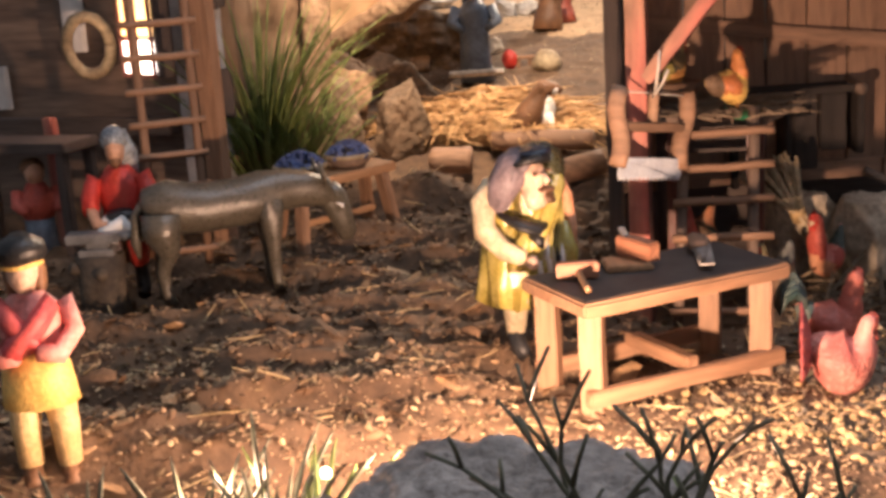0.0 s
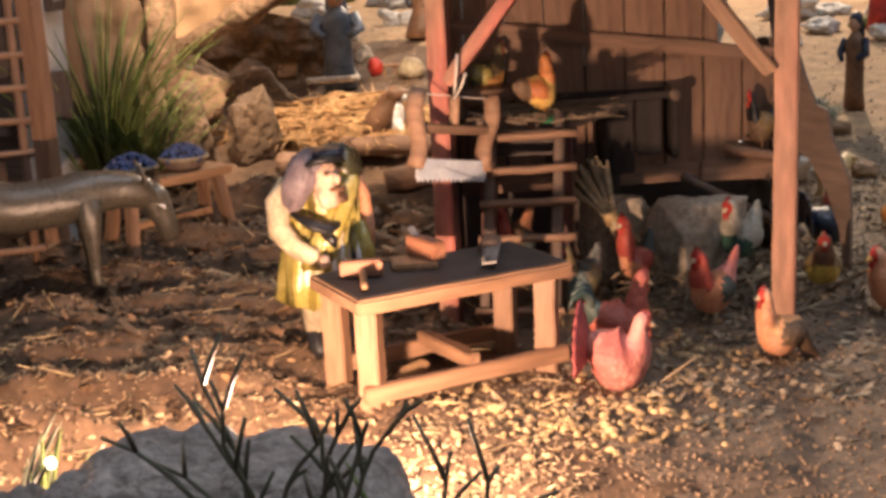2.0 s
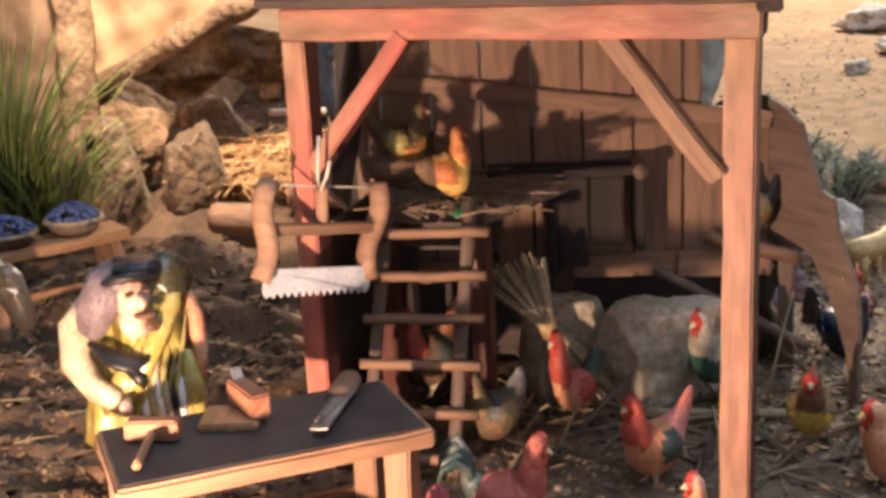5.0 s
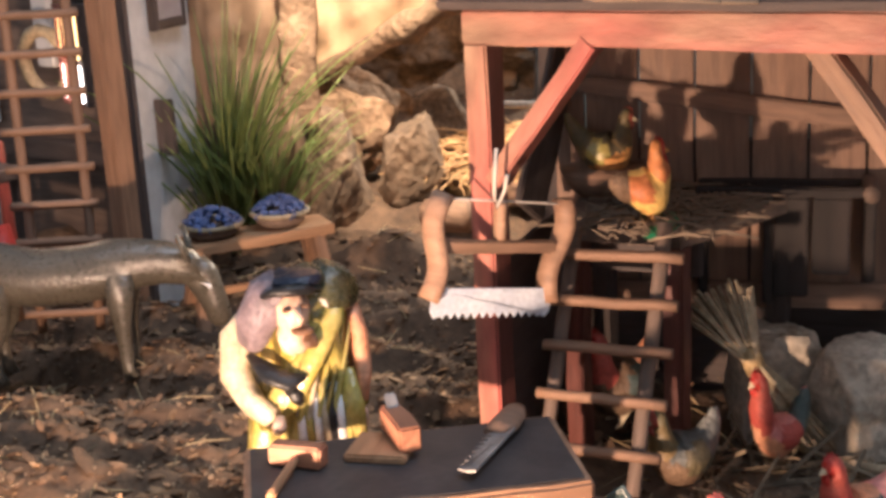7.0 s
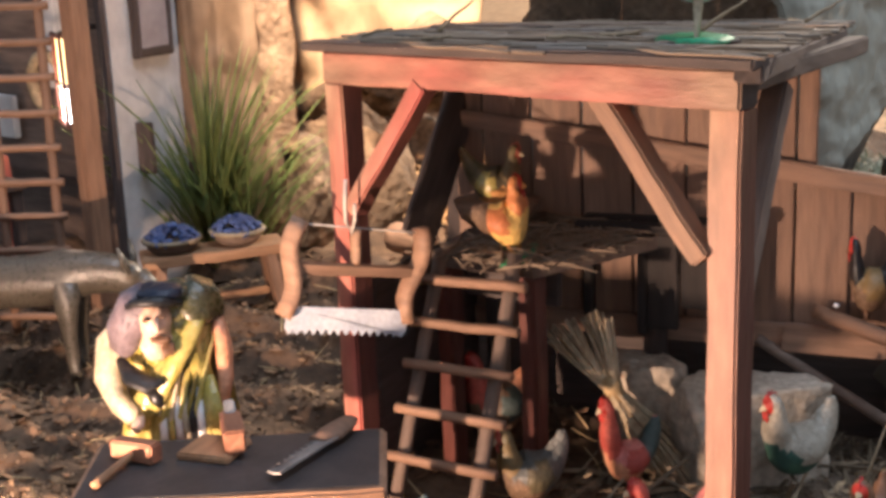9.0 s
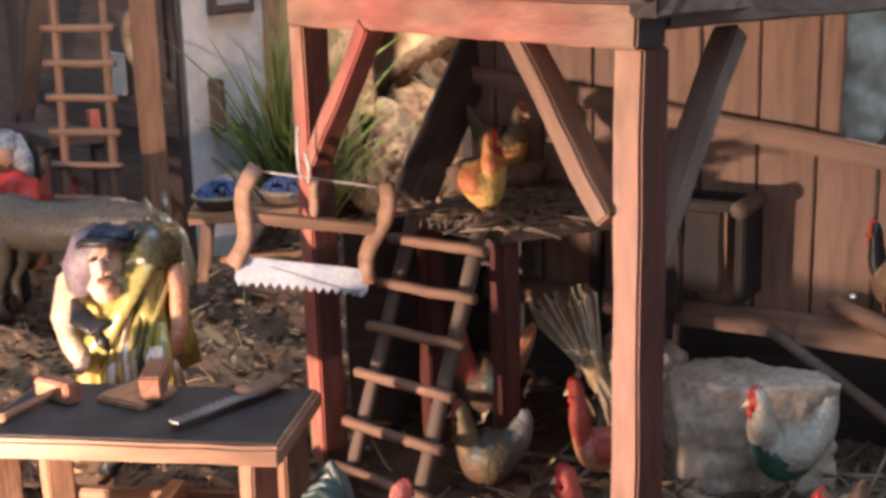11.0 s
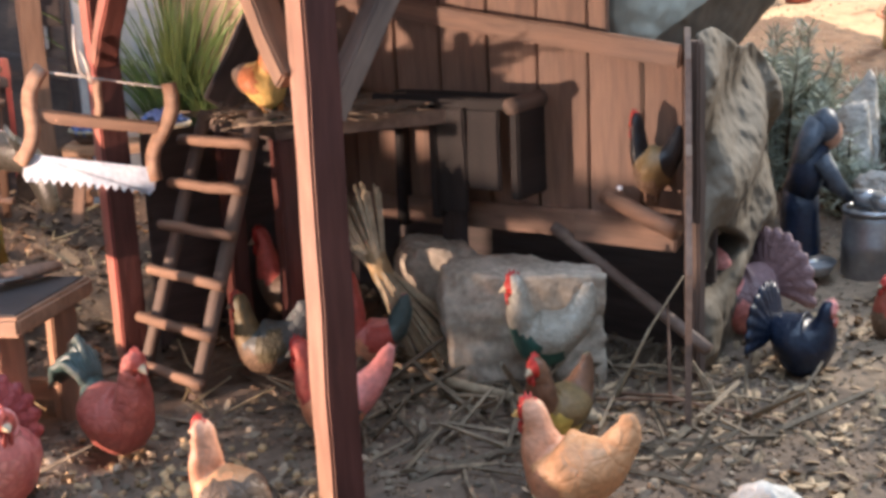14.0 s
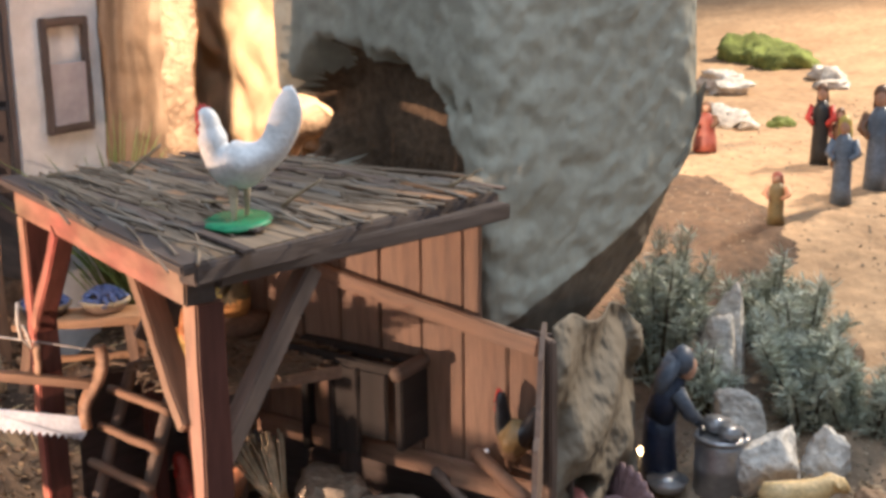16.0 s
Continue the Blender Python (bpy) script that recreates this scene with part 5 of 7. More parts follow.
# herdsman with a plate, in a yellow tunic
person("herdsman_figurine", pose(-0.400, -0.302, 0.008, 0, 0, -62) @ Matrix.Diagonal((0.096, 0.086, 0.118, 1)), [
    ("t", [(0.05, 0.10, 0), (0.0, 0.10, 0.03), (0, 0.10, 0.12)], [0.05, 0.055, 0.055], 4), ("t", [(0.05, -0.10, 0), (0.0, -0.10, 0.03), (0, -0.10, 0.12)], [0.05, 0.055, 0.055], 4),
    ("t", [(0, 0.10, 0.10), (0, 0.10, 0.25), (0, 0.08, 0.40)], [0.065, 0.075, 0.09], 1), ("t", [(0, -0.10, 0.10), (0, -0.10, 0.25), (0, -0.08, 0.40)], [0.065, 0.075, 0.09], 1),
    ("t", [(0, 0, 0.35), (0, 0, 0.48), (0, 0, 0.57)], [(0.20, 0.14), (0.18, 0.13), (0.145, 0.11)], 0), ("t", [(0, 0, 0.55), (0, 0, 0.60), (0, 0, 0.70), (0, 0, 0.78)], [(0.145, 0.11), (0.16, 0.115), (0.185, 0.12), (0.08, 0.07)], 5),
    ("l", (-0.03, 0.07, 0.83), (0.05, 0.035, 0.09), 4), ("l", (-0.03, -0.07, 0.83), (0.05, 0.035, 0.09), 4),
    ("t", [(0, 0.17, 0.74), (0.03, 0.22, 0.63), (0.12, 0.15, 0.56), (0.17, 0.05, 0.58)], [0.055, 0.052, 0.045, 0.035], 5), ("t", [(0, -0.17, 0.74), (0.03, -0.22, 0.63), (0.12, -0.15, 0.56), (0.17, -0.05, 0.58)], [0.055, 0.052, 0.045, 0.035], 5),
    ("t", [(0.08, 0.14, 0.76), (0.13, 0.04, 0.66), (0.14, -0.06, 0.60), (0.10, -0.16, 0.54)], [(0.04, 0.05), (0.05, 0.07), (0.05, 0.08), (0.02, 0.03)], 2), ("t", [(0.08, -0.14, 0.76), (0.13, -0.04, 0.66), (0.14, 0.06, 0.60)], [(0.04, 0.05), (0.05, 0.07), (0.03, 0.05)], 2),
    ("l", (0.02, 0, 0.87), (0.085, 0.078, 0.10), 3), ("t", [(0, 0, 0.90), (0, 0, 0.93), (-0.01, 0, 0.97), (-0.01, 0, 1.0)], [0.11, 0.135, 0.12, 0.04], 6), ("t", [(0, 0, 0.885), (0, 0, 0.915)], 0.108, 7),
], [SUN, FLEECE, SHAWL, FAIR, BROWN, PINK, BLACK, SUN], "clay herdsman in yellow tunic with red shawl and dark cap")

# seated smith in a red shirt, and the trunk before him
person("smith_figurine", scaled(-0.541, -0.030, 0.016, -62, 0.114) @ Matrix.Diagonal((1, 0.76, 1, 1)), [
    ("t", [(0.10, 0.10, 0), (0.05, 0.10, 0.03), (0.05, 0.10, 0.15), (0.08, 0.10, 0.22)], [0.05, 0.055, 0.06, 0.06], 3), ("t", [(0.10, -0.10, 0), (0.05, -0.10, 0.03), (0.05, -0.10, 0.15), (0.08, -0.10, 0.22)], [0.05, 0.055, 0.06, 0.06], 3),
    ("t", [(0.07, 0.10, 0.20), (0.10, 0.10, 0.32), (0.13, 0.10, 0.40)], [0.075, 0.085, 0.07], 0), ("t", [(0.07, -0.10, 0.20), (0.10, -0.10, 0.32), (0.13, -0.10, 0.40)], [0.075, 0.085, 0.07], 1),
    ("t", [(0.16, 0.10, 0.40), (0.0, 0.08, 0.41), (-0.1, 0.06, 0.40)], [0.085, 0.10, 0.12], 2), ("t", [(0.16, -0.10, 0.40), (0.0, -0.08, 0.41), (-0.1, -0.06, 0.40)], [0.085, 0.10, 0.12], 1),
    ("t", [(-0.10, 0, 0.18), (-0.10, 0, 0.40)], [(0.19, 0.14), (0.17, 0.13)], 4),
    ("t", [(-0.06, 0, 0.36), (-0.05, 0, 0.50), (-0.03, 0, 0.66), (-0.02, 0, 0.76)], [(0.18, 0.14), (0.16, 0.12), (0.19, 0.13), (0.09, 0.08)], 0),
    ("t", [(-0.02, 0.17, 0.70), (0.02, 0.23, 0.58), (0.09, 0.22, 0.52)], [0.075, 0.075, 0.06], 0), ("t", [(0.07, 0.22, 0.54), (0.13, 0.18, 0.45), (0.20, 0.08, 0.44)], [0.045, 0.04, 0.03], 5),
    ("t", [(-0.02, -0.17, 0.70), (0.02, -0.23, 0.58), (0.09, -0.22, 0.52)], [0.075, 0.075, 0.06], 0), ("t", [(0.07, -0.22, 0.54), (0.13, -0.18, 0.45), (0.20, -0.08, 0.44)], [0.045, 0.04, 0.03], 5),
    ("t", [(0.08, 0, 0.36), (0.14, 0, 0.52)], [(0.13, 0.05), (0.10, 0.05)], 3), ("t", [(0.22, 0.16, 0.36), (0.20, 0.02, 0.46), (0.21, -0.14, 0.40), (0.22, -0.20, 0.26)], [(0.03, 0.03), (0.05, 0.04), (0.05, 0.04), (0.03, 0.02)], 1),
    ("l", (0.02, 0, 0.87), (0.08, 0.075, 0.10), 5), ("l", (0.055, 0, 0.81), (0.045, 0.05, 0.05), 4),
    ("l", (-0.01, 0, 0.93), (0.10, 0.10, 0.075), 6), ("t", [(-0.06, 0.0, 0.93), (-0.10, 0.06, 0.80), (-0.10, 0.10, 0.68)], [(0.10, 0.06), (0.10, 0.05), (0.05, 0.03)], 6),
], [RED, WHITE, BLACK, BLACK, BROWN, SKIN, ASH_CLOTH], "clay smith in red shirt and grey headscarf sitting at work")
person("child_figurine", scaled(-0.672, 0.045, 0.010, -40, 0.084), [
    ("t", [(0, 0, 0), (0, 0, 0.3), (0, 0, 0.5)], [(0.15, 0.13), (0.14, 0.12), (0.13, 0.11)], 1), ("t", [(0, 0, 0.46), (0, 0, 0.62), (0, 0, 0.78)], [(0.14, 0.12), (0.17, 0.13), (0.08, 0.08)], 0),
    ("t", [(0, -0.17, 0.72), (0.06, -0.20, 0.60), (0.16, -0.14, 0.54)], [0.055, 0.05, 0.035], 0), ("t", [(0, 0.17, 0.72), (0.06, 0.20, 0.60), (0.16, 0.14, 0.54)], [0.055, 0.05, 0.035], 0),
    ("l", (0.02, 0, 0.88), (0.095, 0.09, 0.11), 2), ("l", (-0.02, 0, 0.92), (0.11, 0.11, 0.09), 3)], [CORAL, SLATE_BLUE, SKIN, BROWN], "small clay figure in a coral red jacket by the house")

# donkey
bm = bmesh.new()
body = tube(bm, [(-0.052, 0, 0.066), (-0.048, 0, 0.068), (-0.036, 0, 0.069), (-0.012, 0, 0.065), (0.014, 0, 0.066), (0.032, 0, 0.069), (0.046, 0, 0.071), (0.060, 0, 0.070), (0.074, 0, 0.066), (0.082, 0, 0.060)],
            [(0.005, 0.006), (0.014, 0.016), (0.0190, 0.0195), (0.0185, 0.0180), (0.0180, 0.0175), (0.0165, 0.0180), (0.0120, 0.0155), (0.0105, 0.0135), (0.0100, 0.0115), (0.0075, 0.0075)], 18)
tube(bm, [(0.077, 0, 0.068), (0.082, 0, 0.060), (0.087, 0, 0.044), (0.090, 0, 0.032), (0.090, 0, 0.027)], [(0.0070, 0.0085), (0.0085, 0.0105), (0.0062, 0.0085), (0.0060, 0.0070), (0.003, 0.004)], 14)
for side in (-1, 1):
    tube(bm, [(-0.041, side * 0.010, 0.066), (-0.042, side * 0.012, 0.050), (-0.039, side * 0.0115, 0.036), (-0.044, side * 0.011, 0.024), (-0.043, side * 0.011, 0.008), (-0.041, side * 0.011, 0.0)],
         [0.0145, 0.0125, 0.0068, 0.0042, 0.0036, 0.0050], 12)
    tube(bm, [(0.034, side * 0.009, 0.066), (0.034, side * 0.0105, 0.048), (0.034, side * 0.0105, 0.030), (0.034, side * 0.0105, 0.018), (0.034, side * 0.0105, 0.006), (0.036, side * 0.0105, 0.0)],
         [0.0100, 0.0080, 0.0050, 0.0042, 0.0035, 0.0050], 12)
    tube(bm, [(0.076, side * 0.006, 0.071), (0.074, side * 0.010, 0.080), (0.071, side * 0.013, 0.090)], [(0.003, 0.002), (0.0045, 0.002), (0.001, 0.001)], 8)
    lump(bm, (0.0865, side * 0.0072, 0.055), (0.0015, 0.0015, 0.0022), 1, sub=2)
tube(bm, [(-0.051, 0, 0.074), (-0.057, 0, 0.066), (-0.059, 0, 0.046), (-0.058, 0, 0.034)], [0.0035, 0.0028, 0.0035, 0.0012], 8)
for v in bm.verts:
    v.co += 0.0009 * noise.noise_vector(v.co * 80) + 0.0005 * noise.noise_vector(v.co * 210)
solo("donkey_figurine", weld(bm), [DONKEY, WHITE], pose(-0.470, -0.023, 0.0165, 0, 0, 40) @ Matrix.Diagonal((0.95, 0.92, 0.91, 1)), "glossy dark grey clay donkey with lowered head", "donkey")

# woman in blue bending over the churns
person("shepherdess_figurine", pose(-0.067, 0.344, ground_z(-0.067, 0.344) - 0.002, 0, 0, 58) @ Matrix.Diagonal((0.080, 0.074, 0.098, 1)), [
    ("t", [(-0.02, 0, 0), (-0.02, 0, 0.15), (-0.03, 0, 0.36), (-0.02, 0, 0.50)], [(0.17, 0.15), (0.16, 0.14), (0.16, 0.13), (0.14, 0.12)], 0),
    ("t", [(-0.03, 0, 0.46), (0.02, 0, 0.60), (0.10, 0, 0.74)], [(0.15, 0.12), (0.17, 0.12), (0.08, 0.08)], 0),
    ("t", [(0.06, 0.16, 0.68), (0.15, 0.20, 0.55), (0.27, 0.12, 0.46)], [0.06, 0.05, 0.035], 0), ("t", [(0.06, -0.16, 0.68), (0.15, -0.20, 0.55), (0.27, -0.12, 0.46)], [0.06, 0.05, 0.035], 1),
    ("l", (0.17, 0, 0.80), (0.08, 0.08, 0.09), 2), ("l", (0.13, 0, 0.84), (0.10, 0.11, 0.10), 1), ("t", [(0.09, 0, 0.86), (0.0, 0, 0.74), (-0.08, 0, 0.55)], [(0.11, 0.08), (0.15, 0.06), (0.08, 0.03)], 1),
], [NAVY, DUSK, SKIN], "clay woman in dark blue robe bending over tin churns")


def robed(name, x, y, turn, s, cols, label, lift=0.0, seated=False, slim=1.0):
    z = ground_z(x, y) + lift
    low = [(0, 0, 0), (0, 0, 0.2), (0, 0, 0.5), (0, 0, 0.68), (0, 0, 0.80)]
    rad = [(0.17, 0.15), (0.15, 0.13), (0.14, 0.12), (0.17, 0.12), (0.07, 0.07)]
    if seated:
        low, rad = [(0.1, 0, 0), (0.06, 0, 0.2), (-0.02, 0, 0.42), (0, 0, 0.62), (0, 0, 0.78)], [(0.24, 0.26), (0.23, 0.2), (0.18, 0.14), (0.18, 0.13), (0.07, 0.07)]
    person(name, scaled(x, y, z, turn, s) @ Matrix.Diagonal((slim, slim, 1, 1)), [
        ("t", low, rad, 0), ("t", [(0, 0.16, 0.72), (0.06, 0.22, 0.58), (0.17, 0.12, 0.52)], [0.06, 0.055, 0.035], 1), ("t", [(0, -0.16, 0.72), (0.06, -0.22, 0.58), (0.17, -0.12, 0.52)], [0.06, 0.055, 0.035], 1),
        ("l", (0.02, 0, 0.88), (0.085, 0.08, 0.10), 2), ("l", (-0.01, 0, 0.92), (0.10, 0.10, 0.085), 3), ("t", [(-0.03, 0, 0.92), (-0.09, 0, 0.78), (-0.10, 0, 0.62)], [(0.09, 0.05), (0.11, 0.04), (0.06, 0.02)], 3)],
        cols, label)


robed("shepherd_figurine", -0.467, 0.498, -70, 0.105, [SLATE_BLUE, SLATE_BLUE, SKIN, SLATE_BLUE], "clay shepherd in slate blue robe standing in the yard")
robed("kneeling_figurine", -0.45, 0.72, -100, 0.075, [BROWN, BLACK, SKIN, BLACK], "dark brown clay figure kneeling in the yard", seated=True)
robed("wanderer_figurine", 0.040, 0.56, -120, 0.092, [BROWN, NAVY, SKIN, NAVY], "clay wanderer in russet robe with blue shawl on the slope", slim=0.68)
robed("wanderer_figurine", 0.068, 0.85, -100, 0.105, [RED, NAVY, SKIN, BROWN], "clay wanderer in red robe on the far slope")
robed("couple_figurine", -0.345, 0.835, -60, 0.082, [BLACK, RED, SKIN, BROWN], "clay woman in black skirt and red blouse on the slope", slim=0.68)
robed("couple_figurine", -0.332, 0.848, -60, 0.060, [BROWN, RUST, SKIN, BROWN], "small clay figure in brown coat beside the woman", slim=0.75)
robed("digger_figurine", -0.248, 0.745, -60, 0.080, [SLATE_BLUE, SLATE_BLUE, SKIN, YELLOW], "clay digger in blue with yellow hat", slim=0.72)
robed("digger_figurine", -0.262, 0.815, -60, 0.098, [SLATE_BLUE, BROWN, SKIN, BROWN], "clay man in grey-blue standing behind the digger", slim=0.75)
robed("sitting_figurine", -0.449, 0.782, -50, 0.052, [RUST, BROWN, SKIN, BROWN], "clay figure in brown shawl sitting on the slope", seated=True)
robed("bust_figurine", -0.250, 0.660, -60, 0.046, [UMBER, PEACH, SKIN, RUST], "faded pink clay figure among the bushes")

# sheep, dog
bm = bmesh.new()
tube(bm, [(-0.024, 0, 0.021), (-0.020, 0, 0.022), (-0.006, 0, 0.021), (0.010, 0, 0.0215), (0.018, 0, 0.024), (0.024, 0, 0.0275), (0.029, 0, 0.0255), (0.034, 0, 0.022)],
     [0.003, 0.0085, 0.0095, 0.009, 0.0075, 0.006, 0.005, 0.0028], 16)
for sx in (-0.016, 0.013):
    for sy in (-0.005, 0.005):
        tube(bm, [(sx, sy, 0.018), (sx + 0.001, sy, 0.008), (sx, sy, -0.001)], [0.0042, 0.0026, 0.0028], 8)
for sy in (-1, 1):
    lump(bm, (0.0235, sy * 0.007, 0.029), (0.0018, 0.0042, 0.0022), sub=2)
for v in bm.verts:
    v.co += 0.0011 * noise.noise_vector(v.co * 190)
solo("sheep_figurine", weld(bm), [FLEECE], pose(0.0265, 0.358, ground_z(0.0265, 0.358), 0, 0, 62) @ Matrix.Diagonal((0.9, 0.9, 0.92, 1)), "cream clay sheep standing on the gravel", "sheep")
bm = bmesh.new()
tube(bm, [(-0.015, 0, 0.004), (-0.012, 0, 0.010), (-0.006, 0, 0.018), (0.000, 0, 0.027), (0.003, 0, 0.034), (0.007, 0, 0.0375), (0.013, 0, 0.0365), (0.018, 0, 0.0345)],
     [0.006, 0.0115, 0.0115, 0.0095, 0.0075, 0.0068, 0.0042, 0.0022], 14)
lump(bm, (0.0065, 0.0, 0.021), (0.0062, 0.0078, 0.0135), 1)
lump(bm, (0.0125, 0.0, 0.0355), (0.0045, 0.0045, 0.0038), 1, sub=2)
lump(bm, (-0.010, 0.0, 0.007), (0.012, 0.0125, 0.0078), 0)
for side in (-1, 1):
    tube(bm, [(0.007, side * 0.0045, 0.020), (0.0095, side * 0.0048, 0.008), (0.010, side * 0.0048, 0.0005), (0.014, side * 0.0048, 0.001)], [0.0042, 0.003, 0.003, 0.002], 8, 1)
    lump(bm, (0.003, side * 0.0065, 0.0375), (0.0028, 0.0016, 0.0055), 0, sub=2)
for v in bm.verts:
    v.co += 0.0006 * noise.noise_vector(v.co * 160)
solo("dog_figurine", weld(bm), [BROWN, WHITE], pose(-0.3545, 0.335, ground_z(-0.3545, 0.335) + 0.006, 0, 0, 14) @ Matrix.Diagonal((1.2, 1.2, 1.22, 1)), "brown and white clay dog sitting by the hay", "dog")

# ---- litter on the ground ----


def scatter(name, count, spot, size, material, label, seed, shape="pebble", category="gravel"):
    """Many small pieces in one mesh. spot(rnd) gives x, y; size(rnd) a length."""
    rnd = random.Random(seed)
    verts, faces = [], []
    ico = bmesh.new()
    bmesh.ops.create_icosphere(ico, subdivisions=1, radius=1)
    iv, jf = [v.co.copy() for v in ico.verts], [[v.index for v in f.verts] for f in ico.faces]
    ico.free()
    for _ in range(count):
        x, y = spot(rnd)
        s = size(rnd)
        n = len(verts)
        turn = Euler((rnd.gauss(0, 0.35), rnd.gauss(0, 0.35), rnd.uniform(0, 6.28))).to_matrix()
        z = ground_z(x, y)
        if shape == "pebble":
            r = Vector((s * rnd.uniform(0.8, 1.3), s * rnd.uniform(0.7, 1.0), s * rnd.uniform(0.45, 0.8)))
            c = Vector((x, y, z + r.z * 0.35))
            verts += [c + turn @ Vector((v.x * r.x, v.y * r.y, v.z * r.z)) * (1 + 0.12 * rnd.uniform(-1, 1)) for v in iv]
            faces += [[n + k for k in f] for f in jf]
        else:
            w, h = (s * 0.022, s * 0.022) if shape == "straw" else (s * 0.28, s * 0.06)
            w, h = max(w, 0.0006), max(h, 0.0005)
            bow = rnd.uniform(-0.1, 0.1) * s
            c = Vector((x, y, z + h + rnd.uniform(0, 0.002)))
            for px, py in ((-0.5, 0), (0, bow), (0.5, 0)):
                k = 0.55 if px else 1.0
                verts += [c + turn @ Vector((px * s, py + a * w * k, b * h * k)) for a, b in ((-1, 0), (0, -1), (1, 0), (0, 1))]
            for q in (0, 4):
                faces += [[n + q + k, n + q + (k + 1) % 4, n + q + 4 + (k + 1) % 4, n + q + 4 + k] for k in range(4)]
            faces += [[n + 3, n + 2, n + 1, n], [n + 8, n + 9, n + 10, n + 11]]
    me = bpy.data.meshes.new(name)
    me.from_pydata(verts, [], faces)
    me.materials.append(material)
    return tagged(new(name, me), label, category, kind="stuff")


def island(base, var, rough=0.7):
    """A litter material whose pieces differ one from another."""
    m = mat("litter_%d" % len(MATS), base, None, rough, 200, 0.25, 0.4, 700)
    n, l = m.node_tree.nodes, m.node_tree.links
    geo, hue, rng = n.new("ShaderNodeNewGeometry"), n.new("ShaderNodeHueSaturation"), n.new("ShaderNodeMapRange")
    b = n["Principled BSDF"]
    src = b.inputs["Base Color"].links[0].from_socket
    rng.inputs["To Min"].default_value, rng.inputs["To Max"].default_value = 1 - var, 1 + var
    l.new(geo.outputs["Random Per Island"], rng.inputs[0])
    l.new(rng.outputs[0], hue.inputs["Value"])
    l.new(src, hue.inputs["Color"])
    l.new(hue.outputs[0], b.inputs["Base Color"])
    return m


GRAVEL, CHIP, PEA, STALK, PALE = island((0.30, 0.205, 0.125), 0.45), island((0.40, 0.25, 0.13), 0.6), island((0.52, 0.36, 0.18), 0.4, 0.5), island((0.46, 0.34, 0.18), 0.55), island((0.36, 0.285, 0.195), 0.4)

DULL_STALK = island((0.27, 0.205, 0.13), 0.5)
PALE_CHIP = island((0.50, 0.36, 0.21), 0.55, 0.8)
MULCH = island((0.21, 0.125, 0.07), 0.5, 0.85)


def area(x0, x1, y0, y1):
    return lambda r: (r.uniform(x0, x1), r.uniform(y0, y1))


def ring(x, y, sx, sy):
    return lambda r: (r.gauss(x, sx), r.gauss(y, sy))


scatter("gravel", 9000, area(-0.32, 0.16, -0.40, -0.06), lambda r: r.uniform(0.0005, 0.0016), GRAVEL, "fine brown gravel and sand before the bench", 1)
scatter("gravel", 6000, area(-0.12, 0.20, -0.10, 0.22), lambda r: r.uniform(0.0005, 0.0014), GRAVEL, "fine brown gravel round the shed", 2)
scatter("gravel", 300, area(-0.11, 0.20, -0.10, 0.16), lambda r: r.uniform(0.0014, 0.0032), PALE, "coarse pale rubble between the hens", 31)
scatter("gravel", 5000, area(-0.62, -0.2, -0.42, 0.15), lambda r: r.uniform(0.0006, 0.0018), GRAVEL, "fine brown crumbs of earth in the yard", 3)
scatter("gravel", 4000, area(-0.1, 0.25, 0.18, 0.50), lambda r: r.uniform(0.0006, 0.0018), PALE, "pale crumbs on the bank", 4)
scatter("gravel", 3000, area(-0.6, 0.3, 0.45, 1.3), lambda r: r.uniform(0.0006, 0.0018), PALE, "crumbs of earth on the slope", 5)
scatter("grain", 260, ring(-0.085, -0.135, 0.035, 0.022), lambda r: r.uniform(0.0018, 0.0034), PEA, "round yellow grains spilled before the bench", 6, category="grain")
scatter("grain", 170, ring(-0.045, -0.03, 0.03, 0.025), lambda r: r.uniform(0.0018, 0.003), PEA, "round grains between the hens", 7, category="grain")
scatter("chips", 420, area(-0.62, -0.18, -0.36, 0.2), lambda r: r.uniform(0.003, 0.012) if r.random() < 0.85 else r.uniform(0.012, 0.024), CHIP, "wood shavings and bark chips in the yard", 8, "chip", "wood chips")
scatter("chips", 1500, area(-0.02, 0.24, 0.13, 0.42), lambda r: r.uniform(0.003, 0.008), PALE_CHIP, "pale flakes on the gravel bank", 9, "chip", "wood chips")
scatter("chips", 420, area(-0.14, 0.16, -0.16, 0.10), lambda r: r.uniform(0.003, 0.0085), PALE, "pale flakes and bark between the hens", 10, "chip", "wood chips")
scatter("bark_mulch", 4200, area(-0.62, -0.17, -0.34, 0.24), lambda r: r.uniform(0.0025, 0.009) if r.random() < 0.93 else r.uniform(0.009, 0.018), MULCH, "brown bark mulch trodden into the yard", 21, "chip", "mulch")
scatter("chips", 2200, area(-0.50, -0.06, -0.335, -0.13), lambda r: r.uniform(0.0018, 0.0056), PALE_CHIP, "small bright wood chips and crumbs at the front of the yard", 41, "chip", "wood chips")
scatter("chips", 900, area(-0.60, -0.17, -0.14, 0.24), lambda r: r.uniform(0.0022, 0.0065), CHIP, "wood crumbs trodden into the yard", 42, "chip", "wood chips")
scatter("straw", 420, area(-0.6, -0.1, -0.38, 0.25), lambda r: r.uniform(0.012, 0.035), STALK, "loose straws on the trodden earth", 11, "straw", "straw")
scatter("straw", 230, area(-0.13, 0.07, 0.04, 0.2), lambda r: r.uniform(0.012, 0.06) if r.random() < 0.85 else r.uniform(0.05, 0.09), DULL_STALK, "thick litter of straw inside the shed", 12, "straw", "straw")
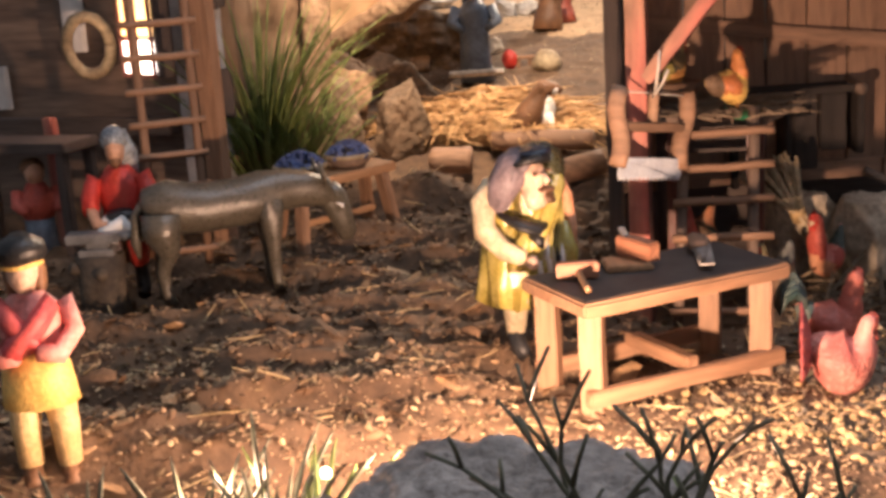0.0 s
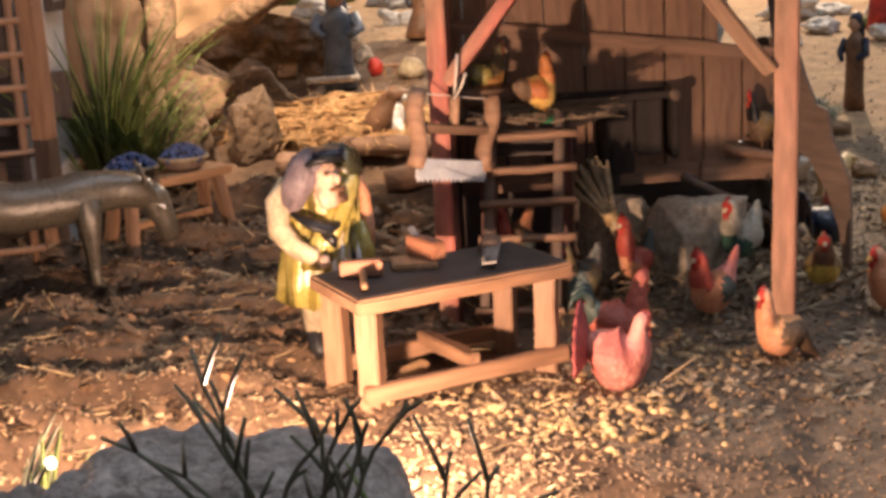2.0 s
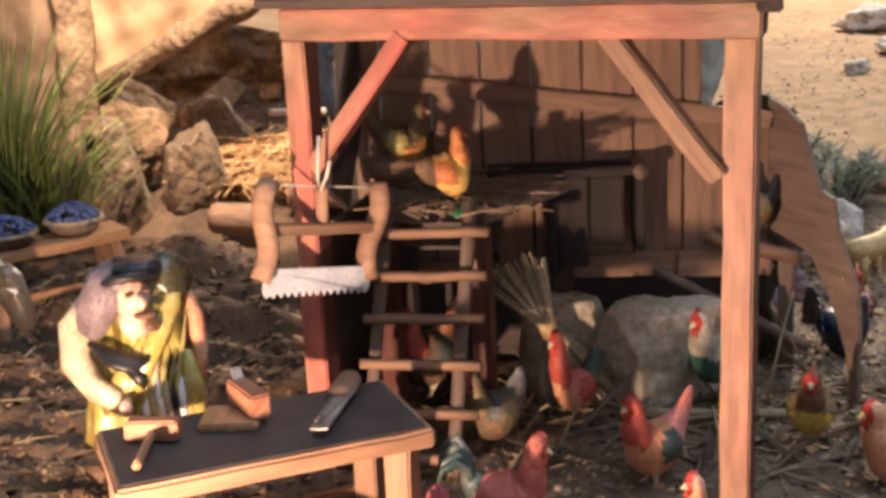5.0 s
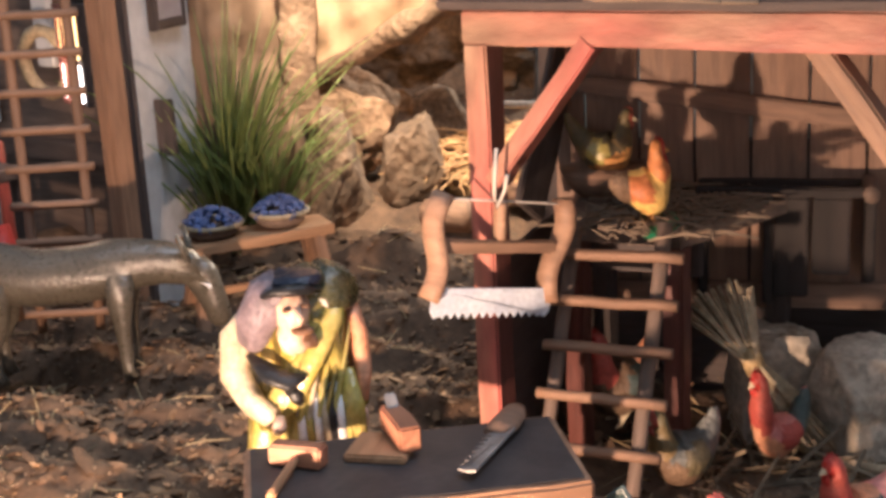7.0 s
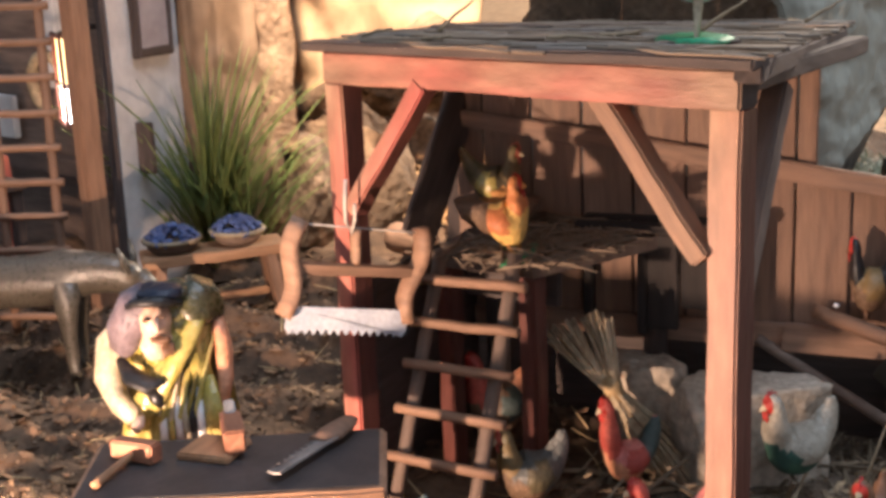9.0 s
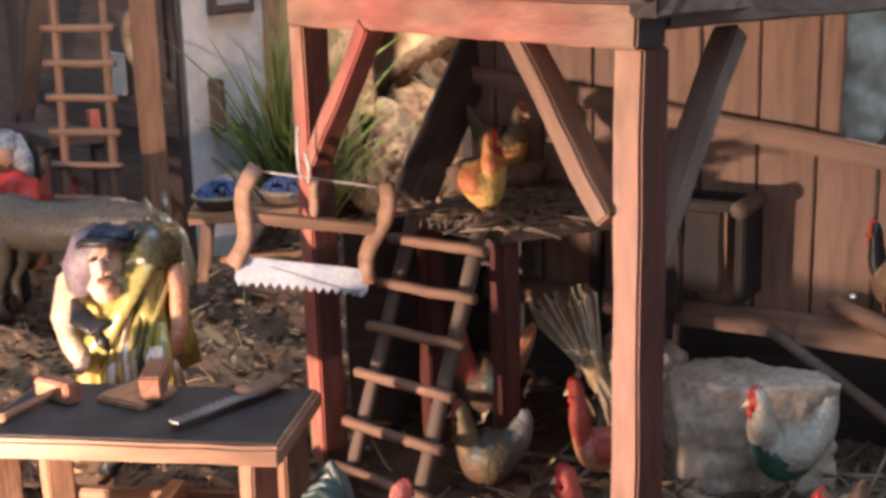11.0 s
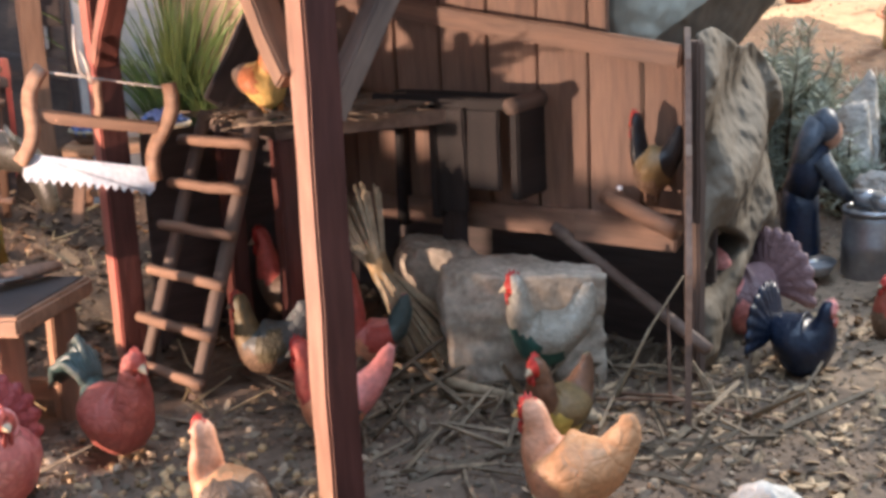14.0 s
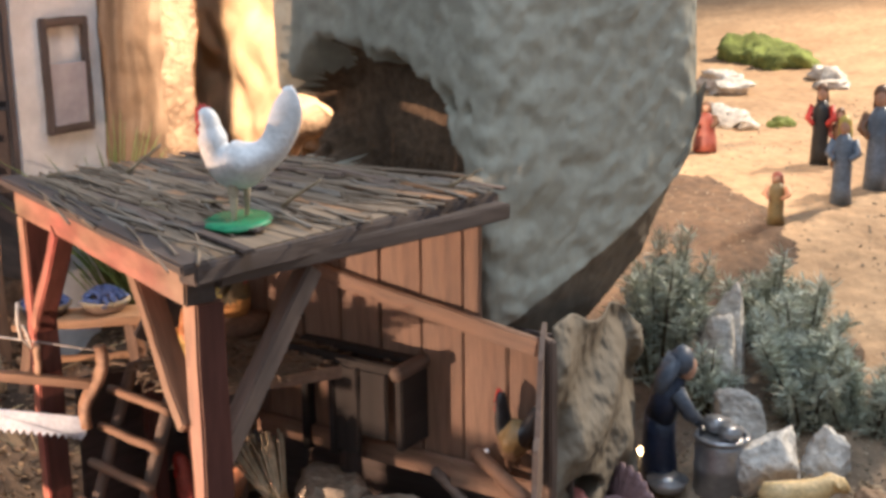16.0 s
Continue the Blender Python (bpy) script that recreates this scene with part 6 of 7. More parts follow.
scatter("straw", 70, area(-0.1, 0.2, -0.1, 0.1), lambda r: r.uniform(0.015, 0.05), DULL_STALK, "loose straws before the shed", 13, "straw", "straw")
rnd = random.Random(77)
bm = bmesh.new()
for k in range(330):
    u, v = rnd.random(), rnd.random()
    x, y = -0.186 + 0.062 * u - 0.01 * v + 0.01, 0.048 + 0.095 * v + 0.01 * u
    t = rnd.uniform(0, 6.28)
    d = Vector((math.cos(t), math.sin(t), rnd.uniform(-0.08, 0.12))) * rnd.uniform(0.008, 0.026)
    c = Vector((x, y, 0.1203 + rnd.uniform(0, 0.0035)))
    tube(bm, [c - d, c, c + d], [0.0005, 0.0007, 0.0004], 4)
tagged(solo("loft_straw", bm, THATCH, Matrix.Identity(4), "layer of dry straw spread on the loft", "straw", kind="stuff"))

# ---- the house on the rise ----
house = thing("house", (-0.76, 0.2, 0.02), "half-timbered white plaster house with a dark open porch", "house")


ASH_PANE = mat("dusty_glass", (0.42, 0.40, 0.42), (0.30, 0.28, 0.30), 0.35, 60, 0.12, 0.1, 200)


def slab(name, x0, x1, y0, y1, z0, z1, material, parent, label=""):
    return part(name, box_bm(x0, x1, y0, y1, z0, z1, 0.001, 0.0004, 5, x0 * 9), material, parent, label)


HA, HB = Vector((-0.543, 0.102, 0)), Vector((-0.578, 0.186, 0))
bar("gable_wall", (HA.x - 0.004, HA.y, 0.20), (HB.x - 0.004, HB.y, 0.20), 0.008, 0.40, PLASTER, house, label="white plaster gable wall")
bar("corner_timber", (HA.x, HA.y - 0.003, 0.0), (HA.x, HA.y - 0.003, 0.4), 0.006, 0.006, BLACK_WOOD, house)
WIN = HA.lerp(HB, 0.56) + Vector((0.0035, 0.002, 0))
win = (HB - HA).normalized()
bar("shutter", HA.lerp(HB, 0.30) + Vector((0.003, 0, 0.112)), HA.lerp(HB, 0.30) + Vector((0.003, 0, 0.150)), 0.022, 0.004, BLACK_WOOD, house, win)
WINDOW = part("window", box_bm(0, 0.040, -0.0012, 0.0012, 0, 0.05, 0.0004), ASH_PANE, house, "grey window pane", axis(WIN - win * 0.020 + Vector((0.001, 0, 0.202)), WIN + Vector((0.001, 0, 0.202))))
for z in (0.199, 0.285):
    bar("window_frame", WIN - win * 0.021 + Vector((0, 0, z)), WIN + win * 0.021 + Vector((0, 0, z)), 0.006, 0.007, BLACK_WOOD, WINDOW)
for k in (-0.021, 0.021):
    bar("window_frame", WIN + win * k + Vector((0, 0, 0.195)), WIN + win * k + Vector((0, 0, 0.289)), 0.006, 0.006, BLACK_WOOD, WINDOW)
slab("back_wall", -1.9, -0.58, 0.155, 0.165, -0.02, 0.42, GREY_WOOD, house, "dark brown boarded back wall of the porch")
slab("plaster_panel", -0.705, -0.685, 0.146, 0.152, 0.165, 0.30, PLASTER, house)
slab("plaster_panel", -0.80, -0.77, 0.146, 0.152, 0.118, 0.155, PLASTER, house)
slab("plaster_panel", -0.600, -0.59, 0.146, 0.152, 0.03, 0.36, PLASTER, house)
slab("sill_beam", -1.0, -0.6, 0.128, 0.144, 0.098, 0.112, BLACK_WOOD, house)
bar("porch_strut", (-0.80, 0.06, 0.08), (-0.69, 0.06, 0.24), 0.012, 0.016, BLACK_WOOD, house, (0, 1, 0))
bar("porch_post", (-0.775, 0.06, 0.0), (-0.775, 0.06, 0.35), 0.012, 0.012, BLACK_WOOD, house)
bar("porch_beam", (-1.0, 0.06, 0.30), (-0.55, 0.06, 0.30), 0.014, 0.016, BLACK_WOOD, house)
bar("red_post", (-0.682, 0.085, 0.0), (-0.682, 0.085, 0.12), 0.009, 0.009, RED_WOOD, house)
bar("porch_post", (-0.521, 0.066, 0.02), (-0.5225, 0.066, 0.40), 0.0135, 0.014, PINE, house, label="tall light wooden porch post")
ladder2 = thing("ladder", (-0.532, 0.018, 0.02), "light wooden ladder standing before the house", "ladder")
A0, A1 = Vector((-0.5505, 0.007, 0.02)), Vector((-0.5125, 0.037, 0.02))
for p in (A0, A1):
    q = p.lerp(A0 if p is A1 else A1, 0.12)
    rod("rail", q, q + Vector((-0.001, 0.006, 0.29)), 0.0032, TWIG, ladder2, wob=0.0006)
for k in range(12):
    z = 0.012 + 0.0231 * k
    o = Vector((-0.001 * z / 0.29, 0.006 * z / 0.29 - 0.002, z))
    rod("rung", A0 + o - (A1 - A0) * 0.05, A1 + o + (A1 - A0) * 0.05, 0.0027, TWIG, ladder2, wob=0.0005)
lantern = thing("lantern", (-0.602, 0.098, 0.15), "lit house lantern with a dark frame and glowing panes", "lantern")
LAMP = pose(-0.600, 0.098, 0.15, 0, 0, -24)
CASE = part("case", box_bm(-0.022, 0.022, 0.0022, 0.018, -0.002, 0.066, 0.001), BLACK_WOOD, lantern, m=LAMP)
part("pane", box_bm(-0.020, 0.020, -0.0015, 0.0015, 0.0015, 0.026, 0.0005), glow("lamp_white", (1.0, 0.86, 0.72), 7), CASE, m=LAMP)
part("pane", box_bm(-0.020, 0.020, -0.0015, 0.0015, 0.030, 0.062, 0.0005), glow("lamp_yellow", (1.0, 0.62, 0.24), 3), CASE, m=LAMP)
for x in (-0.0215, -0.009, 0.0215):
    part("frame_bar", box_bm(x - 0.0014, x + 0.0014, -0.0032, -0.0008, -0.002, 0.066, 0.0004), DARK_RED, CASE, m=LAMP)
for z in (0.0, 0.028, 0.064):
    part("frame_bar", box_bm(-0.0225, 0.0225, -0.0036, -0.0004, z - 0.0015, z + 0.0015, 0.0004), DARK_RED, CASE, m=LAMP)
lamp("lantern_light", (-0.605, 0.085, 0.172), 0.22, (1.0, 0.62, 0.36), 0.012)
bar("wall_bracket", (-0.600, 0.105, 0.218), (-0.600, 0.148, 0.218), 0.004, 0.004, BLACK_WOOD, lantern)
bm = bmesh.new()
tube(bm, [(0.018 * math.cos(k * 0.5236), 0, 0.024 * math.sin(k * 0.5236)) for k in range(13)], 0.005, 8)
solo("horse_collar", bm, DRYSTRAW, pose(-0.665, 0.125, 0.172, 8, 0, 20), "straw horse collar hung on the porch wall", "collar")
table2 = thing("porch_table", (-0.68, 0.05, 0.02), "dark wooden table in the porch", "table")
slab("tabletop", -0.74, -0.63, 0.03, 0.075, 0.100, 0.108, BLACK_WOOD, table2)
for x in (-0.733, -0.637):
    for y in (0.036, 0.069):
        bar("leg", (x, y, 0.012), (x, y, 0.10), 0.008, 0.008, BLACK_WOOD, table2)

# trunk before the smith
stump = thing("stump", (-0.540, -0.062, 0.014), "short dark trunk with sawn branch stubs", "stump")
bm = bmesh.new()
tube(bm, [(-0.540, -0.062, 0.006), (-0.541, -0.062, 0.02), (-0.541, -0.061, 0.05)], [0.0175, 0.015, 0.016], 14)
part("trunk", bm, BARK, stump, shade=True)
for d, z in ((Vector((-0.6, -0.7, 0.3)), 0.038), (Vector((0.6, -0.75, 0.25)), 0.036)):
    c = Vector((-0.541, -0.062, z))
    rod("branch_stub", c, c + d * 0.021, 0.0042, BARK, stump)
IRON = mat("anvil_iron", (0.30, 0.30, 0.30), (0.16, 0.16, 0.165), 0.35, 160, 0.2, 0.3, 400, metal=0.5)
anvil = thing("anvil", (-0.541, -0.062, 0.0502), "small grey iron anvil with a long horn on the stump", "anvil")
AX = Vector((0.94, 0.34, 0))
AC = Vector((-0.541, -0.0615, 0))


def on_stump(k, z):
    return AC + AX * k + Vector((0, 0, z))


bar("foot", on_stump(-0.012, 0.0525), on_stump(0.012, 0.0525), 0.016, 0.005, IRON, anvil)
bar("waist", on_stump(-0.007, 0.0568), on_stump(0.008, 0.0568), 0.009, 0.005, IRON, anvil)
bar("face", on_stump(-0.020, 0.0622), on_stump(0.016, 0.0622), 0.014, 0.0065, IRON, anvil)
bm = bmesh.new()
tube(bm, [on_stump(0.015, 0.0622), on_stump(0.024, 0.0620), on_stump(0.032, 0.0616), on_stump(0.037, 0.0612)], [(0.0062, 0.0034), (0.0048, 0.0030), (0.0030, 0.0022), (0.0008, 0.0008)], 12)
part("horn", bm, IRON, anvil, shade=True)

# ---- stool with baskets of berries ----
stool = thing("stool", (-0.455, 0.105, 0.02), "long wooden stool on splayed legs", "stool")
S0, S1 = Vector((-0.4745, 0.068, 0.069)), Vector((-0.4265, 0.152, 0.071))
bar("seat", S0, S1, 0.034, 0.007, TAN, stool)
sd = (S1 - S0).normalized()
sn = Vector((sd.y, -sd.x, 0))
for along in (0.012, 0.085):
    for s in (-1, 1):
        p = S0 + sd * along + sn * s * 0.011
        bar("leg", p + Vector((0, 0, -0.002)), Vector((p.x + sn.x * s * 0.008 + sd.x * (along - 0.048) * 0.2, p.y + sn.y * s * 0.008 + sd.y * (along - 0.048) * 0.2, 0.014)), 0.0095, 0.0075, PINE, stool, (0.3, 0.8, 0))
bar("stretcher", S0 + sd * 0.012 + Vector((0, 0, -0.032)), S0 + sd * 0.085 + Vector((0, 0, -0.032)), 0.005, 0.005, TAN, stool)
BERRY = mat("blue_berries", (0.10, 0.15, 0.34), (0.05, 0.07, 0.17), 0.45, 260, 0.35, 0.5, 700)


def berry_basket(x, y, z, s, seed):
    b = thing("berry_basket", (x, y, z), "small wicker basket heaped with blue berries", "basket", "baskets on the stool")
    bm = bmesh.new()
    tube(bm, [(x, y, z), (x, y, z + 0.003), (x, y, z + 0.008)], [0.013 * s, 0.0165 * s, 0.0185 * s], 16)
    bowl = part("bowl", bm, GREY_WOOD, b, shade=True)
    rnd = random.Random(seed)
    bm = bmesh.new()
    for k in range(95):
        a, r = rnd.uniform(0, 6.28), math.sqrt(rnd.random())
        lump(bm, (x + 0.0185 * s * r * math.cos(a), y + 0.0185 * s * r * math.sin(a), z + 0.008 + 0.010 * (1 - r * r)), (0.0026, 0.0026, 0.0024), sub=1)
    part("berry", bm, BERRY, b, shade=True)
    bm = bmesh.new()
    tube(bm, [(x + 0.019 * s * math.cos(k * 0.4488), y + 0.019 * s * math.sin(k * 0.4488), z + 0.0085) for k in range(15)], 0.0018, 6)
    part("rim", bm, DRYSTRAW, bowl, shade=True)


berry_basket(-0.4655, 0.088, 0.073, 1.0, 1)
berry_basket(-0.444, 0.127, 0.0745, 0.95, 2)

# ---- greenery and stones ----


def tuft(name, x, y, z, count, length, spread, material, label, seed, thick=0.0009, category="plant", trunk=True):
    """A sheaf of long needles from one root."""
    ob = thing(name, (x, y, z), label, category)
    rnd = random.Random(seed)
    bm = bmesh.new()
    for k in range(count):
        a, r = rnd.uniform(0, 6.28), rnd.random() ** 0.7
        d = Vector((math.cos(a) * spread * r, math.sin(a) * spread * r, 1)).normalized()
        l = length * rnd.uniform(0.55, 1.0)
        foot = Vector((x, y, z)) + Vector((math.cos(a) * 0.010 * r, math.sin(a) * 0.010 * r, rnd.uniform(0, 0.35) * length))
        bend = Vector((d.x, d.y, -0.5)) * l * rnd.uniform(0.05, 0.28)
        tube(bm, [foot, foot + d * l * 0.5, foot + d * l * 0.8 + bend * 0.5, foot + d * l + bend], [thick * 0.7, thick, thick * 0.8, thick * 0.2], 3)
    part("needles", bm, material, ob)
    if trunk:
        bm = bmesh.new()
        tube(bm, [(x, y, z - 0.006), (x, y, z + 0.2 * length), (x, y, z + 0.4 * length)], [0.004, 0.003, 0.001], 6)
        part("stem", bm, BARK, ob)
    return ob


tuft("pine_sprig", -0.545, 0.180, 0.03, 170, 0.150, 0.75, NEEDLE, "spreading sprig of long green pine needles by the house", 4, 0.0009)
tuft("pine_sprig", -0.520, 0.195, 0.035, 90, 0.10, 0.8, NEEDLE, "shaded lower sprig of pine needles beside the stone", 6, 0.0006)
boulder("boulder", (-0.525, 0.262, 0.070), (0.052, 0.042, 0.060), UMBER_ROCK, "large grey-brown rough stone beside the pine sprig", 3, 0.28, 0, 5)
boulder("boulder", (-0.468, 0.300, 0.085), (0.032, 0.030, 0.044), UMBER_ROCK, "brown upright stone beside the hay", 5, 0.28, 0, 5)
boulder("boulder", (-0.56, 0.33, 0.10), (0.06, 0.04, 0.07), CORK, "tan stone at the foot of the cliff", 8, 0.36, 0, 5)
boulder("boulder", (-0.495, 0.375, 0.088), (0.045, 0.03, 0.034), UMBER_ROCK, "brown stone behind the hay", 12, 0.5)
boulder("boulder", (-0.60, 0.27, 0.07), (0.05, 0.04, 0.08), UMBER_ROCK, "dark brown stone in the shade of the house", 15, 0.5)
rnd = random.Random(31)
for k in range(14):
    x, y = rnd.uniform(-0.62, -0.42), rnd.uniform(0.42, 0.72)
    s = rnd.uniform(0.010, 0.026)
    boulder("boulder", (x - 0.04, y, ground_z(x, y) + s * 0.3), (s * 1.2, s, s * 0.8), CORK if k % 3 else STONE, "brown broken stone in the yard", 40 + k, group="stones of the yard")

hay = thing("hay_heap", (-0.43, 0.375, 0.05), "golden heap of loose hay and straw", "hay", kind="stuff")
bm = bmesh.new()
lump(bm, (-0.415, 0.375, 0.058), (0.095, 0.05, 0.028), 0, 0.012, 30, 3)
part("heap", bm, HAY, hay, shade=True)
bm = bmesh.new()
for k in range(1300):
    a, r = rnd.uniform(0, 6.28), math.sqrt(rnd.random())
    c = Vector((-0.413 + 0.115 * r * math.cos(a), 0.372 + 0.06 * r * math.sin(a), 0.064 + 0.032 * (1 - r * r) * rnd.uniform(0.6, 1.1)))
    t = rnd.uniform(0, 6.28)
    d = Vector((math.cos(t), math.sin(t), rnd.uniform(-0.25, 0.35))) * (rnd.uniform(0.008, 0.030) if k % 14 else rnd.uniform(0.035, 0.06))
    tube(bm, [c - d, c + Vector((0, 0, 0.003)), c + d], [0.0004, rnd.uniform(0.0005, 0.0016), 0.0004], 4)
part("straw_layer", bm, HAY, hay)


def log(name, p0, p1, r, material, label, seed=0):
    bm = bmesh.new()
    p0, p1 = Vector(p0), Vector(p1)
    tube(bm, [p0.lerp(p1, k / 7) + 0.12 * r * noise.noise_vector(Vector((k * 0.9, seed, 0))) for k in range(8)], [r * (0.9 + 0.2 * noise.noise(Vector((k, seed, 2)))) for k in range(8)], 10)
    return solo(name, bm, material, Matrix.Identity(4), label, "log")


stool2 = thing("small_bench", (-0.434, 0.552, ground_z(-0.434, 0.552)), "tiny cream wooden bench with a red cloth", "bench")
SZ = ground_z(-0.434, 0.552)
bar("board", (-0.444, 0.549, SZ + 0.010), (-0.414, 0.560, SZ + 0.010), 0.007, 0.0035, PINE, stool2)
for k in (-0.438, -0.427, -0.416):
    bar("leg", (k, 0.5515 + (k + 0.438) * 0.36, SZ - 0.003), (k, 0.5515 + (k + 0.438) * 0.36, SZ + (0.017 if k > -0.42 else 0.009)), 0.0035, 0.0035, PINE, stool2)
bm = bmesh.new()
lump(bm, (-0.447, 0.549, SZ + 0.009), (0.009, 0.006, 0.0105), 0, 0.002, 120, 4)
part("cloth", bm, RED, stool2, shade=True)
log("log", (-0.428, 0.262, 0.052), (-0.396, 0.268, 0.052), 0.013, TWIG, "short brown log lying by the hay", 1)
log("log", (-0.330, 0.258, 0.040), (-0.286, 0.285, 0.048), 0.012, TWIG, "split brown log beside the shed", 2)
log("log", (-0.39, 0.31, 0.062), (-0.30, 0.315, 0.062), 0.010, TWIG, "long rough log in front of the hay", 3)
log("log", (-0.46, 0.40, 0.11), (-0.405, 0.395, 0.113), 0.0035, WHITE_ROCK, "pale peeled stick on the hay", 4)
log("pole", (-0.073, 0.174, 0.063), (0.010, 0.193, 0.018), 0.0034, GREY_WOOD, "knotted pole leaning under the wall", 5)
log("pole", (-0.060, 0.10, 0.006), (0.018, 0.122, 0.006), 0.003, DRYSTRAW, "dry pale stick lying on the straw", 6)
log("perch", (-0.045, 0.182, 0.081), (0.006, 0.176, 0.074), 0.0045, TWIG, "rough perch below the wall hen", 7)
bm = bmesh.new()
lump(bm, (0, 0, 0), (0.016, 0.010, 0.012), 0, 0.003, 70, 3)
solo("sack", bm, DRYSTRAW, pose(-0.405, 0.545, ground_z(-0.405, 0.545) + 0.010), "small pale sack lying in the yard", "sack")

# stones and shrubs on the bank to the east
for k, (x, y, sx, sz, mt) in enumerate([(-0.068, 0.420, 0.026, 0.030, 0), (-0.018, 0.385, 0.030, 0.030, 0), (0.004, 0.418, 0.020, 0.020, 0), (-0.118, 0.452, 0.022, 0.042, 0), (-0.128, 0.468, 0.024, 0.048, 0),
                                        (-0.142, 0.555, 0.016, 0.018, 0), (-0.064, 0.520, 0.020, 0.018, 1), (0.05, 0.40, 0.014, 0.010, 1), (0.134, 0.098, 0.024, 0.017, 0), (0.02, 0.50, 0.018, 0.014, 1)]):
    boulder("white_stone", (x, y, ground_z(x, y) + sz * 0.35), (sx, sx * 0.8, sz), (WHITE_ROCK, CORK)[mt], "rough whitish stone on the bank" if not mt else "brown stone on the bank", 60 + k, 0.35, group="stones of the bank")
for k, (x, y, s, mt) in enumerate([(-0.795, 1.18, 0.035, 0), (-0.76, 1.16, 0.028, 0), (-0.545, 0.935, 0.022, 0), (-0.575, 0.95, 0.026, 0), (-0.52, 0.93, 0.015, 0), (-0.70, 1.31, 0.028, 0), (-0.74, 1.34, 0.024, 0), (-0.68, 1.28, 0.018, 0),
                                   (-0.045, 1.10, 0.04, 0), (0.0, 1.15, 0.03, 0), (0.08, 1.12, 0.035, 0), (0.0, 0.86, 0.024, 0), (0.07, 0.80, 0.018, 0), (-0.03, 0.78, 0.016, 0)]):
    boulder("slope_stone", (x, y, ground_z(x, y) + s * 0.3), (s * 1.3, s, s * 0.55), WHITE_ROCK, "whitish stone on the far slope", 90 + k, 0.55, 30 * k, 4, group="stones of the slope")
MOSS = mat("green_moss", (0.20, 0.24, 0.06), (0.11, 0.13, 0.03), 0.9, 120, 0.35, 1.0, 300)
for k, (x, y, s) in enumerate([(-0.945, 1.43, 0.07), (-0.86, 1.40, 0.05), (-0.51, 0.975, 0.018), (-0.43, 1.05, 0.022), (0.05, 0.90, 0.02)]):
    bm = bmesh.new()
    lump(bm, (0, 0, 0), (s, s * 0.7, s * 0.45), 0, s * 0.25, 2.2 / s, k, sub=4)
    solo("moss_cushion", bm, MOSS, pose(x, y, ground_z(x, y) + 0.1 * s, 0, 0, 40 * k), "green cushion of moss on the far slope", "moss", "moss of the slope")


def shrub(name, x, y, z, rx, ry, rz, leaves, seed, label, material=HEATH):
    ob = thing(name, (x, y, z), label, "shrub", "shrubs on the bank")
    rnd = random.Random(seed)
    wood_bm, leaf = bmesh.new(), bmesh.new()
    for k in range(22):
        a, r = rnd.uniform(0, 6.28), math.sqrt(rnd.random())
        tip = Vector((x + rx * r * math.cos(a), y + ry * r * math.sin(a), z + rz * (1 - 0.5 * r) * rnd.uniform(0.7, 1.1)))
        foot = Vector((x + 0.3 * rx * r * math.cos(a), y + 0.3 * ry * r * math.sin(a), z - 0.005))
        mid = foot.lerp(tip, 0.5) + Vector((0, 0, 0.12 * rz))
        tube(wood_bm, [foot, mid, tip], [0.0016, 0.0011, 0.0005], 5)
        for j in range(leaves // 10):
            q = rnd.random()
            c = foot.lerp(mid, q * 2) if q < 0.5 else mid.lerp(tip, q * 2 - 1)
            d = Vector((rnd.gauss(0, 1), rnd.gauss(0, 1), rnd.gauss(0.7, 0.7))).normalized() * rnd.uniform(0.007, 0.015)
            w = d.cross(Vector((rnd.gauss(0, 1), rnd.gauss(0, 1), rnd.gauss(0, 1)))).normalized() * rnd.uniform(0.0004, 0.0008)
            v = [leaf.verts.new(p) for p in (c, c + d * 0.5 + w, c + d, c + d * 0.5 - w)]
            leaf.faces.new(v)
    part("stem_mass", wood_bm, BARK, ob)
    part("foliage", leaf, material, ob)


for k, (x, y, rx, rz, n) in enumerate([(-0.165, 0.435, 0.036, 0.105, 2200), (-0.185, 0.47, 0.035, 0.095, 1600), (-0.045, 0.455, 0.048, 0.075, 2600), (-0.085, 0.495, 0.045, 0.080, 2200), (-0.01, 0.47, 0.045, 0.055, 1800), (-0.105, 0.425, 0.022, 0.050, 700), (-0.135, 0.52, 0.04, 0.08, 1500)]):
    shrub("shrub", x, y, ground_z(x, y), rx, rx, rz, n, k + 1, ("tall grey-green feathery shrub against the rock", "feathery shrub behind the tall one", "spreading grey-green shrub among white stones", "grey-green shrub behind the stones", "low spreading grey-green shrub", "small grey-green shrub between stones", "grey-green shrub at the back of the bank")[k])

# churns beside the woman
CX, CY = -0.036, 0.364
CZ = ground_z(CX, CY)
churn = thing("milk_churn", (CX, CY, CZ), "tall dented tin churn", "churn")
bm = bmesh.new()
tube(bm, [(CX, CY, CZ - 0.004), (CX, CY, CZ), (CX, CY, CZ + 0.014), (CX, CY, CZ + 0.016), (CX, CY, CZ + 0.018), (CX, CY, CZ + 0.030), (CX, CY, CZ + 0.034)], [0.0150, 0.0165, 0.0165, 0.0172, 0.0165, 0.0165, 0.0155], 24)
body = part("body", bm, SILVER, churn, shade=True)
bm = bmesh.new()
tube(bm, [(CX + 0.0158 * math.cos(k * 0.4488), CY + 0.0158 * math.sin(k * 0.4488), CZ + 0.035) for k in range(15)], 0.0017, 6)
part("rim", bm, SILVER, body, shade=True)
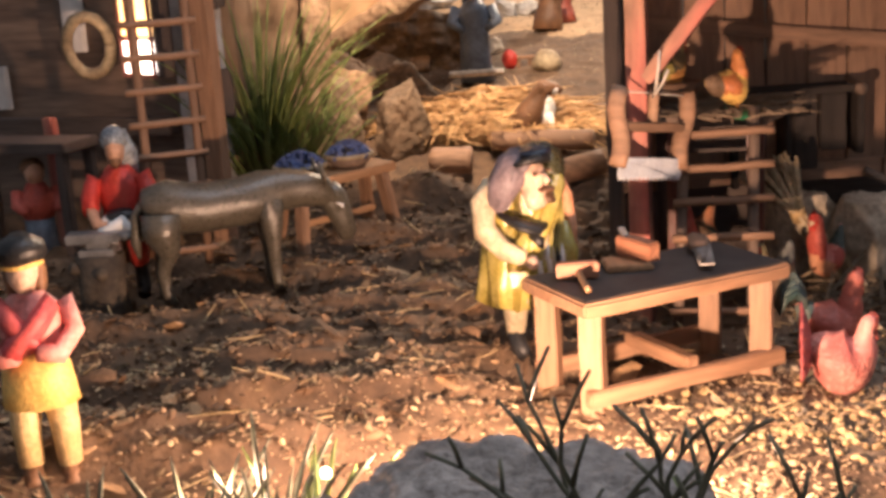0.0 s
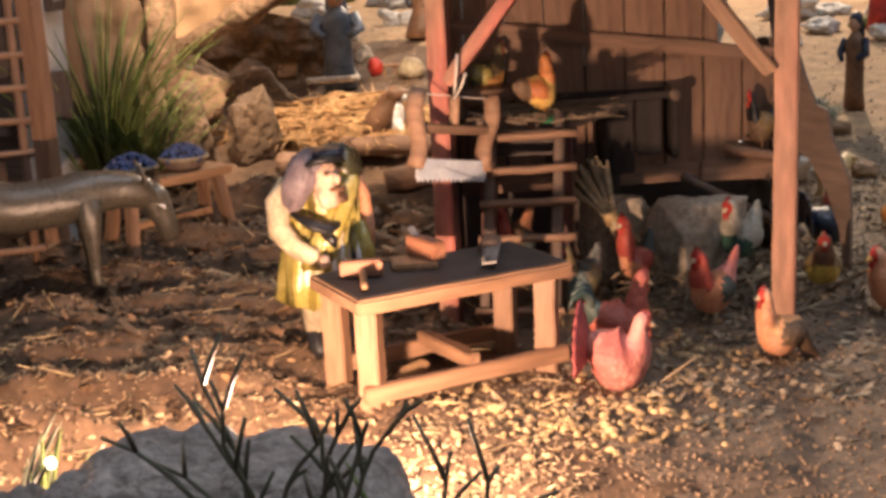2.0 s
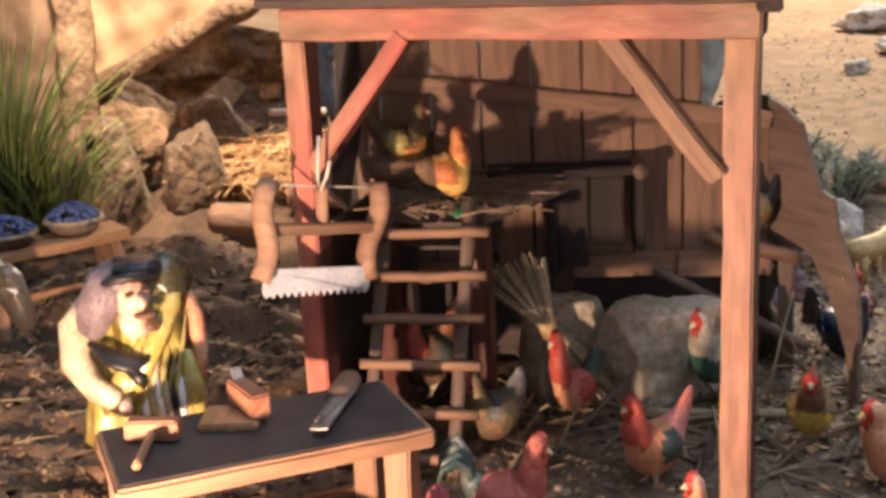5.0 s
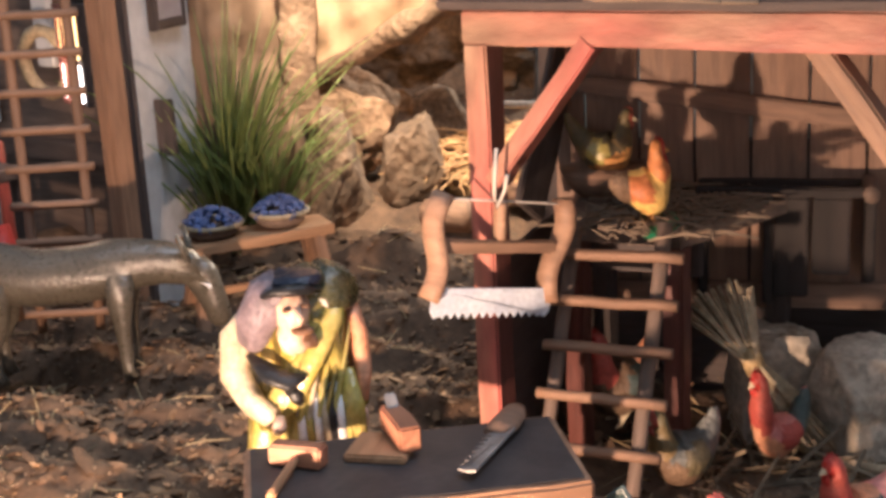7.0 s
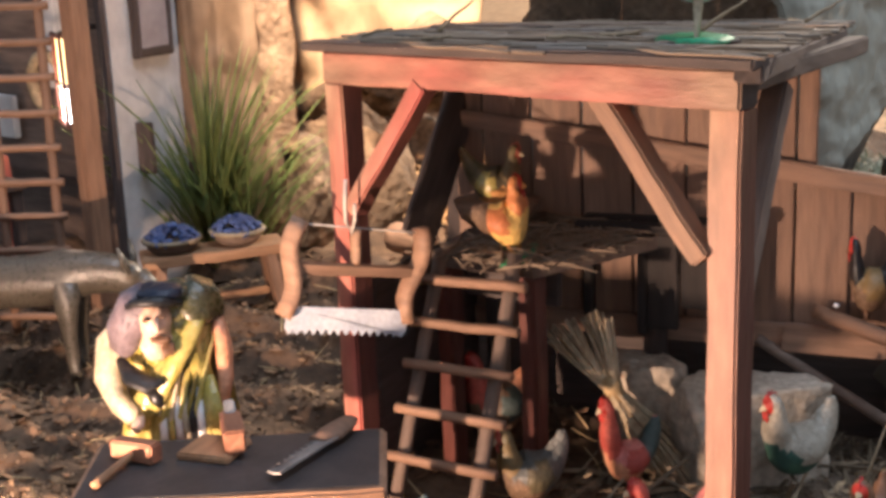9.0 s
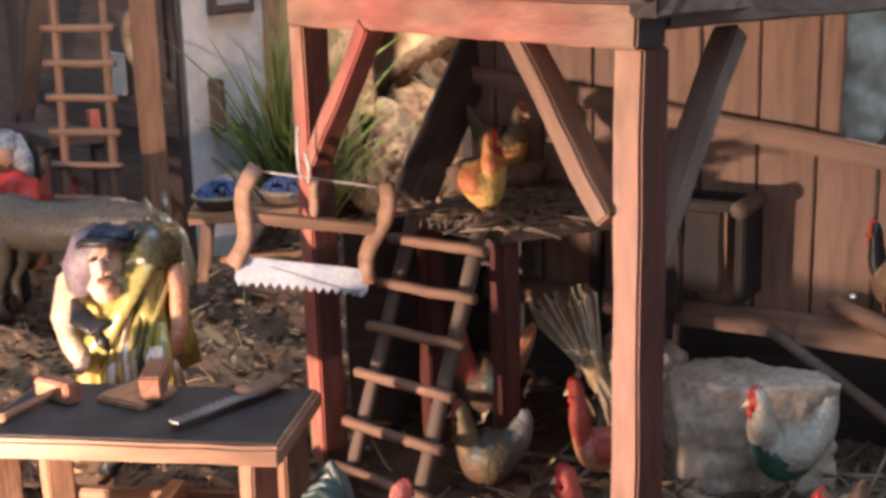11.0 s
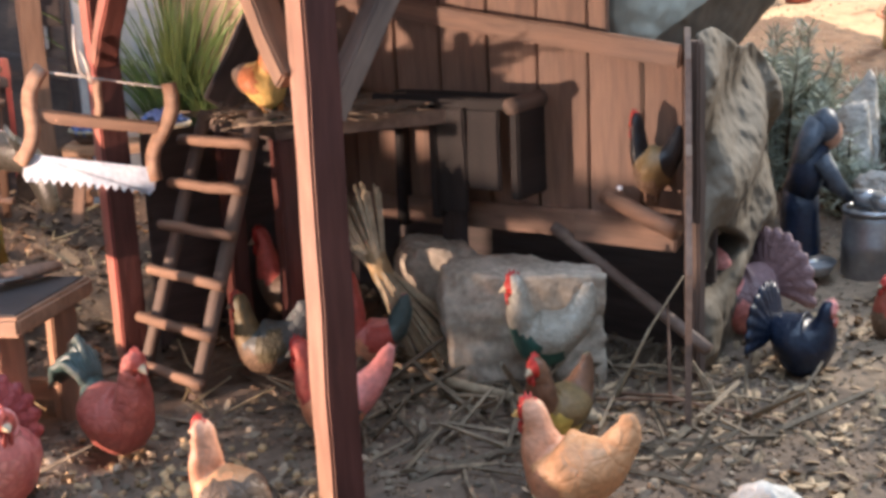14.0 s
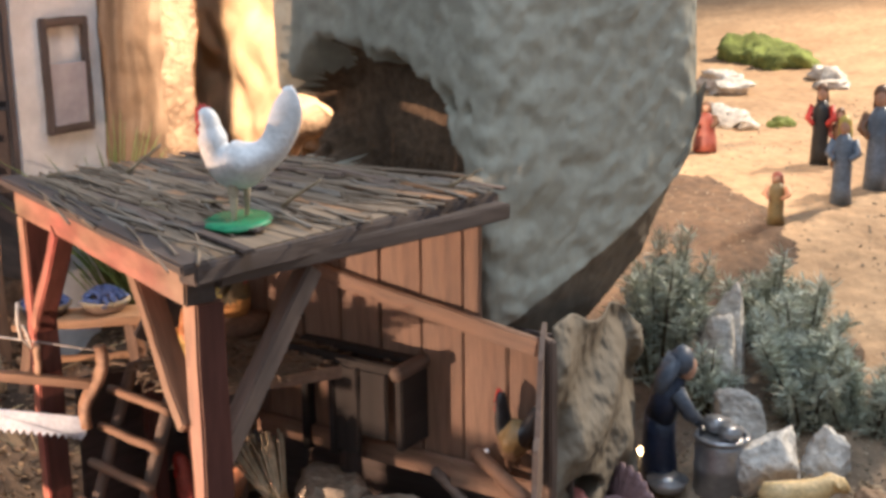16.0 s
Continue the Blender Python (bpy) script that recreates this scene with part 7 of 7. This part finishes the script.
for nm, x, y, z, r, lab in (("bowl", CX - 0.016, CY - 0.030, 0.002, 0.013, "flat tin bowl on the ground"), ("jug", CX - 0.007, CY + 0.002, 0.036, 0.009, "small tin jug on the churn"), ("cup", CX + 0.008, CY - 0.002, 0.036, 0.008, "small tin cup on the churn")):
    bm = bmesh.new()
    tube(bm, [(0, 0, 0), (0, 0, 0.002), (0, 0, 0.007), (0, 0, 0.008), (0, 0, 0.003)], [r * 0.7, r * 0.8, r, r * 0.85, r * 0.5], 16)
    solo(nm, bm, SILVER, pose(x, y, CZ + z), lab, nm)
candle = thing("candle_lamp", (-0.076, 0.338, 0.012), "small lit lamp behind the rock", "lamp")
bm = bmesh.new()
lump(bm, (-0.076, 0.338, 0.031), (0.006, 0.004, 0.003), 0)
part("flame", bm, glow("flame", (1.0, 0.62, 0.25), 12), candle)
bm = bmesh.new()
tube(bm, [(-0.076, 0.338, 0.008), (-0.076, 0.338, 0.029)], 0.004, 10)
part("stick", bm, CREAM, candle)

# ---- foreground: broken rocks and evergreen sprigs ----


def ledge(name, x, y, sx, sy, sz, turn, seed, label):
    """A long broken rock with a flat top that slopes off at one end."""
    bm = bmesh.new()
    bmesh.ops.create_cube(bm, size=1)
    bmesh.ops.subdivide_edges(bm, edges=bm.edges[:], cuts=44, use_grid_fill=True)
    for v in bm.verts:
        q = v.co.copy()
        q *= 1 - max(0, abs(q.x) + abs(q.y) - 0.80, abs(q.y) + q.z - 0.78) * 0.45
        top = (1 - 0.62 * smooth(0.12, 0.52, q.x)) * (1 - 0.10 * smooth(-0.30, -0.5, q.x))
        p = Vector((q.x * sx, q.y * sy, (q.z + 0.5) * sz * top))
        n = p * 24 + Vector((seed * 3, 0, 0))
        crack = noise.voronoi(n * 1.5)[0]
        p += q.normalized() * (0.0095 * noise.fractal(n, 0.85, 2.1, 5) + 0.007 * (min(0.45, crack[1] - crack[0]) - 0.3) + 0.002 * noise.noise(n * 9))
        v.co = p
    return solo(name, bm, ROCK, pose(x, y, -0.012, 0, 0, turn), label, "rock")


ledge("foreground_rock", -0.140, -0.362, 0.158, 0.056, 0.0775, -3, 21, "long grey broken rock with a flat sloping top")
boulder("foreground_rock", (-0.236, -0.394, 0.014), (0.040, 0.026, 0.048), ROCK, "smaller grey rock at the edge of the yard", 27, 0.42, 40, 5)


def arching_sprig(x, y, tips, seed):
    """A leafless evergreen sprig whose stems arch from one root to their tips."""
    ob = thing("evergreen_sprig", (x, y, 0.004), "dark olive arching evergreen sprig before the rocks", "sprig", "foreground sprigs")
    rnd = random.Random(seed)
    for tx, tz in tips:
        bm = bmesh.new()
        foot, tip = Vector((x, y, 0.0)), Vector((tx, y + rnd.uniform(-0.012, 0.008), tz))
        bow = Vector((-0.30 * (tx - x) + rnd.uniform(-0.006, 0.006), 0, 0.016))
        pts = [foot.lerp(tip, k / 8) + bow * math.sin(3.14 * k / 8) * (1 - 0.3 * k / 8) + 0.0045 * noise.noise_vector(Vector((k * 0.55, tx * 90, seed))) * min(1, k / 3) for k in range(9)]
        tube(bm, pts, [0.00105 - 0.00005 * k for k in range(9)], 7)
        for j in (3, 5, 7):
            d = (pts[j + 1] - pts[j]).normalized()
            side = Vector((rnd.choice((-1, 1)) * 0.8, rnd.uniform(-0.4, 0.4), 0.4))
            e = pts[j] + (d + side).normalized() * rnd.uniform(0.010, 0.022)
            tube(bm, [pts[j], pts[j].lerp(e, 0.5) + Vector((0, 0, 0.001)), e], [0.0008, 0.0008, 0.0006], 6)
        part("stem", bm, SPRIG, ob, shade=True)


arching_sprig(-0.128, -0.392, [(-0.173, 0.088), (-0.149, 0.110), (-0.134, 0.108), (-0.099, 0.096), (-0.148, 0.094), (-0.094, 0.080), (-0.167, 0.073)], 3)
arching_sprig(-0.102, -0.392, [(-0.108, 0.096), (-0.096, 0.100), (-0.086, 0.099), (-0.081, 0.100)], 5)
arching_sprig(-0.066, -0.394, [(-0.062, 0.088), (-0.053, 0.084), (-0.045, 0.070)], 9)
for k, (x, y, h, c, m) in enumerate([(-0.262, -0.352, 0.062, 22, SPRIG), (-0.245, -0.345, 0.060, 16, NEEDLE), (-0.285, -0.365, 0.055, 18, SPRIG), (-0.062, -0.395, 0.075, 9, NEEDLE), (-0.040, -0.400, 0.060, 6, SPRIG), (-0.028, -0.395, 0.065, 6, SPRIG), (-0.325, -0.38, 0.05, 16, SPRIG)]):
    tuft("needle_tuft", x, y, 0.0, c, h, 0.6, m, "short tuft of evergreen needles before the yard", 70 + k, 0.0015, trunk=False)
# glowing lumps that stand for the hidden footlight's glare at the rock edge
GLARE = glow("lamp_glare", (1.0, 0.82, 0.62), 9)
for k, (x, y, z, t) in enumerate([(-0.243, -0.338, 0.046, 20), (-0.236, -0.336, 0.020, 70), (-0.250, -0.330, 0.030, 130)]):
    bm = bmesh.new()
    lump(bm, (0, 0, 0), (0.0022, 0.0015, 0.0024), 0, 0.0007, 150, k)
    solo("lamp_bulb", bm, GLARE, pose(x, y, z, 0, 30, t), "small glowing spot of lamp glare among the needles", "bulb", "bulbs among the needles")

# dry stalks leaning at the wall end, and small beads by the perch
rnd = random.Random(91)
for k in range(5):
    bm = bmesh.new()
    a = Vector((rnd.uniform(-0.02, 0.03), rnd.uniform(0.135, 0.165), 0.001))
    b = Vector((rnd.uniform(-0.035, 0.004), rnd.uniform(0.182, 0.19), rnd.uniform(0.03, 0.06)))
    if k < 3:
        b = Vector((rnd.uniform(0.03, 0.07), rnd.uniform(0.13, 0.20), 0.004))
    tube(bm, [a, a.lerp(b, 0.5) + Vector((0, 0, 0.004)), b], [0.0008, 0.0007, 0.0004], 5)
    solo("dry_stalk", bm, DRYSTRAW if k % 2 else TWIG, Matrix.Identity(4), "thin dry stalk leaning at the wall end", "stalk", "stalks at the wall end")
for x, z in ((-0.0335, 0.0865), (-0.0325, 0.0775)):
    bm = bmesh.new()
    lump(bm, (0, 0, 0), (0.0017, 0.0012, 0.0012), sub=2)
    solo("glass_bead", bm, STEEL, pose(x, 0.1805, z), "tiny bright bead on the perch", "bead", "beads by the perch")
